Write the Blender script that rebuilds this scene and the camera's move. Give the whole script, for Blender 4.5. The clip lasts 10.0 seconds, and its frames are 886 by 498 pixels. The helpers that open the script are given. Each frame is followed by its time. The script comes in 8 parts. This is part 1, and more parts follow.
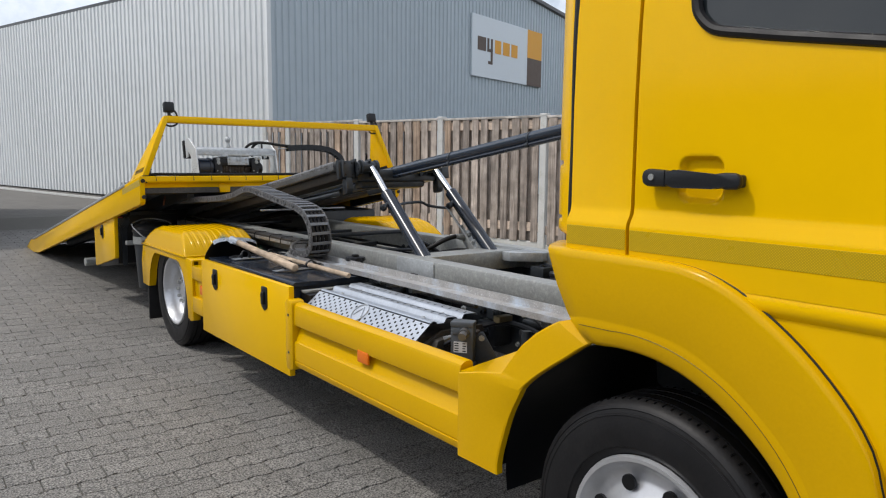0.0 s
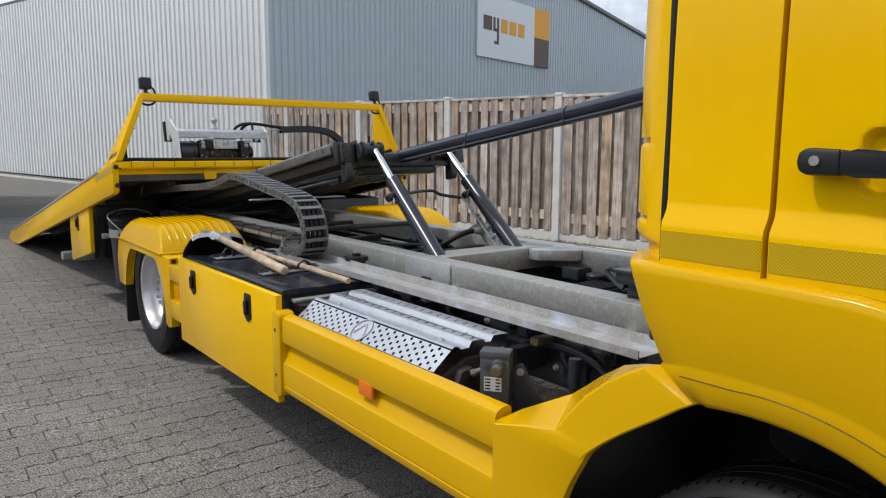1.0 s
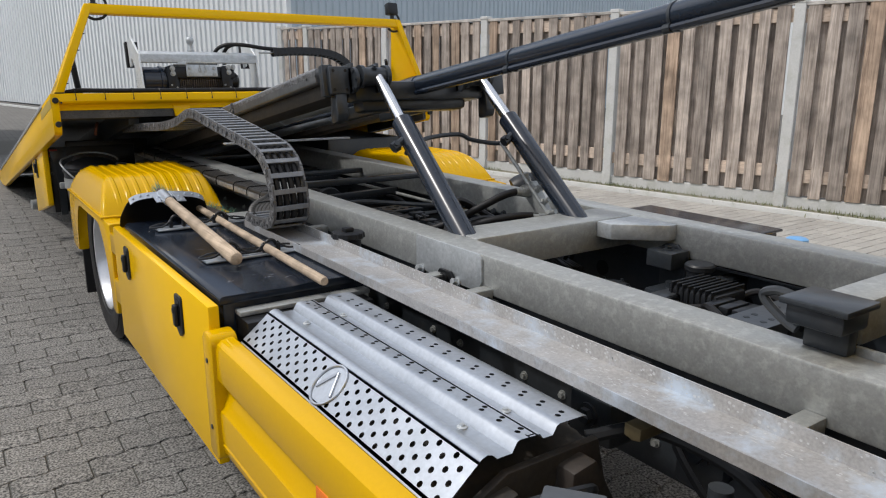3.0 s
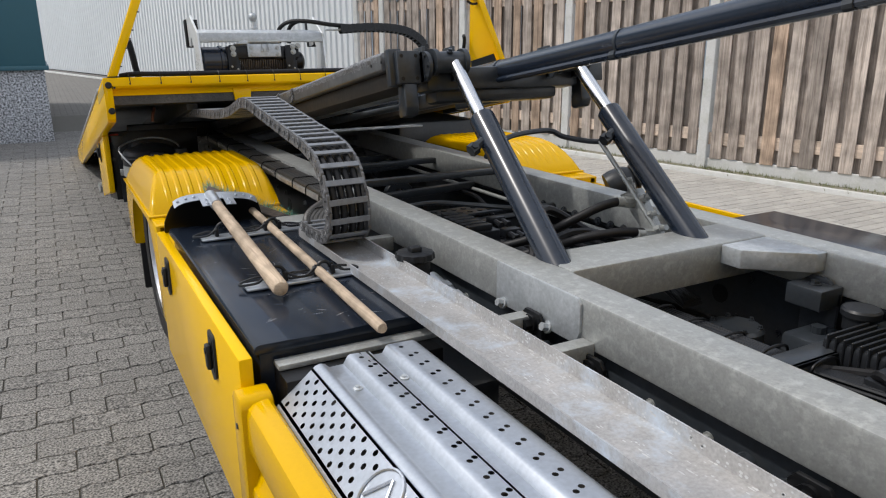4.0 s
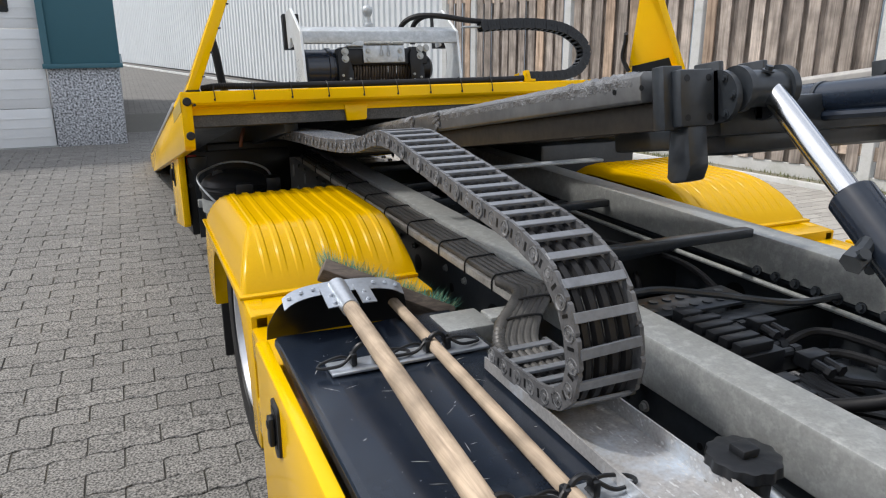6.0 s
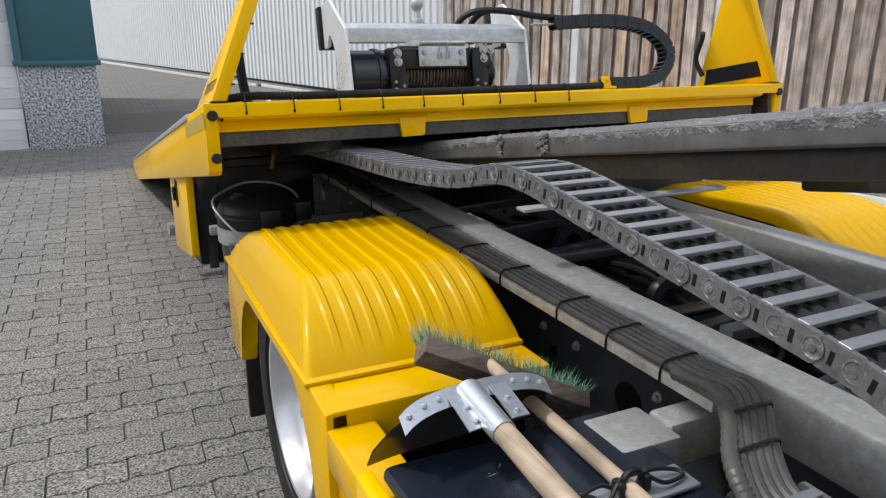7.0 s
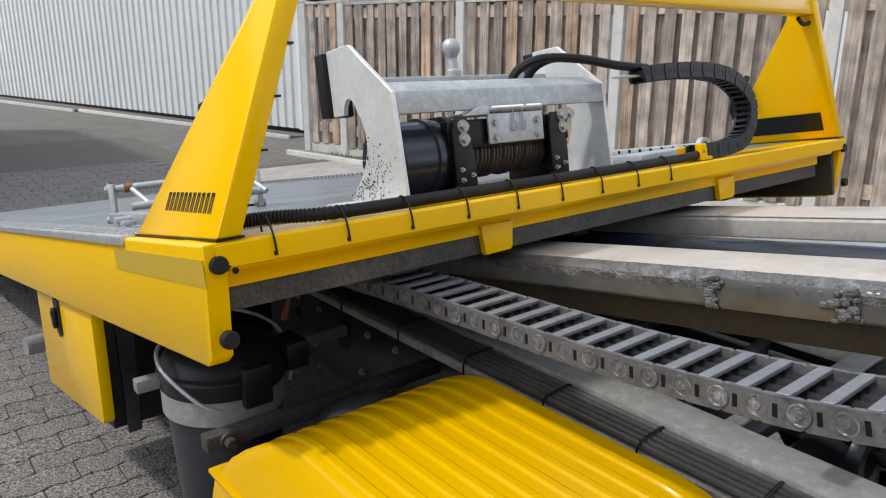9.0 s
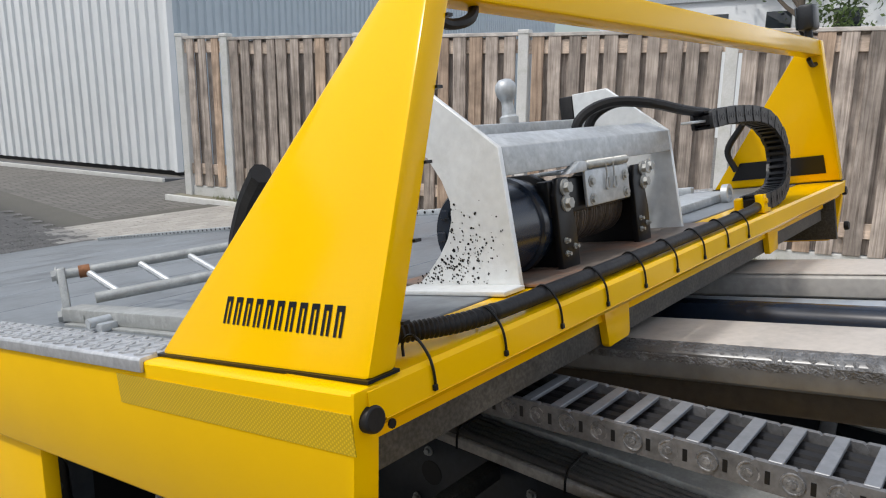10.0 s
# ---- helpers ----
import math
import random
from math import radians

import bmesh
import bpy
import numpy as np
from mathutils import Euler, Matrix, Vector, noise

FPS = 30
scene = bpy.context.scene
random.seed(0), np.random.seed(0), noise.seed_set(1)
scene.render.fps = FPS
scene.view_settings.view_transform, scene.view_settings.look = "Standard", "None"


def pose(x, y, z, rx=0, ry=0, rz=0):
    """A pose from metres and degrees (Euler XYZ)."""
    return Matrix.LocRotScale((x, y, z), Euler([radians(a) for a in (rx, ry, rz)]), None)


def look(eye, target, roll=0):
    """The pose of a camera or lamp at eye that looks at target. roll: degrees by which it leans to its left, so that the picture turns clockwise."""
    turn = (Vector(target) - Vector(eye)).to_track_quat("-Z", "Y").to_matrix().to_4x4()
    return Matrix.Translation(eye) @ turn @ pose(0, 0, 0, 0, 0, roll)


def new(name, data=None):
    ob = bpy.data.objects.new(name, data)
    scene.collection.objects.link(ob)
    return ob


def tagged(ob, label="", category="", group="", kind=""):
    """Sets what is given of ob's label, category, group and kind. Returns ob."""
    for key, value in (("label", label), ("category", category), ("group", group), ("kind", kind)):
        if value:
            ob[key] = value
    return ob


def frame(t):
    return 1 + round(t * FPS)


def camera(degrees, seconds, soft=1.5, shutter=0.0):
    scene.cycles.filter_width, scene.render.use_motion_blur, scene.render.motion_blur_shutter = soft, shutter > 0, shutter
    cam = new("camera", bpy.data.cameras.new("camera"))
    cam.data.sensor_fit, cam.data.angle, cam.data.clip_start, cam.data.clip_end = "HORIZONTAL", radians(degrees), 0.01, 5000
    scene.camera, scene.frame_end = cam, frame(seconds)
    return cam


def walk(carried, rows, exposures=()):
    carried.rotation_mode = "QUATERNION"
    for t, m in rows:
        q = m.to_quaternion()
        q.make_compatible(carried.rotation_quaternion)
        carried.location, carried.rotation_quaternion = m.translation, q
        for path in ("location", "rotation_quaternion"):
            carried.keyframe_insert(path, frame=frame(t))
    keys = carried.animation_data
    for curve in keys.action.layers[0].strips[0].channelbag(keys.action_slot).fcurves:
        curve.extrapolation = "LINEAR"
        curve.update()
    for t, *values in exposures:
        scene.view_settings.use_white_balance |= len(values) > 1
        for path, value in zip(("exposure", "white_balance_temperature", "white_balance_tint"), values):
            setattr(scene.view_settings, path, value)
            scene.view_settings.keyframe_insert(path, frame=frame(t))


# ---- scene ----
cam = camera(63.5, 10.0, soft=1.15)
PATH = [
    (0, (-0.124, -0.119, 1.438), (1.094, 1.45, 1.198), 0.5),
    (0.5, (0.058, 0.167, 1.436), (1.27, 1.736, 1.173), 0.5),
    (1, (0.231, 0.456, 1.425), (1.439, 2.025, 1.142), 0.3),
    (1.5, (0.443, 0.734, 1.406), (1.644, 2.299, 1.083), 0.3),
    (2, (0.643, 0.959, 1.402), (1.833, 2.523, 1.033), 0.2),
    (2.2, (0.698, 1.048, 1.403), (1.882, 2.612, 1.01), 0.2),
    (3.3, (1.062, 1.508, 1.415), (2.13, 3.12, 0.92), -0.05),
    (3.5, (1.105, 1.594, 1.433), (2.151, 3.219, 0.92), -0.2),
    (4, (1.212, 1.79, 1.463), (2.13, 3.48, 0.914), -0.3),
    (4.5, (1.256, 2.074, 1.475), (2.076, 3.81, 0.913), -0.4),
    (5, (1.292, 2.339, 1.497), (2.068, 4.091, 0.927), -0.5),
    (5.5, (1.311, 2.666, 1.491), (2.075, 4.424, 0.92), -0.4),
    (6, (1.288, 2.945, 1.503), (2.053, 4.705, 0.938), -0.2),
    (6.2, (1.261, 3.069, 1.498), (2.025, 4.828, 0.931), -0.2),
    (7.3, (1.175, 3.775, 1.534), (2.033, 5.489, 0.964), 0.1),
    (7.5, (1.174, 3.88, 1.556), (2.047, 5.589, 0.994), -0.1),
    (8, (1.108, 4.163, 1.594), (2.032, 5.846, 1.034), -0.1),
    (8.5, (1.046, 4.452, 1.625), (2.067, 6.079, 1.068), 0.1),
    (9, (1.059, 4.777, 1.626), (2.285, 6.263, 1.087), 0.3),
    (9.5, (1.066, 5.062, 1.632), (2.45, 6.421, 1.146), 0.4),
    (10, (0.983, 5.382, 1.635), (2.489, 6.622, 1.192), 0.5),
]
walk(cam, [(t, look(eye, target, roll)) for t, eye, target, roll in PATH],
     exposures=[(0.0, -0.1), (2.0, -0.1), (3.5, -0.03), (5.5, 0.24), (8.0, 0.22), (10.0, 0.08)])

# ---- light ----
world = bpy.data.worlds.new("sky")
scene.world = world
world.use_nodes = True
SUN_ELEVATION, SUN_AZIMUTH = 56.0, -62.0  # azimuth: degrees from +y towards +x
_wt = world.node_tree
_sky = _wt.nodes.new("ShaderNodeTexSky")
_sky.sky_type = "NISHITA"
_sky.sun_disc = False
_sky.sun_elevation, _sky.sun_rotation = radians(SUN_ELEVATION), radians(SUN_AZIMUTH)
_sky.dust_density, _sky.air_density = 3.0, 1.0
# thin broken cloud over the blue
_tc = _wt.nodes.new("ShaderNodeTexCoord")
_cn = _wt.nodes.new("ShaderNodeTexNoise")
_cn.inputs["Scale"].default_value, _cn.inputs["Detail"].default_value, _cn.inputs["Roughness"].default_value = 3.2, 8.0, 0.6
_cr = _wt.nodes.new("ShaderNodeValToRGB")
_cr.color_ramp.elements[0].position, _cr.color_ramp.elements[1].position = 0.38, 0.62
_mx = _wt.nodes.new("ShaderNodeMixRGB")
_mx.inputs["Color2"].default_value = (9.5, 9.8, 10.4, 1)
_wt.links.new(_tc.outputs["Generated"], _cn.inputs["Vector"])
_wt.links.new(_cn.outputs["Fac"], _cr.inputs["Fac"])
_wt.links.new(_cr.outputs["Color"], _mx.inputs["Fac"])
_wt.links.new(_sky.outputs["Color"], _mx.inputs["Color1"])
_bg = _wt.nodes["Background"]
_wt.links.new(_mx.outputs["Color"], _bg.inputs["Color"])
_bg.inputs["Strength"].default_value = 0.15
sun = new("sun", bpy.data.lights.new("sun", "SUN"))
sun.data.energy, sun.data.angle, sun.data.color = 2.0, radians(3.0), (1.0, 0.97, 0.93)
_e, _a = radians(SUN_ELEVATION), radians(SUN_AZIMUTH)
sun.matrix_world = look((math.sin(_a) * math.cos(_e) * 40, math.cos(_a) * math.cos(_e) * 40, math.sin(_e) * 40), (0, 0, 0))

# ---- materials ----
def mat(name, color, rough=0.5, metal=0.0, var=0.12, scale=6.0, fine=60.0, bump=0.05, spec=0.5, stain=None, stain_amount=0.0, coat=0.0, per_object=0.0, spots=0.0, spot_scale=260.0):
    """A surface: base colour varied at two scales, optional stains of another colour, and fine relief."""
    m = bpy.data.materials.new(name)
    m.use_nodes = True
    nt = m.node_tree
    b = nt.nodes["Principled BSDF"]
    geo = nt.nodes.new("ShaderNodeNewGeometry")
    def noise_node(sc, det):
        n = nt.nodes.new("ShaderNodeTexNoise")
        n.inputs["Scale"].default_value, n.inputs["Detail"].default_value = sc, det
        nt.links.new(geo.outputs["Position"], n.inputs["Vector"])
        return n
    big, small = noise_node(scale, 6), noise_node(fine, 4)
    add = nt.nodes.new("ShaderNodeMath")
    add.operation = "ADD"
    nt.links.new(big.outputs["Fac"], add.inputs[0])
    nt.links.new(small.outputs["Fac"], add.inputs[1])
    mr = nt.nodes.new("ShaderNodeMapRange")
    mr.inputs["From Min"].default_value, mr.inputs["From Max"].default_value = 0.6, 1.4
    mr.inputs["To Min"].default_value, mr.inputs["To Max"].default_value = 1 - var, 1 + var
    nt.links.new(add.outputs[0], mr.inputs["Value"])
    fac = mr.outputs[0]
    if per_object:
        info = nt.nodes.new("ShaderNodeObjectInfo")
        r2 = nt.nodes.new("ShaderNodeMapRange")
        r2.inputs["To Min"].default_value, r2.inputs["To Max"].default_value = 1 - per_object, 1 + per_object
        nt.links.new(info.outputs["Random"], r2.inputs["Value"])
        isl = nt.nodes.new("ShaderNodeMapRange")
        isl.inputs["To Min"].default_value, isl.inputs["To Max"].default_value = 1 - per_object, 1 + per_object
        nt.links.new(geo.outputs["Random Per Island"], isl.inputs["Value"])
        for src in (r2, isl):
            mu = nt.nodes.new("ShaderNodeMath")
            mu.operation = "MULTIPLY"
            nt.links.new(fac, mu.inputs[0])
            nt.links.new(src.outputs[0], mu.inputs[1])
            fac = mu.outputs[0]
    vm = nt.nodes.new("ShaderNodeVectorMath")
    vm.operation = "SCALE"
    vm.inputs[0].default_value = color
    nt.links.new(fac, vm.inputs["Scale"])
    col = vm.outputs[0]
    if stain is not None:
        st = noise_node(scale * 0.7 + 1.3, 9)
        st.inputs["Roughness"].default_value = 0.7
        ramp = nt.nodes.new("ShaderNodeMapRange")
        ramp.inputs["From Min"].default_value, ramp.inputs["From Max"].default_value = 0.5, 0.68
        ramp.inputs["To Max"].default_value = stain_amount
        nt.links.new(st.outputs["Fac"], ramp.inputs["Value"])
        mix = nt.nodes.new("ShaderNodeMixRGB")
        mix.inputs["Color2"].default_value = (*stain, 1)
        nt.links.new(ramp.outputs[0], mix.inputs["Fac"])
        nt.links.new(col, mix.inputs["Color1"])
        col = mix.outputs[0]
    if spots:
        sp = noise_node(spot_scale, 2)
        rp = nt.nodes.new("ShaderNodeMapRange")
        rp.inputs["From Min"].default_value, rp.inputs["From Max"].default_value = 0.35, 0.7
        rp.inputs["To Min"].default_value, rp.inputs["To Max"].default_value = 1 - spots, 1 + spots
        nt.links.new(sp.outputs["Fac"], rp.inputs["Value"])
        sc2 = nt.nodes.new("ShaderNodeVectorMath")
        sc2.operation = "SCALE"
        nt.links.new(col, sc2.inputs[0])
        nt.links.new(rp.outputs[0], sc2.inputs["Scale"])
        col = sc2.outputs[0]
    nt.links.new(col, b.inputs["Base Color"])
    rr = nt.nodes.new("ShaderNodeMapRange")
    rr.inputs["To Min"].default_value, rr.inputs["To Max"].default_value = max(0.03, rough - 0.12 * rough * 2), min(1, rough + 0.12 * rough * 2)
    nt.links.new(big.outputs["Fac"], rr.inputs["Value"])
    nt.links.new(rr.outputs[0], b.inputs["Roughness"])
    b.inputs["Metallic"].default_value = metal
    b.inputs["Specular IOR Level"].default_value = spec
    b.inputs["Coat Weight"].default_value = coat
    b.inputs["Coat Roughness"].default_value = 0.12
    if bump:
        bp = nt.nodes.new("ShaderNodeBump")
        bp.inputs["Strength"].default_value, bp.inputs["Distance"].default_value = bump, 0.01
        nt.links.new(add.outputs[0], bp.inputs["Height"])
        nt.links.new(bp.outputs[0], b.inputs["Normal"])
    return m


def wood_mat(name, color, dark, scale=1.0, per_object=0.2, axis=2):
    """Weathered or bare wood with long grain along the given axis."""
    m = bpy.data.materials.new(name)
    m.use_nodes = True
    nt = m.node_tree
    b = nt.nodes["Principled BSDF"]
    geo = nt.nodes.new("ShaderNodeNewGeometry")
    mp = nt.nodes.new("ShaderNodeMapping")
    sc = [38 * scale] * 3
    sc[axis] = 1.6 * scale
    mp.inputs["Scale"].default_value = sc
    info = nt.nodes.new("ShaderNodeObjectInfo")
    comb = nt.nodes.new("ShaderNodeVectorMath")
    comb.operation = "MULTIPLY_ADD"
    comb.inputs[0].default_value = (0, 0, 9)
    nt.links.new(info.outputs["Random"], comb.inputs[1])
    nt.links.new(geo.outputs["Position"], comb.inputs[2])
    nt.links.new(comb.outputs[0], mp.inputs["Vector"])
    grain = nt.nodes.new("ShaderNodeTexNoise")
    grain.inputs["Scale"].default_value, grain.inputs["Detail"].default_value, grain.inputs["Distortion"].default_value = 1.0, 9, 0.7
    grain.inputs["Roughness"].default_value = 0.68
    nt.links.new(mp.outputs[0], grain.inputs["Vector"])
    knots = nt.nodes.new("ShaderNodeTexNoise")
    knots.inputs["Scale"].default_value, knots.inputs["Detail"].default_value = 5 * scale, 3
    nt.links.new(comb.outputs[0], knots.inputs["Vector"])
    ramp = nt.nodes.new("ShaderNodeMapRange")
    ramp.inputs["From Min"].default_value, ramp.inputs["From Max"].default_value = 0.32, 0.62
    nt.links.new(grain.outputs["Fac"], ramp.inputs["Value"])
    mix = nt.nodes.new("ShaderNodeMixRGB")
    mix.inputs["Color1"].default_value, mix.inputs["Color2"].default_value = (*dark, 1), (*color, 1)
    nt.links.new(ramp.outputs[0], mix.inputs["Fac"])
    kr = nt.nodes.new("ShaderNodeMapRange")
    kr.inputs["From Min"].default_value, kr.inputs["From Max"].default_value = 0.35, 0.7
    kr.inputs["To Min"].default_value, kr.inputs["To Max"].default_value = 1.2, 0.62
    nt.links.new(knots.outputs["Fac"], kr.inputs["Value"])
    orr = nt.nodes.new("ShaderNodeMapRange")
    orr.inputs["To Min"].default_value, orr.inputs["To Max"].default_value = 1 - per_object, 1 + per_object
    nt.links.new(info.outputs["Random"], orr.inputs["Value"])
    mu = nt.nodes.new("ShaderNodeMath")
    mu.operation = "MULTIPLY"
    nt.links.new(kr.outputs[0], mu.inputs[0])
    nt.links.new(orr.outputs[0], mu.inputs[1])
    vs = nt.nodes.new("ShaderNodeVectorMath")
    vs.operation = "SCALE"
    nt.links.new(mix.outputs[0], vs.inputs[0])
    nt.links.new(mu.outputs[0], vs.inputs["Scale"])
    nt.links.new(vs.outputs[0], b.inputs["Base Color"])
    b.inputs["Roughness"].default_value = 0.75
    bp = nt.nodes.new("ShaderNodeBump")
    bp.inputs["Strength"].default_value, bp.inputs["Distance"].default_value = 0.35, 0.004
    nt.links.new(grain.outputs["Fac"], bp.inputs["Height"])
    nt.links.new(bp.outputs[0], b.inputs["Normal"])
    return m


YELLOW = mat("yellow_paint", (0.81, 0.472, 0.0), 0.17, var=0.03, scale=1.5, fine=9, bump=0.006, spec=0.15)
YELLOW_DULL = mat("yellow_plastic", (0.615, 0.352, 0.0), 0.17, var=0.04, scale=2.0, fine=120, bump=0.008, spec=0.16)
REFLECT = mat("reflective_tape", (0.50, 0.34, 0.0), 0.3, var=0.06, scale=8, fine=220, bump=0.02)
_nt = REFLECT.node_tree
_vo = _nt.nodes.new("ShaderNodeTexVoronoi")
_vo.feature, _vo.voronoi_dimensions = "F1", "2D"
_vo.inputs["Scale"].default_value, _vo.inputs["Randomness"].default_value = 215.0, 0.0
_sx, _cx, _rx = _nt.nodes.new("ShaderNodeSeparateXYZ"), _nt.nodes.new("ShaderNodeCombineXYZ"), _nt.nodes.new("ShaderNodeVectorRotate")
_rx.rotation_type = "Z_AXIS"
_rx.inputs["Angle"].default_value = radians(45)
_nt.links.new(_nt.nodes["Geometry"].outputs["Position"], _sx.inputs[0])
_nt.links.new(_sx.outputs["Y"], _cx.inputs["X"])
_nt.links.new(_sx.outputs["Z"], _cx.inputs["Y"])
_nt.links.new(_cx.outputs[0], _rx.inputs["Vector"])
_nt.links.new(_rx.outputs[0], _vo.inputs["Vector"])
_vr = _nt.nodes.new("ShaderNodeMapRange")
_vr.inputs["From Min"].default_value, _vr.inputs["From Max"].default_value = 0.22, 0.36
_nt.links.new(_vo.outputs["Distance"], _vr.inputs["Value"])
_vm = _nt.nodes.new("ShaderNodeMixRGB")
_vm.inputs["Color1"].default_value, _vm.inputs["Color2"].default_value = (0.64, 0.42, 0.004, 1), (0.45, 0.295, 0.0, 1)
_nt.links.new(_vr.outputs[0], _vm.inputs["Fac"])
_nt.links.new(_vm.outputs[0], _nt.nodes["Principled BSDF"].inputs["Base Color"])
GALV = mat("galvanised_steel", (0.40, 0.425, 0.44), 0.42, 0.4, var=0.2, scale=34, fine=90, bump=0.02, stain=(0.58, 0.61, 0.625), stain_amount=0.7)
SHELF = mat("dusty_pale_shelf_edge", (0.40, 0.375, 0.33), 0.6, 0.05, var=0.3, scale=14, fine=120, bump=0.05, stain=(0.20, 0.185, 0.16), stain_amount=0.7)
GALV_DULL = mat("weathered_galvanised_steel", (0.318, 0.328, 0.318), 0.40, 0.35, var=0.16, scale=48, fine=150, bump=0.02, stain=(0.475, 0.49, 0.475), stain_amount=0.8)
TRAY = mat("scuffed_tray_steel", (0.39, 0.383, 0.376), 0.36, 0.35, var=0.3, scale=9, fine=150, bump=0.03, stain=(0.54, 0.61, 0.69), stain_amount=0.95)
ALU = mat("bright_aluminium", (0.46, 0.495, 0.54), 0.35, 0.7, var=0.14, scale=9, fine=90, bump=0.012)
CHROME = mat("chrome", (0.58, 0.59, 0.61), 0.2, 1.0, var=0.03, bump=0.0)
DARK = mat("dark_grey_chassis_paint", (0.027, 0.032, 0.038), 0.32, var=0.3, scale=8, fine=60, bump=0.03, spec=0.4, stain=(0.050, 0.050, 0.049), stain_amount=0.5)
ENAMEL = mat("glossy_blue_black_enamel", (0.011, 0.017, 0.029), 0.24, var=0.2, scale=5, fine=50, bump=0.006, stain=(0.028, 0.031, 0.034), stain_amount=0.3)
BLACK = mat("black_paint", (0.005, 0.0055, 0.0065), 0.35, var=0.2, bump=0.03, spec=0.3)
LID = mat("black_locker_paint", (0.012, 0.017, 0.027), 0.19, var=0.25, scale=5, fine=40, bump=0.004, spec=0.36, stain=(0.035, 0.042, 0.052), stain_amount=0.35)
RUBBER = mat("black_rubber", (0.008, 0.008, 0.009), 0.5, var=0.25, scale=14, fine=90, bump=0.08, spec=0.3, stain=(0.022, 0.021, 0.02), stain_amount=0.4)
PLASTIC = mat("black_plastic", (0.013, 0.0145, 0.017), 0.40, var=0.2, scale=10, fine=120, bump=0.05, spec=0.33)
CHAIN = mat("dusty_grey_plastic", (0.105, 0.106, 0.109), 0.38, var=0.35, scale=26, fine=120, bump=0.08, stain=(0.032, 0.033, 0.035), stain_amount=0.7)
CHAIN_BAR = mat("worn_grey_plastic_bar", (0.165, 0.175, 0.19), 0.36, 0.1, var=0.2, scale=20, fine=80, bump=0.04)
SILVER = mat("silver_wheel_paint", (0.55, 0.56, 0.58), 0.35, 0.6, var=0.08, bump=0.02)
GREASE = mat("greasy_grey_steel", (0.125, 0.127, 0.128), 0.30, 0.35, var=0.28, scale=5, fine=30, bump=0.06, stain=(0.21, 0.208, 0.20), stain_amount=0.55)
OLD_GREASE = mat("thick_old_grease", (0.10, 0.102, 0.105), 0.3, 0.0, var=0.4, scale=40, fine=200, bump=0.5, stain=(0.27, 0.28, 0.29), stain_amount=0.8)
DUSTY = mat("sand_coated_steel", (0.45, 0.415, 0.375), 0.6, 0.05, var=0.14, scale=5, fine=60, bump=0.05, stain=(0.25, 0.24, 0.22), stain_amount=0.6)
DECK = mat("grey_steel_deck", (0.20, 0.222, 0.245), 0.36, 0.3, var=0.22, scale=2.4, fine=50, bump=0.04, stain=(0.085, 0.094, 0.106), stain_amount=0.9)
# the sky's reflection on the glossy tubes is put into this bluish base colour
TUBE_STEEL = mat("worn_sky_sheen_tube_steel", (0.30, 0.34, 0.38), 0.32, 0.4, var=0.25, scale=6, fine=40, bump=0.03, stain=(0.42, 0.42, 0.40), stain_amount=0.6)
# pale grey: sunlight put into the far beam's colour, also dust on the lid
LIT_DUST_GREY = mat("sunlit_and_dusty_grey_steel", (0.36, 0.345, 0.32), 0.55, 0.05, var=0.2, scale=5, fine=60, bump=0.05, stain=(0.22, 0.215, 0.20), stain_amount=0.6)
BROWN_WEB = mat("dark_brown_web", (0.035, 0.029, 0.022), 0.6, 0.1, var=0.4, scale=7, fine=60, bump=0.1, stain=(0.07, 0.055, 0.035), stain_amount=0.5)
ROPE = mat("steel_rope", (0.105, 0.09, 0.078), 0.5, 0.6, var=0.3, scale=30, fine=200, bump=0.2)
RUST = mat("rusty_dark_metal", (0.030, 0.026, 0.022), 0.6, 0.2, var=0.4, scale=12, fine=70, bump=0.12, stain=(0.07, 0.045, 0.03), stain_amount=0.4)
ORANGE = mat("orange_lens", (0.75, 0.17, 0.005), 0.2, var=0.1, fine=200, bump=0.15)
RED = mat("red_mark", (0.55, 0.03, 0.02), 0.4)
BLUE = mat("blue_plastic", (0.14, 0.34, 0.62), 0.4)
GRIMY = mat("grimy_dark_angle", (0.055, 0.053, 0.048), 0.55, 0.2, var=0.35, scale=7, fine=60, bump=0.08, spots=0.35, spot_scale=170, stain=(0.13, 0.122, 0.105), stain_amount=0.5)
CRADLE = mat("bright_galvanised_plate", (0.66, 0.685, 0.69), 0.42, 0.3, var=0.10, scale=14, fine=60, bump=0.02, stain=(0.52, 0.54, 0.54), stain_amount=0.6)
TREAD = mat("worn_tread_plate", (0.52, 0.53, 0.54), 0.33, 0.6, var=0.25, scale=20, fine=90, bump=0.03)
DUSTY_HOSE = mat("dusty_hose_rubber", (0.060, 0.058, 0.054), 0.45, var=0.3, scale=10, fine=120, bump=0.05, stain=(0.115, 0.108, 0.098), stain_amount=0.55)
PIN = mat("polished_grey_plastic", (0.095, 0.097, 0.10), 0.28, var=0.4, scale=60, fine=220, bump=0.08, stain=(0.36, 0.36, 0.36), stain_amount=0.75)
WHITE_LABEL = mat("pale_label", (0.55, 0.56, 0.56), 0.5)
GREEN = mat("green_bristles", (0.055, 0.24, 0.175), 0.6, var=0.5, fine=300)
STRAW = mat("faded_yellow_bristles", (0.34, 0.33, 0.16), 0.6, var=0.4, fine=300)
HANDLE_WOOD = wood_mat("bare_wooden_handle", (0.47, 0.37, 0.265), (0.27, 0.205, 0.145), 2.0, 0.1, axis=1)
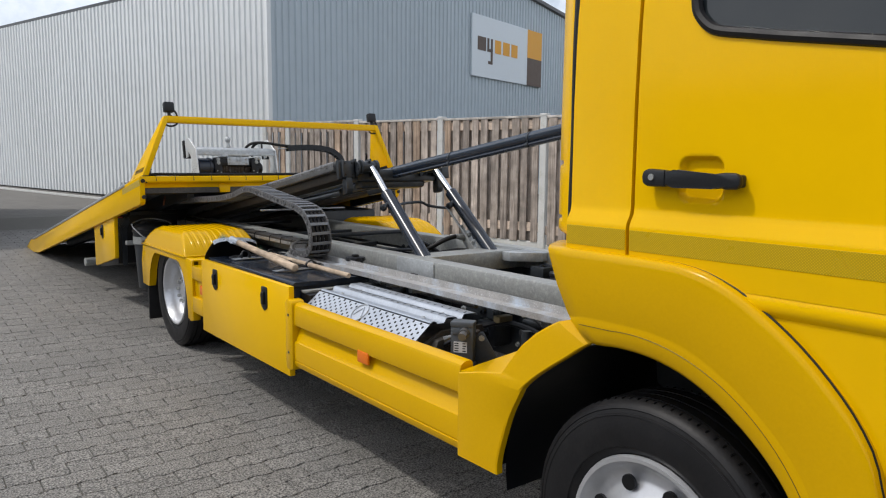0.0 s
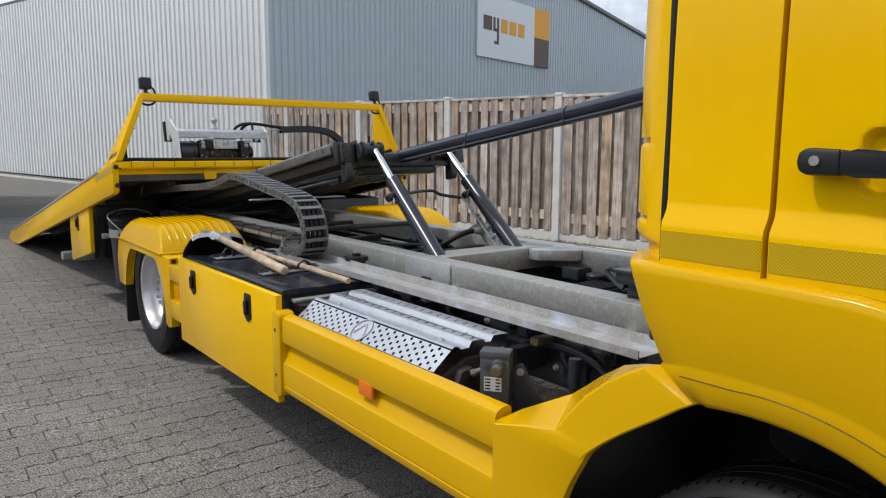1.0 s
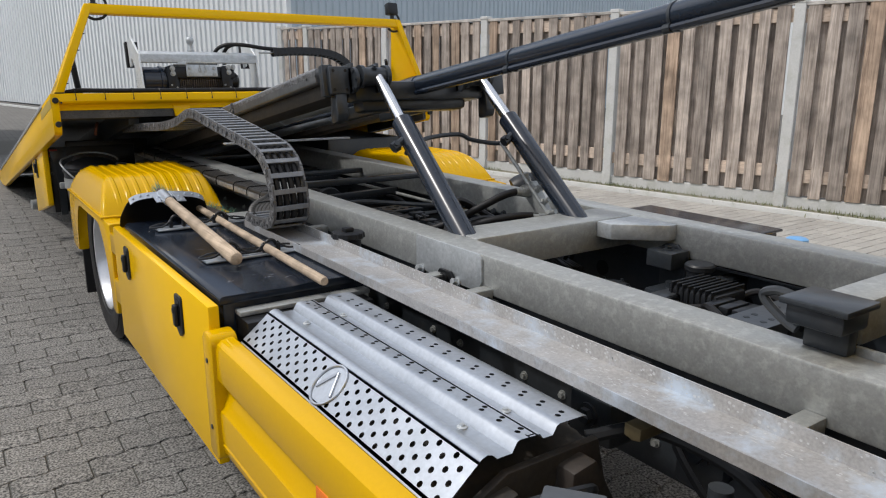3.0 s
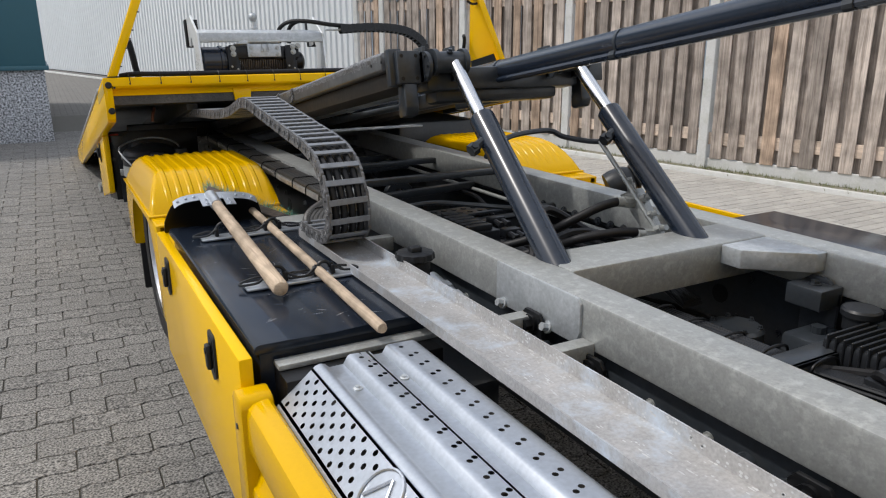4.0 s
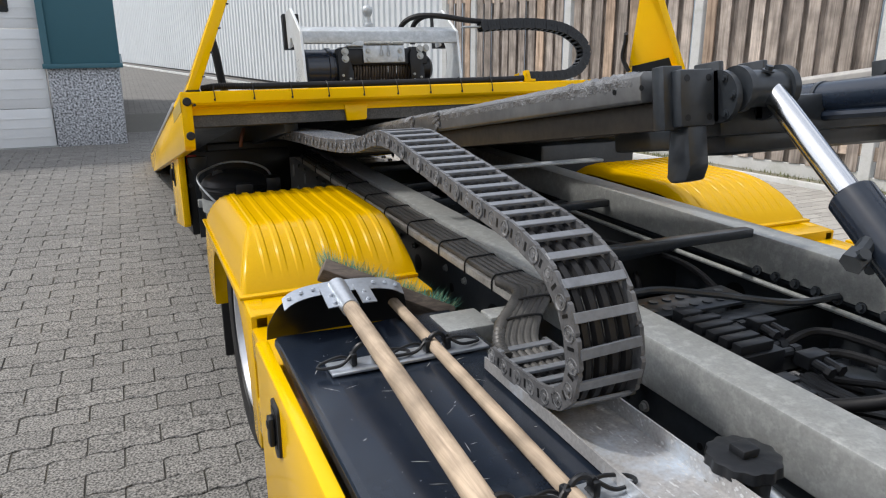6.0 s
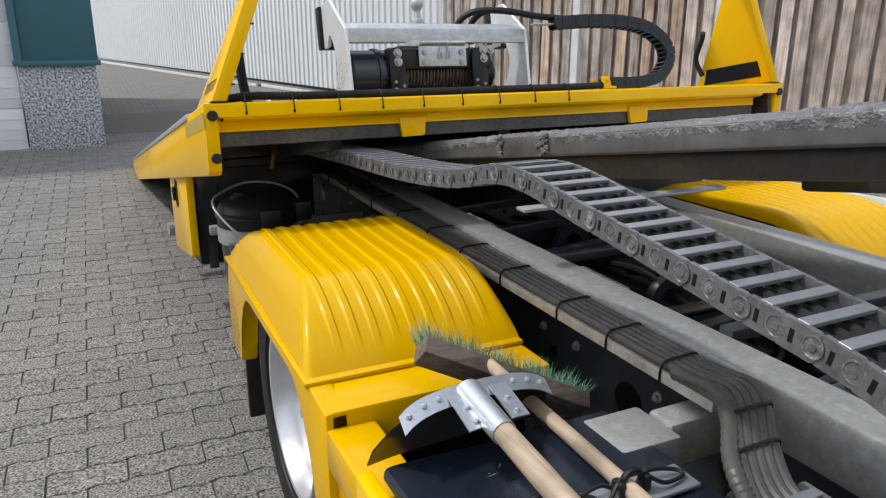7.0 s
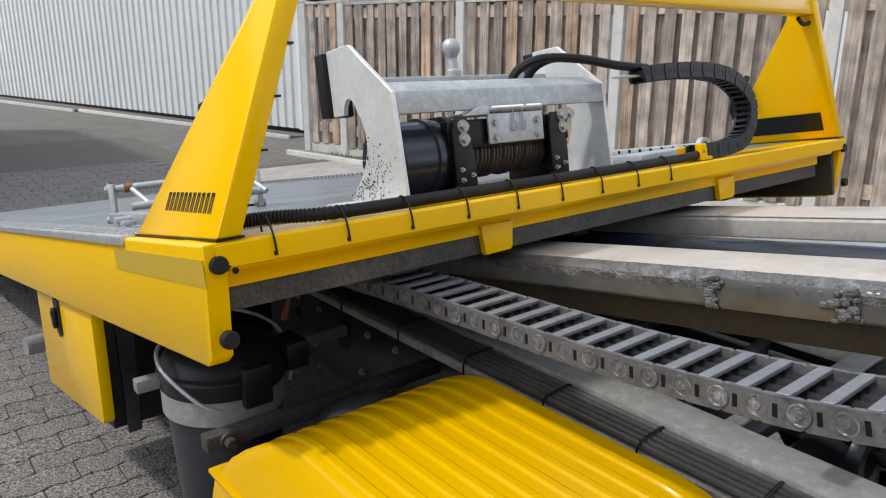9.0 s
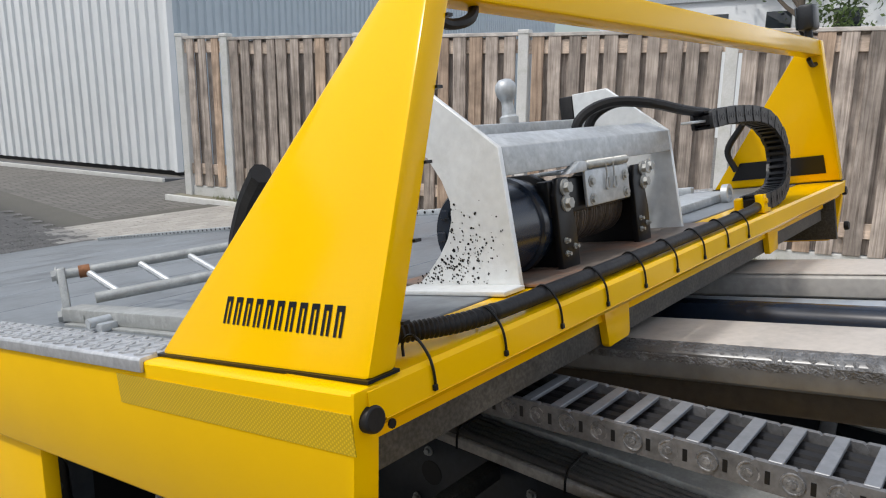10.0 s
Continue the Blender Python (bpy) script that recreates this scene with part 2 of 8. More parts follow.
BROOM_WOOD = wood_mat("grey_broom_wood", (0.13, 0.105, 0.085), (0.05, 0.04, 0.035), 2.0, 0.1, axis=0)
FENCE_WOOD = wood_mat("weathered_fence_boards", (0.47, 0.405, 0.35), (0.165, 0.13, 0.105), 1.0, 0.28, axis=2)
FENCE_WARM = wood_mat("warm_brown_fence_boards", (0.50, 0.375, 0.275), (0.19, 0.125, 0.085), 1.0, 0.2, axis=2)
FENCE_PALE = wood_mat("pale_fence_rail", (0.62, 0.50, 0.40), (0.42, 0.33, 0.26), 1.0, 0.15, axis=1)
FENCE_CAP = wood_mat("grey_fence_cap", (0.52, 0.49, 0.45), (0.36, 0.33, 0.30), 1.0, 0.1, axis=1)
FELT = mat("grey_roofing_felt", (0.105, 0.108, 0.115), 0.85, var=0.15, scale=1.5, fine=40, bump=0.1, stain=(0.075, 0.078, 0.082), stain_amount=0.6)
MOSS_SOIL = mat("mossy_soil", (0.20, 0.185, 0.135), 0.95, var=0.3, scale=6, fine=60, bump=0.4, stain=(0.085, 0.11, 0.04), stain_amount=0.75)
CONCRETE = mat("fence_concrete", (0.56, 0.56, 0.54), 0.85, var=0.12, scale=4, fine=70, bump=0.2, stain=(0.36, 0.37, 0.30), stain_amount=0.5)
STONE = mat("speckled_granite_chips", (0.36, 0.37, 0.385), 0.8, var=0.1, scale=3, fine=30, bump=0.3, spots=0.8, spot_scale=42.0)
TEAL = mat("teal_cladding", (0.028, 0.105, 0.135), 0.45, var=0.05, scale=2, bump=0.01)
DOOR_WHITE = mat("white_sectional_door", (0.66, 0.67, 0.67), 0.5, var=0.03, bump=0.02)
HALL_WHITE = mat("white_profiled_sheet", (0.70, 0.72, 0.72), 0.45, var=0.05, scale=0.5, fine=3, bump=0.01)
HALL_GREY = mat("grey_blue_profiled_sheet", (0.42, 0.485, 0.53), 0.45, var=0.05, scale=0.5, fine=3, bump=0.01)
PAVER = mat("grey_pavers", (0.170, 0.164, 0.152), 0.9, var=0.16, scale=1.2, fine=24, bump=0.35, per_object=0.08, spots=0.8, spot_scale=120, stain=(0.125, 0.121, 0.112), stain_amount=0.5)
JOINT = mat("paving_joint_sand", (0.10, 0.095, 0.082), 0.95, var=0.25, scale=5, fine=80, bump=0.3, stain=(0.07, 0.08, 0.045), stain_amount=0.3)
PAVER_TAN = mat("tan_paving_blocks", (0.37, 0.352, 0.318), 0.9, var=0.12, scale=1.2, fine=40, bump=0.25, per_object=0.1, spots=0.25)
ASPHALT = mat("old_yard_paving", (0.145, 0.137, 0.124), 0.9, var=0.15, scale=0.6, fine=14, bump=0.25, stain=(0.10, 0.097, 0.09), stain_amount=0.5)
_nt = ASPHALT.node_tree
_bk = _nt.nodes.new("ShaderNodeTexBrick")
_bk.inputs["Scale"].default_value, _bk.inputs["Brick Width"].default_value, _bk.inputs["Row Height"].default_value, _bk.inputs["Mortar Size"].default_value = 1.0, 0.22, 0.11, 0.008
_bk.inputs["Color1"].default_value, _bk.inputs["Color2"].default_value, _bk.inputs["Mortar"].default_value = (1.1, 1.1, 1.1, 1), (0.86, 0.86, 0.86, 1), (0.42, 0.42, 0.4, 1)
_nt.links.new(_nt.nodes["Geometry"].outputs["Position"], _bk.inputs["Vector"])
_bm = _nt.nodes.new("ShaderNodeMixRGB")
_bm.blend_type, _bm.inputs["Fac"].default_value = "MULTIPLY", 1.0
_b = _nt.nodes["Principled BSDF"].inputs["Base Color"]
_nt.links.new(_b.links[0].from_socket, _bm.inputs["Color1"])
_nt.links.new(_bk.outputs["Color"], _bm.inputs["Color2"])
_nt.links.new(_bm.outputs["Color"], _b)
MOSS = mat("moss_and_weeds", (0.15, 0.165, 0.075), 0.95, var=0.4, scale=12, fine=90, bump=0.3)
LEAF = mat("tree_leaves", (0.06, 0.10, 0.02), 0.6, var=0.35, scale=3, fine=40, bump=0.0)
BARK = mat("bark", (0.10, 0.08, 0.06), 0.9, var=0.3, bump=0.3)
SIGN_WHITE = mat("sign_pale", (0.62, 0.68, 0.72), 0.4, var=0.02, bump=0)
SIGN_BROWN = mat("sign_brown", (0.075, 0.045, 0.03), 0.5, var=0.02, bump=0)
SIGN_ORANGE = mat("sign_orange", (0.72, 0.33, 0.01), 0.5, var=0.02, bump=0)
GLASS = bpy.data.materials.new("dark_window_glass")
GLASS.use_nodes = True
_g = GLASS.node_tree.nodes["Principled BSDF"]
_g.inputs["Base Color"].default_value, _g.inputs["Roughness"].default_value, _g.inputs["IOR"].default_value = (0.02, 0.025, 0.028, 1), 0.04, 1.5


# ---- building helpers ----
def part(name, bm, material, parent=None, label="", angle=35, category="", group="", kind=""):
    """Links a bmesh, held in world coordinates, as one mesh object under parent."""
    bmesh.ops.recalc_face_normals(bm, faces=bm.faces)
    me = bpy.data.meshes.new(name)
    bm.to_mesh(me)
    bm.free()
    me.polygons.foreach_set("use_smooth", [True] * len(me.polygons))
    me.set_sharp_from_angle(angle=radians(angle))
    me.materials.append(material)
    ob = new(name, me)
    if parent is not None:
        ob.parent = parent
        if parent.type == "EMPTY":
            ob.matrix_parent_inverse = Matrix.Translation(-parent.location)
    tagged(ob, label, category, group, kind)
    return ob


def thing(name, base, label, category, group=""):
    ob = new(name)
    ob.location = base
    return tagged(ob, label, category, group)


def _finish(bm, verts, bev, m, seg=2):
    if bev > 0:
        edges = list({e for v in verts for e in v.link_edges})
        out = bmesh.ops.bevel(bm, geom=edges, offset=bev, segments=seg, affect="EDGES", profile=0.5)
        verts = list({v for f in out["faces"] for v in f.verts} | {v for v in verts if v.is_valid})
    if m is not None:
        bmesh.ops.transform(bm, matrix=m, verts=verts)
    return verts


def hexa(bm, bottom, top, bev=0.0, m=None, seg=2):
    """A solid between two quads given as four points each."""
    v = [bm.verts.new(p) for p in (*bottom, *top)]
    for q in ((3, 2, 1, 0), (4, 5, 6, 7), (0, 1, 5, 4), (1, 2, 6, 5), (2, 3, 7, 6), (3, 0, 4, 7)):
        bm.faces.new([v[i] for i in q])
    return _finish(bm, v, bev, m, seg)


def box(bm, a, b, bev=0.0, m=None, seg=2):
    (x0, y0, z0), (x1, y1, z1) = a, b
    return hexa(bm, [(x0, y0, z0), (x1, y0, z0), (x1, y1, z0), (x0, y1, z0)], [(x0, y0, z1), (x1, y0, z1), (x1, y1, z1), (x0, y1, z1)], bev, m, seg)


def prism(bm, pts, axis, a, b, bev=0.0, m=None, seg=2):
    """A polygon drawn in the plane across axis ('x': y,z  'y': x,z  'z': x,y), drawn out from a to b."""
    def at(p, c):
        return (c, p[0], p[1]) if axis == "x" else (p[0], c, p[1]) if axis == "y" else (p[0], p[1], c)
    lo, hi = [bm.verts.new(at(p, a)) for p in pts], [bm.verts.new(at(p, b)) for p in pts]
    n = len(pts)
    bm.faces.new(lo[::-1])
    bm.faces.new(hi)
    for i in range(n):
        bm.faces.new([lo[i], lo[(i + 1) % n], hi[(i + 1) % n], hi[i]])
    return _finish(bm, lo + hi, bev, m, seg)


def ring_frames(pts):
    pts = [Vector(p) for p in pts]
    out, up = [], None
    for i, p in enumerate(pts):
        d = (pts[min(i + 1, len(pts) - 1)] - pts[max(i - 1, 0)]).normalized()
        if up is None:
            up = Vector((0, 0, 1)) if abs(d.z) < 0.9 else Vector((1, 0, 0))
        side = d.cross(up).normalized()
        up = side.cross(d).normalized()
        out.append((p, side, up))
    return out


def tube(bm, pts, r, n=10, caps=True):
    """A round tube along points; r may be a list of radii."""
    rings = []
    for i, (p, s, u) in enumerate(ring_frames(pts)):
        rr = r[i] if isinstance(r, (list, tuple)) else r
        rings.append([bm.verts.new(p + (s * math.cos(2 * math.pi * k / n) + u * math.sin(2 * math.pi * k / n)) * rr) for k in range(n)])
    for a, b in zip(rings, rings[1:]):
        for k in range(n):
            bm.faces.new([a[k], a[(k + 1) % n], b[(k + 1) % n], b[k]])
    if caps:
        bm.faces.new(rings[0][::-1])
        bm.faces.new(rings[-1])
    return rings


def cyl(bm, p, q, r, n=16, r2=None):
    return tube(bm, [p, q], [r, r if r2 is None else r2], n)


def curve_pts(pts, n=8):
    """Points of a smooth curve through pts."""
    pts = [Vector(p) for p in pts]
    full = [2 * pts[0] - pts[1], *pts, 2 * pts[-1] - pts[-2]]
    out = []
    for i in range(1, len(full) - 2):
        p0, p1, p2, p3 = full[i - 1:i + 3]
        for k in range(n):
            t = k / n
            out.append(0.5 * ((2 * p1) + (p2 - p0) * t + (2 * p0 - 5 * p1 + 4 * p2 - p3) * t * t + (3 * p1 - p0 - 3 * p2 + p3) * t ** 3))
    return out + [pts[-1]]


def hose(bm, pts, r, n=8, k=6):
    return tube(bm, curve_pts(pts, k), r, n)


def lathe(bm, profile, centre, axis="x", n=40, flip=1):
    """Turns (offset along axis, radius) pairs about an axis through centre."""
    c = Vector(centre)
    rings = []
    for o, r in profile:
        ring = []
        for k in range(n):
            a = 2 * math.pi * k / n
            u, v = r * math.cos(a), r * math.sin(a)
            d = (flip * o, u, v) if axis == "x" else (u, flip * o, v) if axis == "y" else (u, v, flip * o)
            ring.append(bm.verts.new(c + Vector(d)))
        rings.append(ring)
    for a, b in zip(rings, rings[1:]):
        for k in range(n):
            bm.faces.new([a[k], a[(k + 1) % n], b[(k + 1) % n], b[k]])
    return rings


def bolt(bm, p, d, r=0.009, h=0.008):
    """A hexagonal bolt head with a washer, facing d."""
    p, d = Vector(p), Vector(d).normalized()
    tube(bm, [p, p + d * h * 0.3], r * 1.5, 12)
    tube(bm, [p, p + d * h], r, 6)


def grid_surface(bm, f, us, vs, close=False):
    vv = [[bm.verts.new(f(u, v)) for v in vs] for u in us]
    for i in range(len(us) - 1):
        for j in range(len(vs) - 1):
            bm.faces.new([vv[i][j], vv[i + 1][j], vv[i + 1][j + 1], vv[i][j + 1]])
    return vv


def solidify(bm, t):
    bmesh.ops.recalc_face_normals(bm, faces=bm.faces)
    bmesh.ops.solidify(bm, geom=list(bm.faces), thickness=t)


def ground_z(y):
    return 0.02 * (y - 5.5)


# ---- the yard ----
bm = bmesh.new()
_ys = [-150, -20, -5, 0, 5.5, 10, 20, 40, 200, 900]
_xs = [-600, -60, -6, 0, 6, 60, 600]
grid_surface(bm, lambda x, y: (x, y, ground_z(min(max(y, -5), 40)) - 0.02), _xs, _ys)
ground = part("ground", bm, ASPHALT, label="worn grey-brown paved yard", category="ground", kind="structure")

# boundary fence line, towards the camera
F0, F1 = Vector((6.36, 13.32, 0)), Vector((8.385, 5.64, 0))
FDIR = (F1 - F0).normalized()
FNOR = Vector((-FDIR.y, FDIR.x, 0)) * (1 if -FDIR.y < 0 else -1)  # points to the yard


def corrugated(bm, p, q, z0, top, pitch=0.2, depth=0.05, out=(0, 0)):
    """A profiled sheet wall from p to q, standing from z0(s) to top(s), with trapezoidal ribs towards out."""
    p, q, o = Vector((*p, 0)), Vector((*q, 0)), Vector((*out, 0))
    d = q - p
    n = int(d.length / pitch)
    d /= n
    prev = None
    for i in range(n):
        for f, k in ((0.0, 0), (0.12, 1), (0.55, 1), (0.67, 0)):
            c = p + d * (i + f) + o * depth * k
            s = (c - p).length
            pair = (bm.verts.new((c.x, c.y, z0(s))), bm.verts.new((c.x, c.y, top(s))))
            if prev:
                bm.faces.new([prev[0], pair[0], pair[1], prev[1]])
            prev = pair


# large industrial hall: white long wall and grey-blue gable
HC, HD, HG = Vector((7.17, 16.0)), Vector((-0.275, 0.961)), Vector((0.961, 0.275))
hall = thing("industrial_hall", (HC.x, HC.y, 0.3), "large hall clad in white and grey-blue profiled sheet", "building")


def hall_foot(s):
    return 0.27 + 0.0165 * s


bm = bmesh.new()
corrugated(bm, HC, HC + HD * 34, hall_foot, lambda s: 5.88, 0.2, 0.035, -HG)
part("long_wall", bm, HALL_WHITE, hall, "white ribbed sheet wall", 20)


def gable_top(s):
    return 5.88 + 1.55 * s / 11.4 if s < 11.4 else 7.43 - (s - 11.4) * 0.085


bm = bmesh.new()
corrugated(bm, HC, HC + HG * 22.6, lambda s: 0.27, gable_top, 0.2, 0.035, -HD)
part("gable_wall", bm, HALL_GREY, hall, "grey-blue ribbed gable wall", 20)
bm = bmesh.new()
_a, _b = HC + HG * 0.02, HC + HD * 34 + HG * 0.02
hexa(bm, [(_a.x, _a.y, 0.0), (_a.x + HG.x, _a.y + HG.y, 0.0), (_b.x + HG.x, _b.y + HG.y, 0.3), (_b.x, _b.y, 0.3)],
     [(_a.x, _a.y, 0.28), (_a.x + HG.x, _a.y + HG.y, 0.28), (_b.x + HG.x, _b.y + HG.y, 0.84), (_b.x, _b.y, 0.84)])
part("plinth", bm, BLACK, hall, "black base strip")
# grey felt apron that slopes from the wall foot to a thin kerb
bm = bmesh.new()
for s0, s1, o1 in ((-0.3, 6.0, -0.62), (6.0, 34.0, -0.75)):
    q = [HC + HD * s0 + HG * 0.03, HC + HD * s1 + HG * 0.03, HC + HD * s1 + HG * o1, HC + HD * s0 + HG * o1]
    zt = [hall_foot(s0) - 0.10, hall_foot(s1) - 0.10, ground_z(q[2].y) + 0.03, ground_z(q[3].y) + 0.03]
    hexa(bm, [(p.x, p.y, z - 0.25) for p, z in zip(q, zt)], [(p.x, p.y, z) for p, z in zip(q, zt)])
part("felt_apron", bm, FELT, hall, "dark grey felt apron along the wall foot")
bm = bmesh.new()
for s0, s1, o1 in ((-0.3, 6.0, -0.62), (6.0, 34.0, -0.75)):
    q = [HC + HD * s0 + HG * o1, HC + HD * s1 + HG * o1, HC + HD * s1 + HG * (o1 - 0.05), HC + HD * s0 + HG * (o1 - 0.05)]
    hexa(bm, [(p.x, p.y, ground_z(p.y) - 0.1) for p in q], [(p.x, p.y, ground_z(p.y) + 0.04) for p in q], 0.004)
part("kerb_strip", bm, CONCRETE, hall, "thin pale kerb strip")
bm = bmesh.new()
_r = [HC - HD * 0.15, HC + HG * 11.4 - HD * 0.15, HC + HG * 22.8 - HD * 0.15]
_z = [5.86, 7.45, 6.5]
for (a, za), (b, zb) in zip(list(zip(_r, _z)), list(zip(_r, _z))[1:]):
    a2, b2 = a + HD * 34.3, b + HD * 34.3
    hexa(bm, [(a.x, a.y, za), (b.x, b.y, zb), (b2.x, b2.y, zb), (a2.x, a2.y, za)], [(a.x, a.y, za + 0.12), (b.x, b.y, zb + 0.12), (b2.x, b2.y, zb + 0.12), (a2.x, a2.y, za + 0.12)])
part("roof", bm, DARK, hall, "dark roof edge")
bm = bmesh.new()
c = HC - HG * 0.045 - HD * 0.045
box(bm, (c.x - 0.05, c.y - 0.05, 0.26), (c.x + 0.05, c.y + 0.05, 5.9))
part("corner_trim", bm, HALL_WHITE, hall)


def on_gable(s, z, out):
    c = HC + HG * s - HD * out
    return (c.x, c.y, z)


def gable_plate(bm, s0, s1, z0, z1, o0, o1):
    hexa(bm, [on_gable(s0, z0, o0), on_gable(s1, z0, o0), on_gable(s1, z0, o1), on_gable(s0, z0, o1)],
         [on_gable(s0, z1, o0), on_gable(s1, z1, o0), on_gable(s1, z1, o1), on_gable(s0, z1, o1)])


board = thing("company_sign", on_gable(10.6, 4.1, 0.06), "pale company sign with orange and brown squares on hall wall", "sign")
bm = bmesh.new()
gable_plate(bm, 8.33, 11.93, 4.28, 6.26, 0.05, 0.11)
part("panel", bm, SIGN_WHITE, board, "pale blue-white panel")
bm = bmesh.new()
gable_plate(bm, 11.93, 13.0, 5.26, 6.26, 0.05, 0.115)
part("square", bm, SIGN_ORANGE, board, "orange square")
bm = bmesh.new()
gable_plate(bm, 11.93, 13.0, 4.28, 5.26, 0.05, 0.115)
part("square", bm, SIGN_BROWN, board, "brown square")
for k, (s0, s1, z0, z1, m_) in enumerate(((8.66, 9.16, 4.98, 5.42, SIGN_BROWN), (9.24, 9.36, 4.98, 5.42, SIGN_BROWN), (9.46, 9.58, 4.62, 5.42, SIGN_BROWN), (9.24, 9.58, 4.98, 5.08, SIGN_BROWN), (9.3, 9.58, 4.58, 4.68, SIGN_BROWN),
                                          (9.72, 10.12, 4.98, 5.42, SIGN_ORANGE), (10.24, 10.68, 4.98, 5.42, SIGN_ORANGE), (10.80, 11.22, 4.98, 5.42, SIGN_ORANGE))):
    bm = bmesh.new()
    gable_plate(bm, s0, s1, z0 + 0.16, z1 + 0.16, 0.1, 0.118)
    part("mark", bm, m_, board)

# workshop on the near side, with stone pier and sectional door
shop = thing("workshop", (0.4, 13.5, 0.15), "workshop with teal cladding, speckled stone pier and white sectional door", "building")
bm = bmesh.new()
box(bm, (0.42, 13.5, 0.05), (1.25, 20, 1.15), 0.004)
part("stone_pier", bm, STONE, shop, "grey speckled stone-chip pier")
bm = bmesh.new()
box(bm, (0.38, 13.44, 1.15), (1.31, 20.1, 1.21), 0.004)
part("ledge", bm, TEAL, shop)
bm = bmesh.new()
box(bm, (0.40, 13.47, 1.21), (1.28, 20.0, 5.0), 0.004)
box(bm, (0.40, 13.44, 1.21), (0.48, 13.47, 5.0))
part("cladding", bm, TEAL, shop, "teal sheet cladding")
bm = bmesh.new()
box(bm, (-3.4, 13.44, 3.6), (0.40, 20.0, 5.0))
box(bm, (-7.0, 13.44, 0.05), (-3.4, 20.0, 5.0))
part("wall", bm, TEAL, shop)
for k in range(7):
    bm = bmesh.new()
    box(bm, (-3.4, 13.56, 0.17 + 0.49 * k), (0.40, 13.62, 0.17 + 0.49 * k + 0.484), 0.006)
    for j in range(3):
        box(bm, (-3.4, 13.552, 0.17 + 0.49 * k + 0.12 + 0.12 * j), (0.40, 13.556, 0.17 + 0.49 * k + 0.126 + 0.12 * j))
    part("door_panel", bm, DOOR_WHITE, shop, "white sectional door panel")
bm = bmesh.new()
box(bm, (-0.55, 13.548, 1.83), (0.10, 13.56, 2.2), 0.02)
part("door_window", bm, GLASS, shop, "small dark door window")
bm = bmesh.new()
box(bm, (-3.4, 13.5, 0.1), (0.42, 13.9, 0.165))
part("threshold", bm, GALV_DULL, shop)

# plain brick building that closes the yard behind
bm = bmesh.new()
box(bm, (-14, -30, -0.5), (-13.6, 13, 4.2))
part("wall_west", bm, mat("brown_brick", (0.20, 0.13, 0.09), 0.9, var=0.3, scale=3, fine=30, bump=0.2), label="plain brown brick wall", category="wall", kind="structure")

# white flat building and trees beyond the fence
far = thing("white_building", (24, 16, 0.2), "distant white flat-roofed building with small windows", "building")
bm = bmesh.new()
box(bm, (24, 4, 0.0), (40, 17.5, 4.25))
part("wall", bm, HALL_WHITE, far)
for k in range(6):
    bm = bmesh.new()
    box(bm, (23.96, 6.0 + 1.8 * k, 3.2), (24.0, 6.7 + 1.8 * k, 3.85), 0.01)
    part("window", bm, GLASS, far)
bm = bmesh.new()
box(bm, (23.9, 3.9, 4.25), (40, 17.6, 4.4))
part("roof", bm, GALV, far)


def tree(x, y, h, crown, seed, label):
    rng = random.Random(seed)
    t = thing("tree", (x, y, 0), label, "tree", "trees beyond the fence")
    bm = bmesh.new()
    tube(bm, curve_pts([(x, y, 0), (x + 0.1, y, h * 0.3), (x, y + 0.1, h * 0.75)], 4), [0.22 - 0.018 * i for i in range(9)], 8)
    tips = []
    for k in range(9):
        a, z = rng.uniform(0, 6.28), h * rng.uniform(0.35, 0.7)
        e = Vector((x + math.cos(a) * crown * rng.uniform(0.4, 0.9), y + math.sin(a) * crown * rng.uniform(0.4, 0.9), z + h * rng.uniform(0.12, 0.3)))
        tube(bm, curve_pts([(x, y, z), (x * 0.5 + e.x * 0.5, y * 0.5 + e.y * 0.5, z + (e.z - z) * 0.35), e], 3), [0.08 - 0.01 * i for i in range(7)], 5)
        tips.append(e)
    tips.append(Vector((x, y, h * 0.92)))
    part("trunk", bm, BARK, t)
    vs, fs = [], []
    for e in tips:
        for _ in range(420):
            d = Vector((rng.gauss(0, 1), rng.gauss(0, 1), rng.gauss(0, 0.8))) * crown * 0.24
            c, s = e + d, rng.uniform(0.05, 0.11)
            a = Vector((rng.gauss(0, 1), rng.gauss(0, 1), rng.gauss(0, 1))).normalized()
            b = a.cross(Vector((rng.gauss(0, 1), rng.gauss(0, 1), rng.gauss(0, 1)))).normalized()
            i = len(vs)
            vs += [c - a * s, c + b * s * 0.5, c + a * s, c - b * s * 0.5]
            fs.append((i, i + 1, i + 2, i + 3))
    me = bpy.data.meshes.new("crown")
    me.from_pydata(vs, [], fs)
    me.materials.append(LEAF)
    ob = new("crown", me)
    ob.parent, ob.matrix_parent_inverse = t, Matrix.Translation(-t.location)
    tagged(ob, "loose spring-green foliage")


tree(23.5, 11.0, 6.6, 1.9, 3, "broad spring-green tree behind the fence")
tree(29.0, 17.5, 6.4, 1.5, 5, "small sparse tree behind the fence")
tree(26.5, 8.2, 6.2, 1.8, 8, "broad spring-green tree behind the fence")

# timber fence between concrete posts
fence = thing("fence", (7.3, 9.6, 0.1), "weathered timber board fence between concrete posts", "fence")
POSTS = [F0 + FDIR * s for s in (-0.72, 0.0, 1.92, 3.88, 5.86, 7.94, 9.9, 11.86, 13.82)]
_rot = Matrix.Rotation(math.atan2(FDIR.y, FDIR.x), 4, "Z")


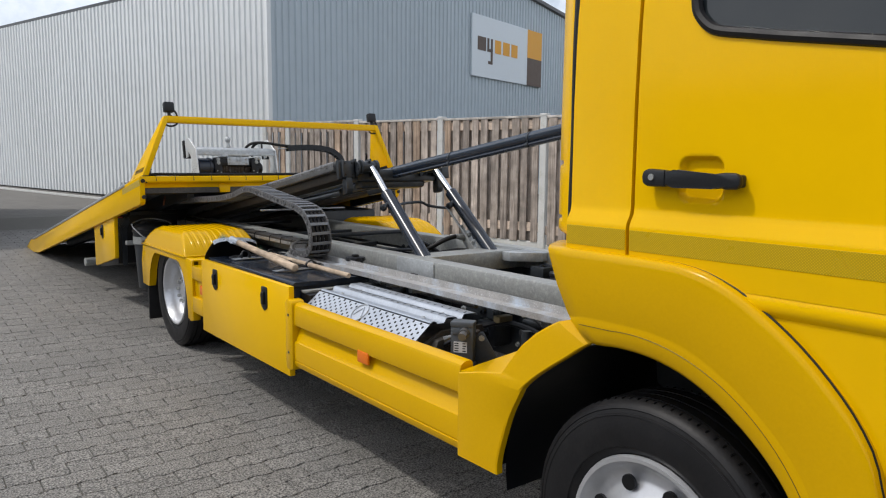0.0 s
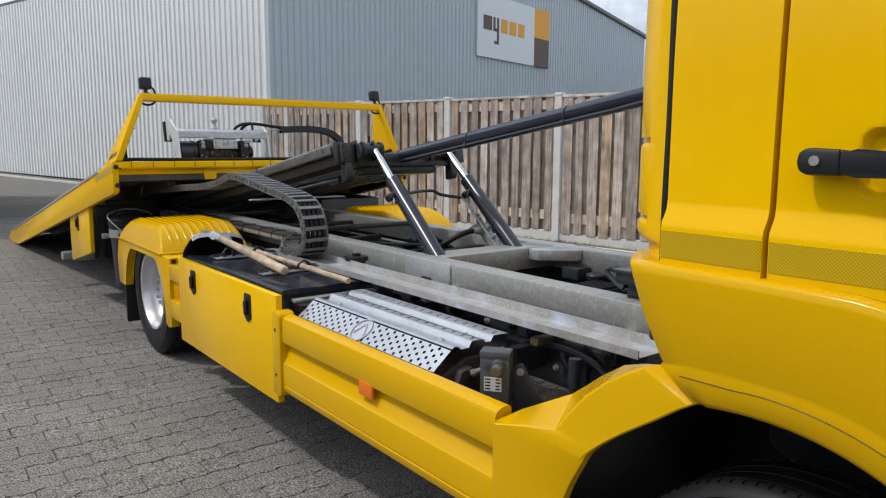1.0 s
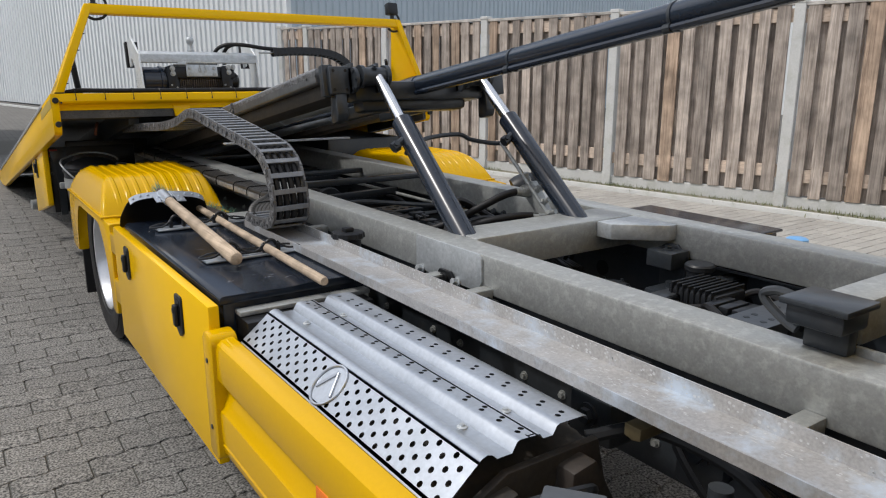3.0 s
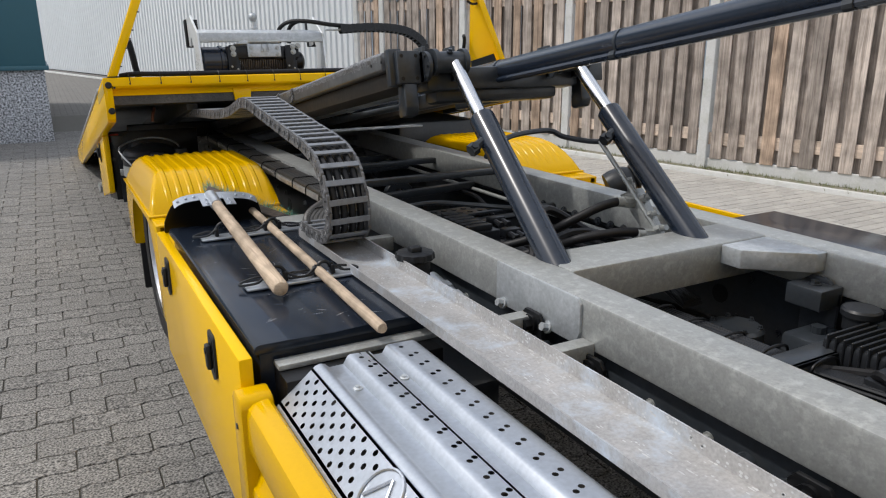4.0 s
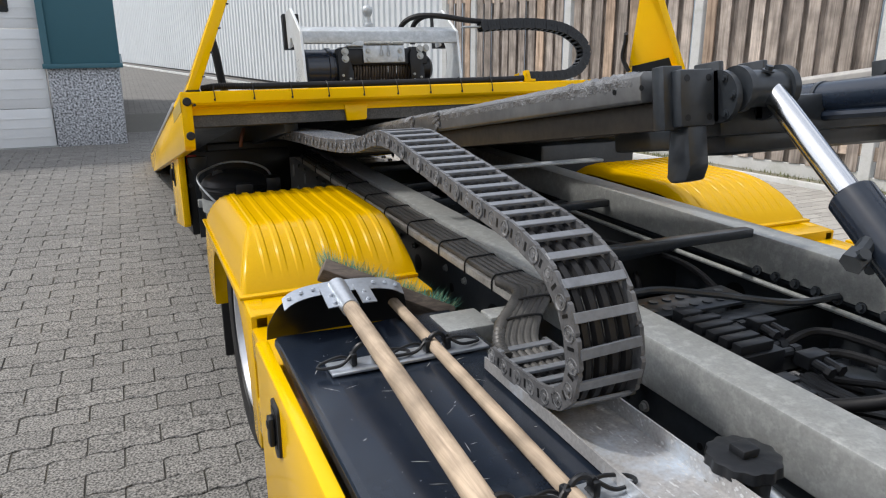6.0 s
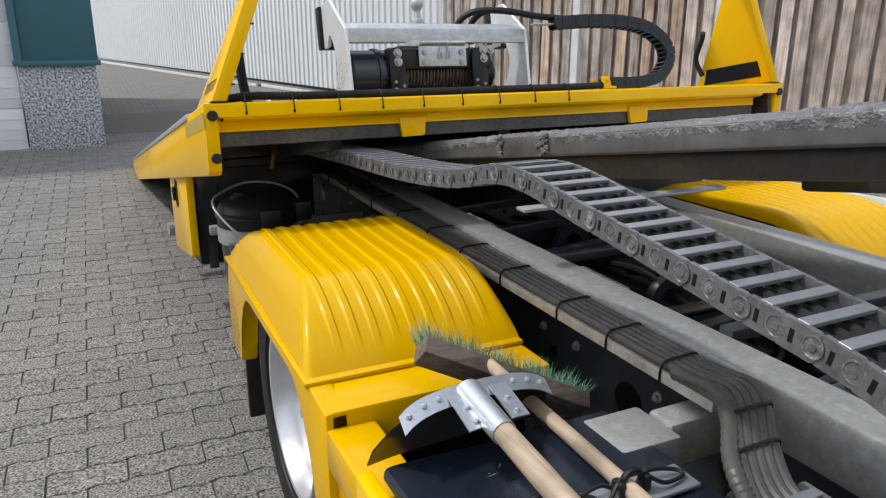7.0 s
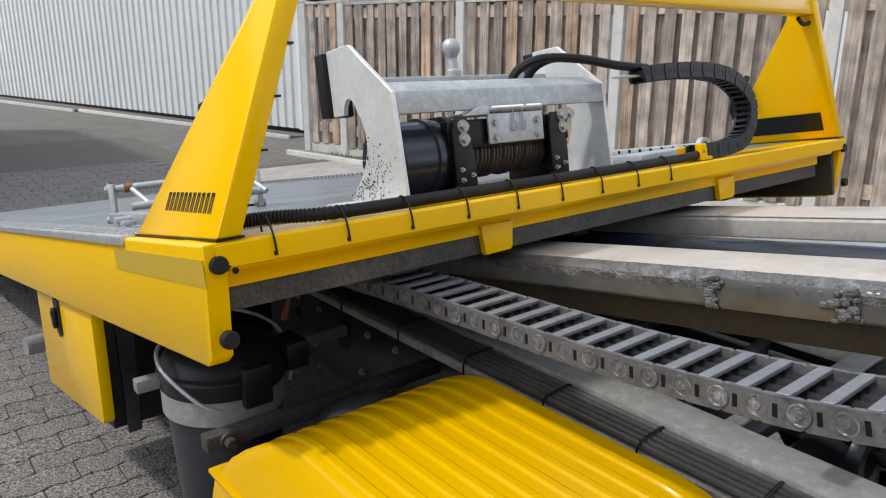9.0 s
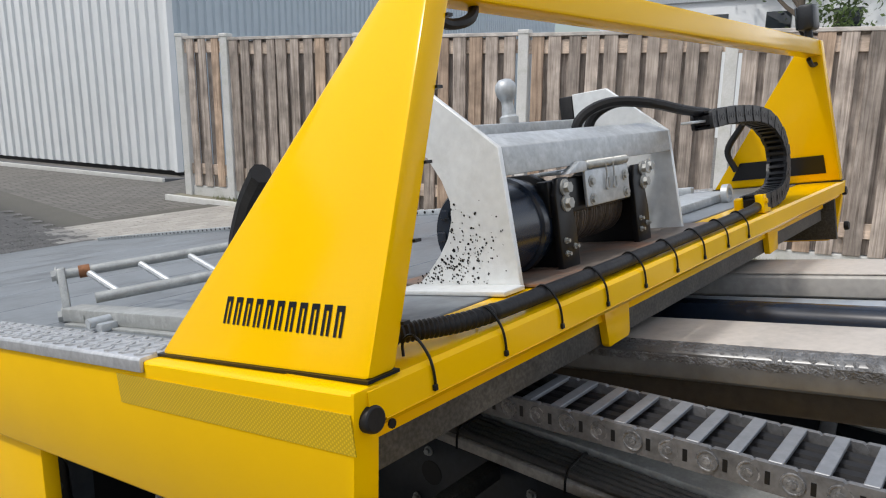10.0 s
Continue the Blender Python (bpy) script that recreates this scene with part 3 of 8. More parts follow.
def fence_mesh(name, bm, material):
    me = bpy.data.meshes.new(name)
    bm.to_mesh(me)
    bm.free()
    me.materials.append(material)
    return me


def fence_piece(name, me, s, off, z, label=""):
    ob = new(name, me)
    c = F0 + FDIR * s + FNOR * off
    ob.matrix_basis = Matrix.Translation(Vector((c.x, c.y, z)) - fence.location) @ _rot
    ob.parent = fence
    return tagged(ob, label)


bm = bmesh.new()
box(bm, (-0.055, -0.055, -0.25), (0.055, 0.055, 2.075), 0.008)
box(bm, (-0.062, -0.062, 2.05), (0.062, 0.062, 2.095), 0.01)
POST = fence_mesh("post", bm, CONCRETE)
BOARDS, WARM_BOARDS = [], []
_rng = random.Random(4)
for k in range(5):
    for kind_, out in ((FENCE_WOOD, BOARDS), (FENCE_WARM, WARM_BOARDS)):
        bm = bmesh.new()
        w = 0.058 + 0.0035 * k
        box(bm, (-w, -0.010, 0.0), (w, 0.010, 1.86), 0.003, seg=1)
        out.append(fence_mesh("board", bm, kind_))


def fence_rise(s):
    """The fence top climbs a little against the yard towards its near end."""
    return 0.0 if s < 2.0 else 0.014 * (s - 2.0)


for i, p in enumerate(POSTS):
    s = (p - F0).dot(FDIR)
    gz = ground_z(p.y)
    fence_piece("post", POST, s, 0.0, gz + fence_rise(s), "pale concrete post")
    if i + 1 == len(POSTS):
        break
    s2 = (POSTS[i + 1] - F0).dot(FDIR)
    gz2 = ground_z((p.y + POSTS[i + 1].y) / 2)
    up = fence_rise((s + s2) / 2)
    bm = bmesh.new()
    box(bm, (0.05, -0.025, -0.2), (s2 - s - 0.05, 0.025, 0.165), 0.006)
    fence_piece("base_board", fence_mesh("base_board", bm, CONCRETE), s, 0.0, gz2, "grey concrete base board")
    for zr in (0.39, 1.93 + up):
        bm = bmesh.new()
        box(bm, (0.05, -0.016, -0.068), (s2 - s - 0.05, 0.016, 0.068), 0.003, seg=1)
        fence_piece("rail", fence_mesh("rail", bm, FENCE_PALE), s, 0.0, gz2 + zr)
    bm = bmesh.new()
    box(bm, (0.05, -0.045, -0.018), (s2 - s - 0.05, 0.045, 0.018), 0.004, seg=1)
    fence_piece("cap_rail", fence_mesh("cap_rail", bm, FENCE_CAP), s, 0.0, gz2 + 2.048 + up, "pale cap rail")
    n = max(3, int(round((s2 - s - 0.1) / 0.19)))
    for k in range(n):
        c = s + 0.055 + (k + 0.5) * (s2 - s - 0.11) / n
        kind_ = WARM_BOARDS if _rng.random() < 0.22 else BOARDS
        ob = fence_piece("board", _rng.choice(kind_), c + _rng.uniform(-0.012, 0.012), 0.028, gz2 + 0.155 + _rng.uniform(0, 0.022))
        ob.matrix_basis = ob.matrix_basis @ Matrix.Rotation(_rng.gauss(0, 0.0035), 4, "Y") @ Matrix.Scale((1.87 + up) / 1.86, 4, (0, 0, 1))
        if k + 1 < n:
            ob = fence_piece("board", BOARDS[4], c + (s2 - s - 0.11) / n / 2, -0.028, gz2 + 0.16 + _rng.uniform(0, 0.02))
            ob.matrix_basis = ob.matrix_basis @ Matrix.Scale((1.86 + up) / 1.86, 4, (0, 0, 1))
# raised soil bed with a concrete edging along the fence
for name_, o0, o1, dz, m_ in (("soil_bed", 0.02, 0.24, 0.035, MOSS_SOIL), ("edging", 0.24, 0.30, 0.05, CONCRETE)):
    bm = bmesh.new()
    q = [F0 + FDIR * -0.9 + FNOR * o0, F0 + FDIR * 14 + FNOR * o0, F0 + FDIR * 14 + FNOR * o1, F0 + FDIR * -0.9 + FNOR * o1]
    hexa(bm, [(c.x, c.y, ground_z(c.y) - 0.1) for c in q], [(c.x, c.y, ground_z(c.y) + dz) for c in q], 0.004)
    part(name_, bm, m_, fence, "mossy soil along the fence foot" if o0 < 0.1 else "low concrete edging")
# weeds and moss at the foot of the fence
bm = bmesh.new()
_rng = random.Random(9)
for _ in range(4200):
    s, o = _rng.uniform(-0.6, 12), abs(_rng.gauss(0, 0.10)) + 0.03
    if math.sin(s * 2.3) + math.sin(s * 5.1 + 1) < _rng.uniform(-1.8, 1.2):
        continue
    c = F0 + FDIR * s + FNOR * o
    hgt, a = _rng.uniform(0.010, 0.055), _rng.uniform(0, 6.28)
    g = ground_z(c.y) + 0.03
    dx, dy = math.cos(a) * 0.006, math.sin(a) * 0.006
    v = [bm.verts.new(q) for q in ((c.x - dx, c.y - dy, g), (c.x + dx, c.y + dy, g), (c.x + dy * 3, c.y - dx * 3, g + hgt))]
    bm.faces.new(v)
part("weeds", bm, MOSS, label="low weeds and moss along fence foot", category="weeds", kind="stuff")

# ---- the recovery truck ----
TX = 2.735  # its long axis
truck = thing("recovery_truck", (TX, 4.0, 0.0), "yellow recovery truck with tilted slide-back bed", "truck")
TILT = 10.2
BED = Matrix.Translation((0, 5.93, 1.325)) @ Matrix.Rotation(radians(-TILT), 4, "X")


def bpart(name, bm, material, parent, label="", angle=35):
    """A part drawn in the bed's own axes: x across, y along the bed to the tail, z square to the deck."""
    bmesh.ops.transform(bm, matrix=BED, verts=bm.verts)
    return part(name, bm, material, parent, label, angle)


# chassis: galvanised subframe on dark chassis rails
bm = bmesh.new()
for x0 in (2.262, 3.13):
    box(bm, (x0, 1.52, 0.765), (x0 + 0.11, 7.7, 0.885), 0.008)
subframe = part("subframe", bm, GALV_DULL, truck, "weathered galvanised subframe rails")
bm = bmesh.new()
box(bm, (2.372, 3.205, 0.77), (3.13, 3.385, 0.888), 0.008)
part("cross_member", bm, GALV_DULL, subframe, "galvanised cross member")
bm = bmesh.new()
prism(bm, [(3.13, 3.205), (3.13, 3.0), (3.085, 3.0), (2.93, 3.135), (2.93, 3.205)], "z", 0.826, 0.8835, 0.004)
part("gusset", bm, GALV, subframe)
bm = bmesh.new()
prism(bm, [(2.372, 3.205), (2.372, 3.10), (2.45, 3.205)], "z", 0.82, 0.83, 0.002)
part("gusset", bm, GALV, subframe)
bm = bmesh.new()
prism(bm, [(3.03, 0.80), (3.03, 0.87), (3.045, 0.884), (3.395, 0.884), (3.395, 0.766), (3.06, 0.766), (3.04, 0.775)], "x", 2.254, 2.2625, 0.002)
part("splice_plate", bm, GALV, subframe)
bm = bmesh.new()
box(bm, (2.40, 2.0, 0.892), (3.10, 2.09, 0.985), 0.010)
part("front_cross_member", bm, GALV_DULL, subframe, "grey tube across the front of the frame")
bm = bmesh.new()
box(bm, (3.06, 1.99, 0.88), (3.16, 2.10, 0.975), 0.006)
part("tube_foot", bm, GALV_DULL, subframe)
for y0, y1, z in ((4.62, 4.67, 0.90), (5.4, 5.45, 0.84), (6.6, 6.7, 0.84)):
    bm = bmesh.new()
    box(bm, (2.37, y0, z - 0.030), (3.13, y1 - 0.01, z), 0.004)
    part("strut", bm, DARK, subframe)
for y in (1.98, 2.98, 3.20, 4.1):
    bm = bmesh.new()
    prism(bm, [(2.08, 0.735), (2.262, 0.735), (2.262, 0.79), (2.085, 0.79), (2.08, 0.783)], "y", y, y + 0.045, 0.004)
    part("tray_bracket", bm, GALV_DULL, subframe)
for x0, sgn in ((2.29, 1), (3.15, -1)):
    bm = bmesh.new()
    xo = x0 if sgn > 0 else x0 + 0.07
    xi = xo + sgn * 0.07
    lo, hi = min(xo, xi), max(xo, xi)
    w0, w1 = (lo, lo + 0.01) if sgn > 0 else (hi - 0.01, hi)
    a, b, c = xo, xo + sgn * 0.01, xi
    prism(bm, [(a, 0.478), (c, 0.478), (c, 0.488), (b, 0.488), (b, 0.747), (c, 0.747), (c, 0.757), (a, 0.757)], "y", -1.0, 8.2, 0.002)
    rail = part("chassis_rail", bm, DARK, truck, "dark painted chassis rail")
    bm = bmesh.new()
    for k in range(46):
        y = 1.7 + 0.16 * k
        for z in (0.70, 0.55):
            if (k + int(z * 100)) % 3:
                bolt(bm, (w0 if sgn > 0 else w1, y + (0.04 if z < 0.6 else 0), z), (-sgn * (1 if sgn > 0 else 1), 0, 0), 0.009, 0.012)
                bolt(bm, (w1 if sgn > 0 else w0, y + (0.04 if z < 0.6 else 0), z), (sgn, 0, 0), 0.009, 0.012)
    tagged(part("bolts", bm, GALV_DULL if sgn > 0 else DARK, rail), kind="stuff")
    bm = bmesh.new()
    for k in range(20):
        y = 2.1 + 0.33 * k
        r = 0.018 + 0.016 * ((k * 7) % 3)
        face = w1 + 0.001 if sgn > 0 else w0 - 0.001
        cyl(bm, (face - sgn * 0.0005, y, 0.615), (face + sgn * 0.0008, y, 0.615), r, 20)
        face = w0 - 0.001 if sgn > 0 else w1 + 0.001
        cyl(bm, (face, y + 0.1, 0.64), (face + sgn * 0.0008, y + 0.1, 0.64), r, 20)
    for k in range(34):
        y = 2.0 + 0.058 * k + 0.12 * (k // 7)
        face = w0 - 0.001 if sgn > 0 else w1 + 0.001
        cyl(bm, (face, y, 0.695), (face + sgn * 0.0008, y, 0.695), 0.0085, 12)
    tagged(part("punched_holes", bm, BLACK, rail), kind="stuff")
for y in (1.5, 2.75, 4.35, 5.05, 6.1, 7.3):
    bm = bmesh.new()
    box(bm, (2.30, y, 0.52), (3.22, y + 0.012, 0.73), 0.002)
    box(bm, (2.30, y, 0.52), (3.22, y + 0.07, 0.532), 0.002)
    box(bm, (2.30, y, 0.718), (3.22, y + 0.07, 0.73), 0.002)
    cyl(bm, (2.6, y - 0.001, 0.62), (2.6, y + 0.013, 0.62), 0.06, 20)
    part("chassis_cross_member", bm, DARK, truck)

# drive line and clutter between the rails
bm = bmesh.new()
lathe(bm, [(0, 0.0), (0, 0.12), (0.05, 0.17), (0.35, 0.19), (0.6, 0.15), (0.85, 0.13), (1.0, 0.08), (1.05, 0.0)], (2.70, 1.6, 0.50), "y", 20)
box(bm, (2.52, 1.75, 0.55), (2.88, 2.25, 0.70), 0.03)
gear = part("gearbox", bm, DARK, truck, "dark ribbed gearbox housing")
bm = bmesh.new()
for k in range(14):
    box(bm, (2.53, 1.78 + 0.034 * k, 0.69), (2.87, 1.79 + 0.034 * k, 0.725), 0.002)
tagged(part("ribs", bm, DARK, gear), kind="stuff")
bm = bmesh.new()
cyl(bm, (2.70, 2.6, 0.50), (2.72, 5.3, 0.46), 0.055, 16)
part("drive_shaft", bm, DARK, truck)
bm = bmesh.new()
lathe(bm, [(-0.24, 0.0), (-0.22, 0.12), (-0.1, 0.19), (0.1, 0.19), (0.22, 0.12), (0.24, 0.0)], (2.735, 5.52, 0.44), "y", 20)
cyl(bm, (1.8, 5.52, 0.44), (3.67, 5.52, 0.44), 0.08, 16)
part("rear_axle", bm, DARK, truck)


def valve_block(x, y, z, n, parent_mat=DARK):
    bm = bmesh.new()
    box(bm, (x, y, z), (x + 0.16, y + 0.045 * n + 0.02, z + 0.06), 0.004)
    for k in range(n):
        box(bm, (x + 0.02, y + 0.012 + 0.045 * k, z + 0.06), (x + 0.13, y + 0.045 + 0.045 * k, z + 0.085), 0.004)
        cyl(bm, (x + 0.16, y + 0.03 + 0.045 * k, z + 0.03), (x + 0.215, y + 0.03 + 0.045 * k, z + 0.03), 0.014, 10)
        cyl(bm, (x + 0.215, y + 0.03 + 0.045 * k, z + 0.03), (x + 0.24, y + 0.03 + 0.045 * k, z + 0.03), 0.018, 6)
    return part("valve_block", bm, parent_mat, truck, "dark hydraulic valve block with fittings")


valve_block(2.58, 4.12, 0.69, 5, PLASTIC)
valve_block(2.78, 2.45, 0.66, 4, PLASTIC)
bm = bmesh.new()
box(bm, (2.52, 4.42, 0.74), (2.95, 4.56, 0.75), 0.002)
for i in range(8):
    for j in range(2):
        cyl(bm, (2.55 + 0.05 * i, 4.46 + 0.06 * j, 0.75), (2.55 + 0.05 * i, 4.46 + 0.06 * j, 0.754), 0.014, 12)
part("perforated_plate", bm, DARK, truck)
bm = bmesh.new()
prism(bm, [(2.36, 0.70), (2.36, 0.765), (2.48, 0.765), (2.48, 0.70), (2.474, 0.70), (2.474, 0.759), (2.366, 0.759), (2.366, 0.70)], "x", 2.58, 3.13, 0.0)
channel = part("perforated_channel", bm, DARK, truck, "dark perforated steel channel")
bm = bmesh.new()
for k in range(14):
    for v in (2.395, 2.445):
        if (k + (v > 2.3)) % 3:
            cyl(bm, (2.61 + 0.038 * k, v, 0.7652), (2.61 + 0.038 * k, v, 0.7658), 0.0165 if k % 4 == 1 else 0.009, 14)
for k in range(8):
    cyl(bm, (2.62 + 0.06 * k, 2.3598, 0.73), (2.62 + 0.06 * k, 2.3592, 0.73), 0.012, 14)
tagged(part("punched_holes", bm, BLACK, channel), kind="stuff")
_rng = random.Random(12)
HOSES = [
    ([(2.45, 3.50, 0.78), (2.55, 3.62, 0.86), (2.72, 3.80, 0.90), (2.90, 3.78, 0.80)], 0.016),
    ([(2.42, 3.55, 0.74), (2.60, 3.66, 0.80), (2.82, 3.72, 0.82), (3.05, 3.60, 0.76)], 0.016),
    ([(2.50, 3.40, 0.72), (2.70, 3.52, 0.75), (2.95, 3.55, 0.76), (3.10, 3.45, 0.70)], 0.014),
    ([(2.84, 4.18, 0.68), (2.96, 4.10, 0.70), (3.02, 3.80, 0.68), (2.98, 3.45, 0.66)], 0.012),
    ([(2.84, 4.24, 0.68), (3.00, 4.20, 0.72), (3.06, 3.85, 0.70), (3.04, 3.50, 0.64)], 0.012),
    ([(2.84, 4.10, 0.66), (2.92, 3.95, 0.64), (2.80, 3.60, 0.62), (2.60, 3.20, 0.60), (2.55, 2.70, 0.62)], 0.012),
    ([(2.82, 4.06, 0.68), (2.90, 3.85, 0.70), (2.74, 3.45, 0.66), (2.50, 3.0, 0.62), (2.48, 2.40, 0.66)], 0.010),
    ([(2.60, 4.10, 0.70), (2.50, 3.85, 0.66), (2.46, 3.40, 0.60), (2.44, 2.50, 0.60)], 0.012),
    ([(2.42, 2.95, 0.66), (2.60, 2.90, 0.70), (2.78, 2.75, 0.70), (2.86, 2.60, 0.72)], 0.012),
    ([(2.44, 3.05, 0.62), (2.62, 2.96, 0.65), (2.82, 2.82, 0.66), (2.98, 2.62, 0.70)], 0.012),
    ([(2.98, 2.50, 0.72), (3.02, 2.62, 0.66), (3.06, 2.80, 0.60), (3.00, 3.10, 0.55)], 0.012),
    ([(3.05, 2.30, 0.76), (3.08, 2.45, 0.70), (3.02, 2.60, 0.62), (2.9, 2.8, 0.58)], 0.010),
    ([(2.55, 4.45, 0.72), (2.50, 4.85, 0.70), (2.55, 5.25, 0.66), (2.70, 5.6, 0.60)], 0.012),
    ([(2.95, 4.50, 0.70), (3.02, 4.80, 0.74), (3.05, 5.20, 0.70), (3.0, 5.7, 0.62)], 0.012),
    ([(2.48, 4.72, 0.62), (2.75, 4.80, 0.66), (2.95, 4.95, 0.62), (3.08, 5.2, 0.66)], 0.010),
    ([(2.55, 3.95, 0.62), (2.70, 3.75, 0.66), (2.95, 3.62, 0.60), (3.1, 3.2, 0.58)], 0.011),
]
for pts, r in HOSES:
    bm = bmesh.new()
    hose(bm, pts, r, 8, 6)
    part("hose", bm, RUBBER, truck)
for k in range(10):
    bm = bmesh.new()
    y0 = 2.35 + 0.012 * k
    hose(bm, [(2.42 + 0.012 * k, 3.15, 0.64 + _rng.uniform(0, 0.03)), (2.50 + 0.015 * k, 2.95 - 0.01 * k, 0.66 + _rng.uniform(0, 0.03)), (2.60 + 0.02 * k, 2.75 - 0.02 * k, 0.65), (2.72 + 0.02 * k, 2.45, 0.66)], 0.008, 6, 6)
    part("cable", bm, PLASTIC, truck)
for x, y, z, sx, sy, sz in ((2.48, 2.12, 0.60, 0.14, 0.20, 0.10), (2.95, 2.75, 0.56, 0.16, 0.24, 0.12), (2.50, 3.50, 0.54, 0.20, 0.16, 0.10), (2.90, 3.95, 0.55, 0.18, 0.20, 0.12), (2.45, 4.55, 0.55, 0.14, 0.30, 0.12)):
    bm = bmesh.new()
    box(bm, (x, y, z), (x + sx, y + sy, z + sz), 0.015)
    cyl(bm, (x + sx * 0.5, y + sy * 0.3, z + sz), (x + sx * 0.5, y + sy * 0.3, z + sz + 0.03), 0.03, 12)
    cyl(bm, (x + sx * 0.5, y + sy * 0.75, z + sz), (x + sx * 0.5, y + sy * 0.75, z + sz + 0.02), 0.02, 10)
    part("valve_housing", bm, DARK, truck)
bm = bmesh.new()
hose(bm, [(2.42, 4.50, 0.79), (2.62, 4.50, 0.80), (2.78, 4.42, 0.79), (2.95, 4.30, 0.78), (3.12, 4.28, 0.78)], 0.011, 8, 5)
part("steel_pipe", bm, DARK, truck)

_rng = random.Random(21)
for k in range(13):
    bm = bmesh.new()
    u, w = 0.012 * (k % 7), 0.012 * (k // 7)
    j = [_rng.uniform(-0.012, 0.012) for _ in range(8)]
    hose(bm, [(2.60 + u * 1.6, 4.02, 0.735), (2.625 + u * 1.3 + j[0], 3.93, 0.715 + w), (2.68 + u + j[1], 3.82, 0.712 + w + j[2] * 0.5), (2.77 + u * 0.8, 3.70 + j[3], 0.722 + w), (2.86 + u * 0.6 + j[4], 3.58, 0.722 + w), (2.90 + u * 0.5, 3.44 + j[5], 0.706 + w), (2.86 + u, 3.26, 0.68 + w)], _rng.choice((0.0055, 0.0065, 0.008)), 7, 6)
    part("cable", bm, PLASTIC, truck)
for x, y in ((2.70, 3.84), (2.80, 3.72), (2.90, 3.58)):
    bm = bmesh.new()
    tube(bm, [(x + 0.035 + 0.052 * math.cos(a) * 0.8, y + 0.052 * math.cos(a) * 0.5, 0.722 + 0.03 * math.sin(a)) for a in [2 * math.pi * q / 14 for q in range(15)]], 0.003, 6)
    part("cable_tie", bm, BLACK, truck)
# perforated plate and pipe under the cross member, bolted flange on the far rail
bm = bmesh.new()
box(bm, (2.58, 3.40, 0.735), (3.08, 3.60, 0.742), 0.002)
shelf_ = part("perforated_plate", bm, DARK, truck, "dark perforated plate")
for i in range(7):
    for j in range(2):
        if (i + j) % 4:
            bm = bmesh.new()
            cyl(bm, (2.64 + 0.062 * i + 0.02 * j, 3.455 + 0.075 * j, 0.7418), (2.64 + 0.062 * i + 0.02 * j, 3.455 + 0.075 * j, 0.7426), 0.019 - 0.006 * ((i * 3 + j) % 3 == 0), 16)
            part("punched_hole", bm, BLACK, shelf_)
bm = bmesh.new()
hose(bm, [(2.52, 3.41, 0.86), (2.60, 3.425, 0.862), (2.75, 3.42, 0.855), (2.88, 3.415, 0.85), (2.92, 3.41, 0.80)], 0.010, 8, 6)
part("steel_pipe", bm, DARK, truck)
bm = bmesh.new()
cyl(bm, (3.105, 3.40, 0.742), (3.105, 6.2, 0.742), 0.009, 10)
part("steel_pipe", bm, GALV_DULL, truck)
bm = bmesh.new()
for k in range(16):
    bolt(bm, (3.128, 3.46 + 0.075 * k, 0.768), (-1, 0, 0.2), 0.011, 0.014)
tagged(part("flange_bolts", bm, DARK, truck), kind="stuff")
for x, y, z in ((2.62, 4.36, 0.74), (2.70, 4.02, 0.74), (2.56, 3.98, 0.72), (2.78, 4.25, 0.73), (2.90, 3.40, 0.70), (2.52, 2.86, 0.70)):
    bm = bmesh.new()
    box(bm, (x, y, z), (x + 0.07, y + 0.045, z + 0.035), 0.004)
    for d in (0.0, 0.035):
        cyl(bm, (x + 0.018 + d, y, z + 0.018), (x + 0.018 + d, y - 0.035, z + 0.014), 0.012, 10)
        cyl(bm, (x + 0.018 + d, y - 0.035, z + 0.014), (x + 0.018 + d, y - 0.05, z + 0.012), 0.015, 6)
    part("connector", bm, PLASTIC, truck, "black plug connector")
_rng = random.Random(5)
for k in range(16):
    bm = bmesh.new()
    o, u = 0.011 * (k % 8), 0.012 * (k // 8)
    hose(bm, [(2.66 + o, 3.42, 0.68 + u), (2.66 + o, 3.20, 0.70 + u), (2.66 + o + _rng.uniform(-0.01, 0.01), 3.02, 0.705 + u), (2.70 + o * 0.7, 2.86, 0.70 + u), (2.75 + o * 0.6, 2.72, 0.69 + u), (2.78 + o, 2.56, 0.69 + u)], 0.0055, 6, 5)
    part("cable", bm, PLASTIC, truck)
for y, x in ((3.20, 2.70), (3.08, 2.70), (2.96, 2.71), (2.85, 2.735), (2.74, 2.775)):
    bm = bmesh.new()
    hose(bm, [(x - 0.055, y, 0.69), (x - 0.045, y, 0.722), (x, y, 0.732), (x + 0.045, y, 0.722), (x + 0.055, y, 0.69)], 0.004, 6, 3)
    part("cable_tie", bm, BLACK, truck)
bm = bmesh.new()
box(bm, (2.84, 2.62, 0.66), (3.0, 2.80, 0.755), 0.012)
pump = part("pump_block", bm, PLASTIC, truck, "black finned pump block with round cap")
for k in range(8):
    bm = bmesh.new()
    box(bm, (2.835, 2.632 + 0.021 * k, 0.665), (3.005, 2.638 + 0.021 * k, 0.768), 0.002, seg=1)
    part("fin", bm, PLASTIC, pump)
bm = bmesh.new()
lathe(bm, [(0, 0.0), (0, 0.045), (-0.006, 0.05), (-0.02, 0.05), (-0.03, 0.042), (-0.06, 0.042)], (3.03, 2.82, 0.79), "z", 20)
part("cap", bm, PLASTIC, pump)
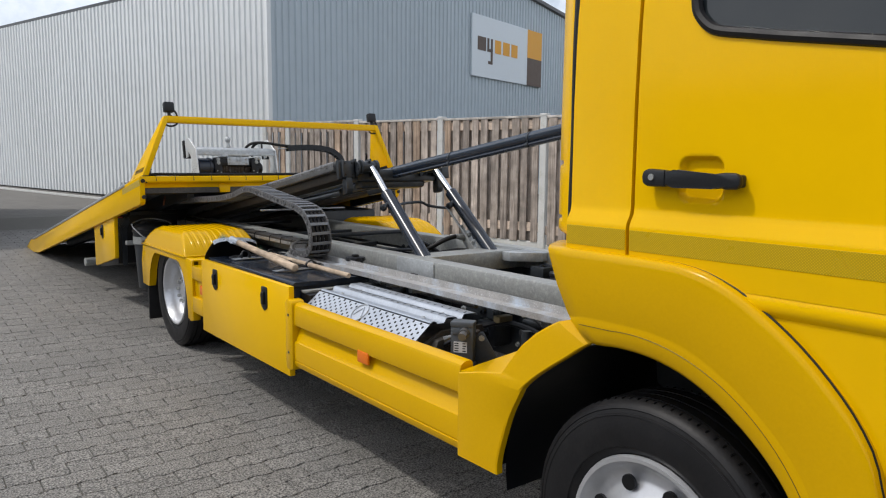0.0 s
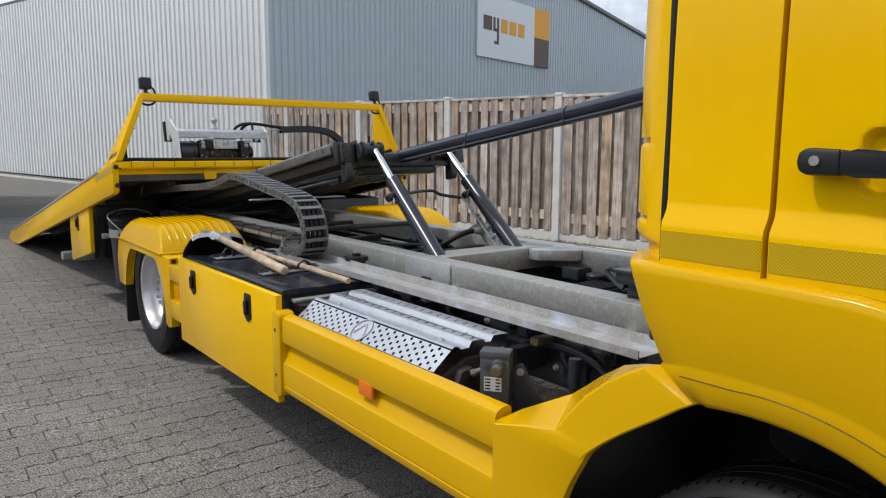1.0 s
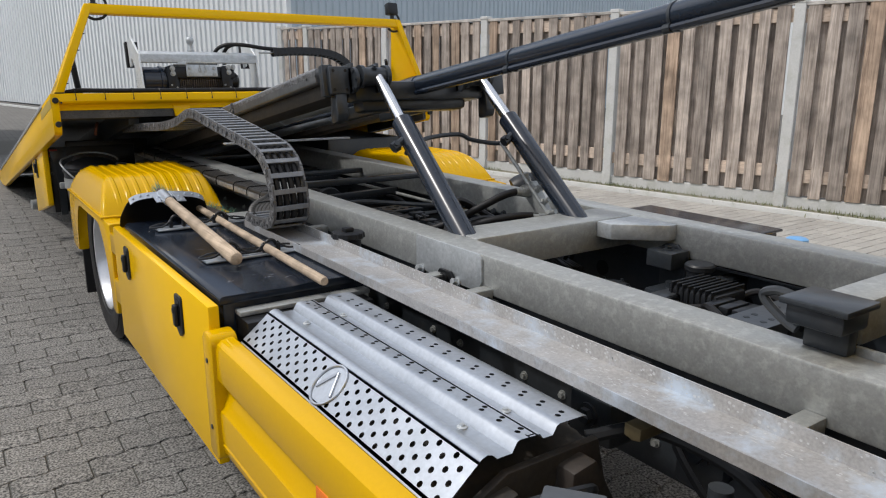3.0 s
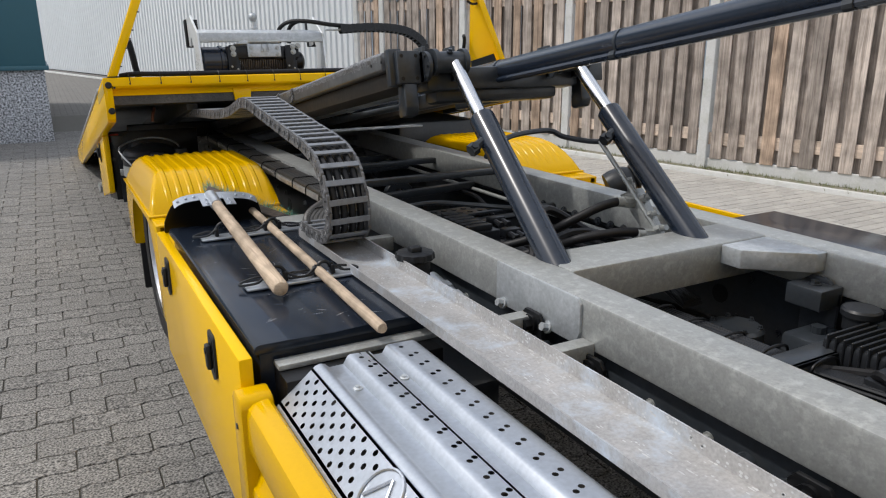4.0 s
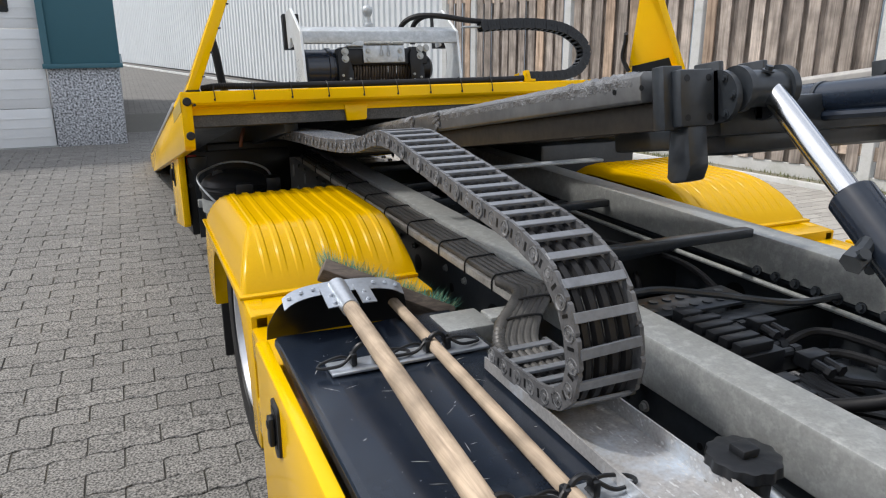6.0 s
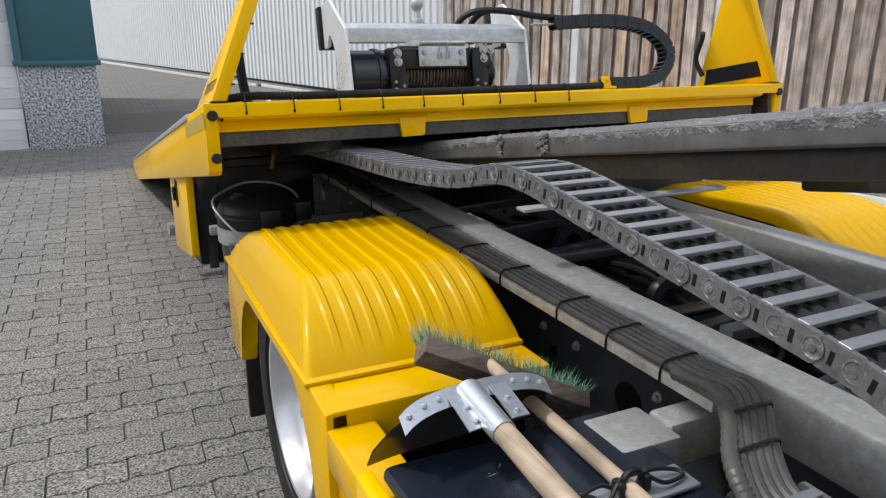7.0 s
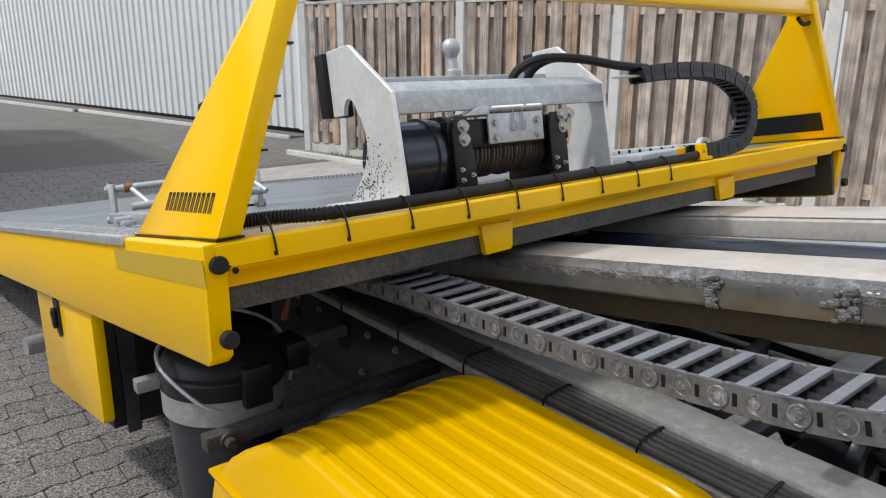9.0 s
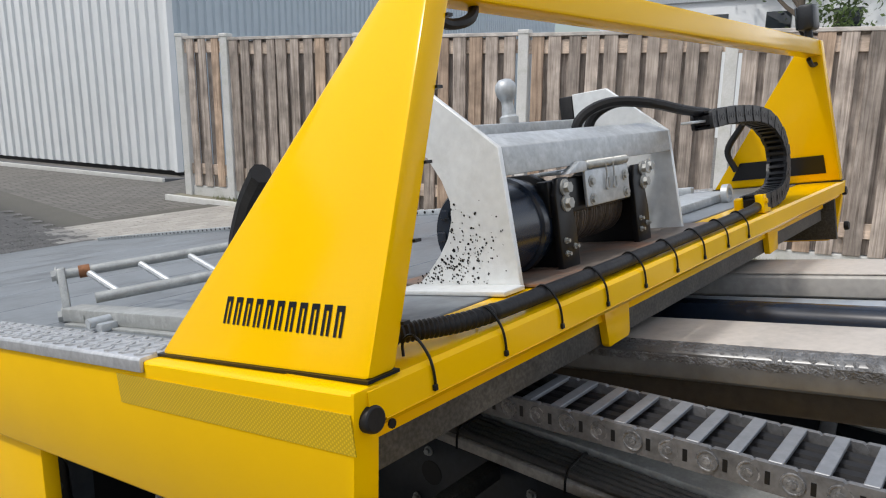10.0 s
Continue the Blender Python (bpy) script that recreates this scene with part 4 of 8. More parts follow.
for pts, r in (([(2.83, 2.66, 0.70), (2.78, 2.60, 0.74), (2.76, 2.50, 0.70), (2.80, 2.40, 0.66)], 0.013), ([(3.0, 2.66, 0.71), (3.05, 2.60, 0.74), (3.06, 2.48, 0.70), (3.0, 2.38, 0.66)], 0.012), ([(2.9, 2.62, 0.70), (2.88, 2.52, 0.72), (2.9, 2.42, 0.68)], 0.01)):
    bm = bmesh.new()
    hose(bm, pts, r, 8, 6)
    cyl(bm, pts[0], Vector(pts[0]) + Vector((0.012, 0.012, 0.004)), r * 1.6, 6)
    part("hose", bm, RUBBER, truck)
bm = bmesh.new()
prism(bm, [(2.93, 0.62), (3.04, 0.62), (3.04, 0.80), (3.02, 0.815), (2.97, 0.815), (2.93, 0.78)], "x", 3.10, 3.112, 0.002)
prism(bm, [(3.02, 0.74), (3.12, 0.74), (3.12, 0.80), (3.02, 0.80)], "y", 2.93, 3.04, 0.004)
bolt(bm, (3.07, 2.985, 0.80), (0, 0, 1), 0.013, 0.012)
part("relay_bracket", bm, DARK, truck, "dark folded bracket with bolt")
for x, y in ((2.90, 3.10), (2.55, 2.6), (2.62, 4.7)):
    bm = bmesh.new()
    lathe(bm, [(0.0, 0.02), (0.0, 0.075), (0.014, 0.08), (0.06, 0.08), (0.07, 0.07), (0.07, 0.0)], (x, y, 0.60), "z", 22)
    for k in range(6):
        a = math.pi * k / 3
        bolt(bm, (x + 0.066 * math.cos(a), y + 0.066 * math.sin(a), 0.67), (0, 0, 1), 0.006, 0.01)
    part("brake_chamber", bm, DARK, truck, "round dark brake chamber")
# front end of the subframe: cab mount castings and gusset plates
for sg, x in ((1, 2.31), (-1, 3.16)):
    bm = bmesh.new()
    prism(bm, [(1.90, 0.60), (2.10, 0.60), (2.08, 0.80), (2.0, 0.90), (1.93, 0.90), (1.90, 0.86)], "x", x + sg * 0.065, x + sg * 0.075, 0.002)
    cyl(bm, (x + sg * 0.06, 1.94, 0.87), (x + sg * 0.08, 1.94, 0.87), 0.012, 12)
    part("gusset_plate", bm, GALV_DULL, truck)
bm = bmesh.new()
box(bm, (2.335, 1.995, 0.884), (2.372, 2.085, 0.945), 0.006)
box(bm, (2.285, 1.985, 0.938), (2.385, 2.10, 0.982), 0.008)
box(bm, (2.275, 1.975, 0.978), (2.40, 2.11, 0.992), 0.004)
mount = part("cab_mount", bm, DARK, truck, "dark steel cab mount bracket")
bm = bmesh.new()
hose(bm, [(2.33, 2.10, 0.980), (2.33, 2.14, 0.985), (2.33, 2.172, 0.972), (2.33, 2.16, 0.952), (2.33, 2.12, 0.925), (2.33, 2.095, 0.915)], 0.010, 8, 5)
part("bent_eye", bm, DARK, mount, "bent round-bar eye")

bm = bmesh.new()
box(bm, (2.21, 5.225, 1.043), (2.96, 5.27, 1.053), 0.003)
part("slide_strut", bm, GALV, truck, "pale flat strut")
for y in (4.85, 5.6, 5.95, 6.35):
    bm = bmesh.new()
    hexa(bm, [(2.38, y, 0.74), (3.12, y + 0.10, 0.74), (3.12, y + 0.14, 0.74), (2.38, y + 0.04, 0.74)], [(2.38, y, 0.775), (3.12, y + 0.10, 0.775), (3.12, y + 0.14, 0.775), (2.38, y + 0.04, 0.775)], 0.003)
    part("strut", bm, DARK, subframe)
for x, y in ((2.55, 5.0), (2.85, 5.3), (2.60, 5.75), (2.95, 6.0), (2.5, 6.2)):
    bm = bmesh.new()
    lathe(bm, [(0, 0.045), (0, 0.085), (0.012, 0.09), (0.03, 0.09), (0.03, 0.045), (0, 0.045)], (x, y, 0.66), "y", 22)
    box(bm, (x - 0.1, y + 0.005, 0.55), (x + 0.1, y + 0.02, 0.62), 0.004)
    part("ring_bracket", bm, DARK, truck, "dark ring bracket")
    bm = bmesh.new()
    hose(bm, [(x - 0.05, y - 0.4, 0.68), (x, y - 0.1, 0.66), (x + 0.03, y + 0.2, 0.70), (x, y + 0.5, 0.66)], 0.014, 8, 5)
    part("hose", bm, RUBBER, truck)

# outside the near rail: filler cap, hydraulic line, brackets
bm = bmesh.new()
_n = 72
for z, base, wave in ((0.853, 0.0, 0.0), (0.853, 0.050, 0.0005), (0.850, 0.058, 0.0022), (0.832, 0.060, 0.0026), (0.829, 0.056, 0.0015), (0.828, 0.047, 0.0), (0.72, 0.045, 0.0)):
    ring = [bm.verts.new((2.146 + (base + wave * math.cos(12 * a)) * math.cos(a), 3.69 + (base + wave * math.cos(12 * a)) * math.sin(a), z)) for a in [2 * math.pi * k / _n for k in range(_n)]]
    if base:
        for k in range(_n):
            bm.faces.new([_last[k], ring[k], ring[(k + 1) % _n], _last[(k + 1) % _n]])
    _last = ring
bmesh.ops.remove_doubles(bm, verts=bm.verts, dist=0.0001)
filler = part("filler_cap", bm, PLASTIC, truck, "black scalloped filler cap")
bm = bmesh.new()
box(bm, (2.127, 3.673, 0.852), (2.163, 3.707, 0.868), 0.004)
part("grip", bm, PLASTIC, filler)
bm = bmesh.new()
for k in range(60):
    lathe(bm, [(0, 0.015), (0.004, 0.020), (0.009, 0.020), (0.0145, 0.015)], (2.225, 2.62 + 0.0148 * k, 0.715), "y", 10)
part("corrugated_line", bm, CHAIN, truck, "black corrugated hydraulic line")
bm = bmesh.new()
for y0, y1, r, n in ((3.50, 3.545, 0.020, 16), (3.545, 3.585, 0.025, 6), (3.585, 3.62, 0.020, 16), (3.62, 3.655, 0.026, 6), (3.655, 3.73, 0.021, 16)):
    cyl(bm, (2.225, y0, 0.715 + (y0 - 3.5) * 0.12), (2.225, y1, 0.715 + (y1 - 3.5) * 0.12), r, n)
part("hydraulic_union", bm, ALU, truck, "dusty hydraulic union")


def cast_bracket(x, y, z, length=0.16):
    """Cast mounting block with two bosses, a web and bolt heads."""
    bm = bmesh.new()
    prism(bm, [(y, z), (y + length, z), (y + length, z + 0.05), (y + length * 0.82, z + 0.075), (y + length * 0.66, z + 0.05), (y + length * 0.36, z + 0.05), (y + length * 0.2, z + 0.08), (y, z + 0.055)], "x", x, x + 0.055, 0.007)
    for f in (0.2, 0.8):
        cyl(bm, (x - 0.012, y + length * f, z + 0.045), (x + 0.06, y + length * f, z + 0.045), 0.024, 14)
        bolt(bm, (x - 0.012, y + length * f, z + 0.045), (-1, 0, 0), 0.013, 0.014)
    bolt(bm, (x + 0.03, y + length * 0.5, z + 0.05), (0, 0, 1), 0.013, 0.016)
    part("mounting_bracket", bm, DARK, truck, "dark cast mounting bracket")


for y, z in ((2.02, 0.655), (2.42, 0.665), (3.12, 0.66)):
    cast_bracket(2.205, y, z)
for y in (2.36, 2.92, 3.155):
    bm = bmesh.new()
    up = 0.035 if y > 3.1 else 0.0
    prism(bm, [(y, 0.66), (y + 0.09, 0.66), (y + 0.09, 0.75 + up), (y + 0.075, 0.768 + up), (y + 0.015, 0.768 + up), (y, 0.75 + up)], "x", 2.236, 2.248, 0.003)
    bolt(bm, (2.236, y + 0.045, 0.735 + up), (-1, 0, 0), 0.017, 0.026)
    bolt(bm, (2.236, y + 0.02, 0.70), (-1, 0, 0), 0.008, 0.010)
    part("mounting_plate", bm, BLACK, truck, "black bolted mounting plate")
bm = bmesh.new()
for y in (3.15, 3.355):
    bolt(bm, (2.254, y, 0.772), (-1, 0, 0.3), 0.011, 0.024)
for y in (1.9, 2.06, 2.31, 2.62, 2.80):
    bolt(bm, (2.289, y, 0.66), (-1, 0, 0.2), 0.011, 0.014)
tagged(part("frame_bolt", bm, GALV, truck), kind="stuff")
bm = bmesh.new()
box(bm, (1.66, 3.33, 0.40), (2.24, 4.9, 0.56), 0.03)
part("air_tank", bm, DARK, truck)

# cable tray beside the rail
bm = bmesh.new()
prism(bm, [(1.95, 0.827), (1.954, 0.827), (1.954, 0.804), (2.092, 0.804), (2.092, 0.838), (2.096, 0.838), (2.096, 0.80), (1.95, 0.80)], "y", 1.735, 4.24, 0.0)
tray = part("cable_tray", bm, TRAY, truck, "scuffed galvanised cable tray")
_rng = random.Random(8)
bm = bmesh.new()
for k in range(260):
    y, z = _rng.uniform(1.76, 4.0), _rng.uniform(0.808, 0.836)
    r = _rng.uniform(0.0012, 0.0035)
    vs = [bm.verts.new((2.0915, y + r * 1.3 * math.cos(a), z + r * math.sin(a))) for a in (0, 1.3, 2.5, 3.8, 5.0)]
    bm.faces.new(vs)
for k in range(90):
    y, x = _rng.uniform(1.76, 4.0), 2.09 - abs(_rng.gauss(0, 0.03))
    r = _rng.uniform(0.0012, 0.0032)
    vs = [bm.verts.new((x + r * math.cos(a), y + r * 1.5 * math.sin(a), 0.8046)) for a in (0, 1.3, 2.5, 3.8, 5.0)]
    bm.faces.new(vs)
for k in range(900):
    y, x = 1.76 + 2.2 * _rng.random() ** 0.8, min(2.088, max(1.958, _rng.gauss(2.03, 0.035)))
    if math.sin(y * 9) + math.sin(y * 23 + x * 40) < _rng.uniform(-1.2, 1.6):
        continue
    r, lng = _rng.uniform(0.0006, 0.0022), _rng.uniform(1.2, 5.0)
    vs = [bm.verts.new((x + r * math.cos(a), y + r * lng * math.sin(a), 0.8045)) for a in (0, 1.2, 2.4, 3.7, 5.0)]
    bm.faces.new(vs)
tagged(part("paint_specks", bm, WHITE_LABEL, tray, "pale paint specks"), kind="stuff")


# energy chain
def energy_chain(name, path, width_dir, width, link, height, parent, label, bar_mat, link_mat, boss=True):
    """A plastic cable chain along path: side plates, cross bars and the hoses inside."""
    pts = curve_pts(path, 24)
    dist = [0.0]
    for a, b in zip(pts, pts[1:]):
        dist.append(dist[-1] + (b - a).length)
    n = int(dist[-1] / link)
    W = Vector(width_dir).normalized()

    def at(s):
        s = min(max(s, 0.0), dist[-1] - 1e-6)
        i = max(k for k in range(len(dist)) if dist[k] <= s)
        f = (s - dist[i]) / (dist[i + 1] - dist[i])
        return pts[i].lerp(pts[i + 1], f)
    mats = []
    for k in range(n):
        a, b = at(k * link), at((k + 1) * link)
        d = (b - a).normalized()
        N = d.cross(W).normalized()
        m = Matrix(((*W, 0), (*d, 0), (*N, 0), (0, 0, 0, 1))).transposed()
        m.translation = a.lerp(b, 0.5)
        mats.append(m)

    def plate(sg, lift):
        """One oval link plate with its round pivot boss and latch slot, in the link's own axes."""
        bm = bmesh.new()
        x0, x1 = sorted((sg * (width / 2 - 0.005 + lift), sg * (width / 2 + 0.004 + lift)))
        prism(bm, [(link * u, height * v) for u, v in ((-0.60, -0.22), (-0.53, -0.42), (-0.44, -0.5), (0.44, -0.5), (0.53, -0.42), (0.60, -0.22), (0.60, 0.22), (0.53, 0.42), (0.44, 0.5), (-0.44, 0.5), (-0.53, 0.42), (-0.60, 0.22))], "x", x0, x1, 0.0)
        body = len(bm.faces)
        face = sg * (width / 2 + 0.004 + lift)
        if boss:
            prof = [(0.0, height * 0.385), (0.0014, height * 0.37), (0.0014, height * 0.32), (0.0004, height * 0.29), (0.0004, height * 0.15), (0.0022, height * 0.13), (0.0022, 0.0)]
            lathe(bm, prof, (face, link * 0.42, 0), "x", 16, sg)
        else:
            lathe(bm, [(0.0, height * 0.16), (0.001, height * 0.14), (0.001, 0.0)], (face, link * 0.42, 0), "x", 10, sg)
        bm.faces.ensure_lookup_table()
        for f in bm.faces[body:]:
            f.material_index = 1
        rim = len(bm.faces)
        box(bm, (face - 0.0006, -link * 0.20, -height * 0.22), (face + 0.0006, -link * 0.08, height * 0.22), 0.0)
        bm.faces.ensure_lookup_table()
        for f in bm.faces[rim:]:
            f.material_index = 2
        bm.normal_update()
        me = bpy.data.meshes.new("link_plate")
        bm.to_mesh(me)
        bm.free()
        for mt in (link_mat, PIN if boss else link_mat, BLACK):
            me.materials.append(mt)
        return me
    hb = bmesh.new()
    tube(hb, [p + W * (width * -0.32) for p in pts[::3]], height * 0.28, 7)
    ch = part(name, hb, RUBBER, parent, label, 30)
    for sg in (-1, 1):
        pair = [plate(sg, 0.0), plate(sg, 0.0013)]
        for k, m in enumerate(mats):
            ob = new("link_plate", pair[k % 2])
            ob.parent, ob.matrix_local = ch, m
    bm = bmesh.new()
    box(bm, (-width / 2, -link * 0.17, -0.0035), (width / 2, link * 0.17, 0.0035), 0.001, seg=1)
    me = bpy.data.meshes.new("cross_bar")
    bm.to_mesh(me)
    bm.free()
    me.materials.append(bar_mat)
    for m in mats:
        for up in (1, -1):
            ob = new("cross_bar", me)
            ob.parent, ob.matrix_local = ch, m @ Matrix.Translation((0, 0, up * height * 0.46))
    for j in (1, 2, 3):
        hb = bmesh.new()
        o = W * (width * (-0.32 + 0.215 * j))
        tube(hb, [p + o for p in pts[::3]], height * 0.28, 7)
        part("hose", hb, RUBBER, ch)
    return ch


energy_chain("energy_chain", [(1.998, 6.9, 1.03), (1.998, 6.4, 1.07), (1.998, 5.9, 1.11), (1.998, 5.45, 1.14), (1.998, 5.12, 1.18), (1.998, 4.86, 1.235), (1.998, 4.6, 1.21), (1.999, 4.28, 1.17), (2.0, 4.06, 1.14),
                              (2.001, 3.94, 1.09), (2.004, 3.885, 0.99), (2.012, 3.90, 0.90), (2.018, 3.965, 0.858), (2.02, 4.04, 0.846), (2.02, 4.12, 0.842), (2.02, 4.25, 0.842)],
             (1, 0, 0), 0.130, 0.056, 0.042, truck, "dusty black plastic energy chain", CHAIN_BAR, CHAIN)
for j in range(5):
    bm = bmesh.new()
    x, xs_ = 1.985 + 0.0175 * j, 2.172 + 0.019 * j
    hose(bm, [(x, 4.10, 0.846), (x, 4.16, 0.850), (x + 0.006, 4.215, 0.858), (x * 0.7 + xs_ * 0.3, 4.29, 0.872), (x * 0.32 + xs_ * 0.68, 4.37, 0.882), (xs_ - 0.006, 4.45, 0.880), (xs_, 4.54, 0.869), (xs_, 4.68, 0.866), (xs_ + 0.001, 5.1, 0.866), (xs_, 6.0, 0.866), (xs_, 7.8, 0.866)], 0.0098, 10, 6)
    part("hydraulic_hose", bm, DUSTY_HOSE, truck, "dusty black hydraulic hose")
for f, ys in ((0.30, 4.29), (0.68, 4.37)):
    bm = bmesh.new()
    x0, x1 = 1.985 * (1 - f) + 2.172 * f, 2.055 * (1 - f) + 2.248 * f
    z = 0.872 + (ys - 4.29) * 0.125
    hose(bm, [(x0 - 0.011, ys, z - 0.010), (x0 - 0.012, ys, z + 0.003), (x0, ys, z + 0.0125), (x1, ys, z + 0.0125), (x1 + 0.012, ys, z + 0.003), (x1 + 0.011, ys, z - 0.010)], 0.003, 6, 3)
    part("cable_tie", bm, BLACK, truck)
bm = bmesh.new()
_p = curve_pts([(1.970, 4.17, 0.850), (1.976, 4.22, 0.860), (2.018, 4.29, 0.874), (2.095, 4.37, 0.885), (2.148, 4.45, 0.883), (2.156, 4.56, 0.872)], 10)
tube(bm, _p, [0.0125 if k % 2 else 0.0155 for k in range(len(_p))], 10)
part("corrugated_sleeve", bm, DUSTY_HOSE, truck, "black corrugated cable sleeve")
bm = bmesh.new()
box(bm, (2.155, 4.46, 0.834), (2.261, 8.0, 0.8565), 0.002)
strip = part("cable_shelf", bm, SHELF, truck, "narrow shelf carrying black hoses")
for y in (4.60, 4.775, 4.97, 5.25, 5.50, 5.75, 6.02, 6.3, 6.6, 6.9):
    bm = bmesh.new()
    hose(bm, [(2.1535, y, 0.832), (2.1535, y, 0.862), (2.163, y, 0.8775), (2.18, y + 0.003, 0.8785), (2.22, y + 0.006, 0.8785), (2.25, y + 0.008, 0.878), (2.2605, y + 0.008, 0.868)], 0.0028, 6, 3)
    part("cable_tie", bm, BLACK, strip)
# inner plain beam between shelf and rail under the bed
bm = bmesh.new()
box(bm, (1.96, 4.47, 0.66), (2.10, 4.60, 0.795), 0.008)
box(bm, (2.10, 4.50, 0.70), (2.25, 4.57, 0.80), 0.01)
part("angle_bracket", bm, GALV_DULL, truck)


# lift cylinders
def lift_cylinder(base, head):
    b, hd = Vector(base), Vector(head)
    d = (hd - b).normalized()
    L = (hd - b).length
    bm = bmesh.new()
    p = b + d * L * 0.664
    tube(bm, [b - d * 0.045, b + d * 0.01, p - d * 0.004, p], [0.042, 0.042, 0.042, 0.038], 64)
    c = part("lift_cylinder", bm, ENAMEL, truck, "dark hydraulic lift cylinder")
    bm = bmesh.new()
    cyl(bm, p - d * 0.02, hd, 0.0235, 20)
    part("piston_rod", bm, CHROME, c, "bright chrome piston rod")
    bm = bmesh.new()
    cyl(bm, hd + Vector((-0.075, 0, -0.008)), hd + Vector((0.045, 0, -0.008)), 0.037, 28)
    for dx in (-0.082, 0.032):
        cyl(bm, hd + Vector((dx, 0, -0.008)), hd + Vector((dx + 0.016, 0, -0.008)), 0.046, 28)
    bolt(bm, hd + Vector((-0.02, -0.02, 0.026)), (0, -0.3, 1), 0.008, 0.012)
    part("rod_eye", bm, DARK, c)
    bm = bmesh.new()
    q = b + d * L * 0.555 + Vector((-0.035, 0, -0.005))
    cyl(bm, q, q + Vector((-0.035, -0.01, -0.018)), 0.015, 10)
    cyl(bm, q + Vector((-0.03, -0.01, -0.016)), q + Vector((-0.052, -0.012, -0.028)), 0.021, 6)
    cyl(bm, q + Vector((-0.04, -0.01, -0.02)), q + Vector((-0.045, -0.03, -0.005)), 0.011, 8)
    part("port_fitting", bm, DARK, c)
    return c


lift_cylinder((2.400, 3.325, 0.880), (2.475, 4.04, 1.412))
lift_cylinder((2.935, 3.325, 0.880), (3.000, 4.03, 1.408))
bm = bmesh.new()
hose(bm, [(2.42, 3.72, 1.12), (2.50, 3.80, 1.14), (2.62, 3.86, 1.16), (2.78, 3.88, 1.165), (2.84, 3.86, 1.14), (2.92, 3.76, 1.13), (2.97, 3.70, 1.17)], 0.0095, 8, 6)
part("link_pipe", bm, DARK, truck)
bm = bmesh.new()
hose(bm, [(2.90, 3.74, 1.135), (2.93, 3.62, 1.0), (2.965, 3.44, 0.80)], 0.0085, 8, 5)
part("leak_rod", bm, GALV_DULL, truck, "thin steel pipe beside the cylinder")
bm = bmesh.new()
hexa(bm, [(2.945, 3.43, 0.790), (2.985, 3.43, 0.790), (2.985, 3.52, 0.82), (2.945, 3.52, 0.82)], [(2.945, 3.60, 0.985), (2.985, 3.60, 0.985), (2.985, 3.675, 0.95), (2.945, 3.675, 0.95)], 0.005)
manifold = part("manifold", bm, GALV_DULL, truck, "grey inclined hydraulic manifold")
for y, z, d in ((3.47, 0.80, (-0.3, -1, -0.3)), (3.44, 0.835, (-1, -0.4, 0)), (3.54, 0.90, (0, -1, 0.5)), (3.575, 0.95, (0, -1, 0.5)), (3.50, 0.86, (0, -1, 0.4)), (3.62, 0.97, (-0.4, 0, 1))):
    bm = bmesh.new()
    q, d = Vector((2.955, y, z)), Vector(d).normalized()
    cyl(bm, q, q + d * 0.030, 0.015, 6)
    cyl(bm, q + d * 0.030, q + d * 0.052, 0.010, 10)
    part("fitting", bm, GALV_DULL, manifold)
for y, z, pts in ((3.605, 0.935, [(2.89, 3.605, 0.945), (2.82, 3.615, 0.935), (2.74, 3.65, 0.895), (2.66, 3.72, 0.835), (2.57, 3.81, 0.785), (2.48, 3.90, 0.765), (2.42, 4.0, 0.755)]),
                  (3.50, 0.845, [(2.88, 3.505, 0.860), (2.80, 3.53, 0.862), (2.71, 3.58, 0.845), (2.63, 3.65, 0.805), (2.55, 3.74, 0.765), (2.47, 3.84, 0.745), (2.42, 3.95, 0.735)])):
    bm = bmesh.new()
    hose(bm, [(2.945, y, z)] + pts, 0.0155, 14, 8)
    part("pressure_hose", bm, RUBBER, truck, "thick black pressure hose")
    bm = bmesh.new()
    cyl(bm, (2.947, y, z), (2.90, y, z + 0.008), 0.0195, 8)
    cyl(bm, (2.90, y, z + 0.008), (2.872, y + 0.001, z + 0.011), 0.0175, 12)
    part("hose_fitting", bm, GALV_DULL, truck)

# slide frame under the bed, a little flatter than the bed itself
SLIDE = BED @ Matrix.Translation((0, -0.5, -0.188)) @ Matrix.Rotation(radians(0.77), 4, "X") @ Matrix.Translation((0, 0.5, 0.188))


def spart(name, bm, material, parent, label="", angle=35):
    """A part drawn in the slide frame's own axes."""
    bmesh.ops.transform(bm, matrix=SLIDE, verts=bm.verts)
    return part(name, bm, material, parent, label, angle)


bm = bmesh.new()
def slide_beam(bm, x0, x1):
    prism(bm, [(x0 + 0.010, -0.187), (x1, -0.187), (x1, -0.248), (x0 + 0.006, -0.250), (x0, -0.244), (x0, -0.196)], "y", -1.765, 3.6, 0.002)


slide_beam(bm, 2.252, 2.47)
slide = spart("slide_frame", bm, GREASE, truck, "greasy grey slide frame beam")
# paler than the near beam to stand for the sun on its inner face
bm = bmesh.new()
slide_beam(bm, 2.98, 3.20)
spart("far_beam", bm, LIT_DUST_GREY, slide, "far beam, paler for the sun on its face")
# lower webs, in a darker brown than the beams above them
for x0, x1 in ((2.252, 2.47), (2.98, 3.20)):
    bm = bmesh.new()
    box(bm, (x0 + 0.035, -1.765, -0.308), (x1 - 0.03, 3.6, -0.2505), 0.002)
    spart("beam_web", bm, BROWN_WEB, slide, "dark brown lower web")
bm = bmesh.new()
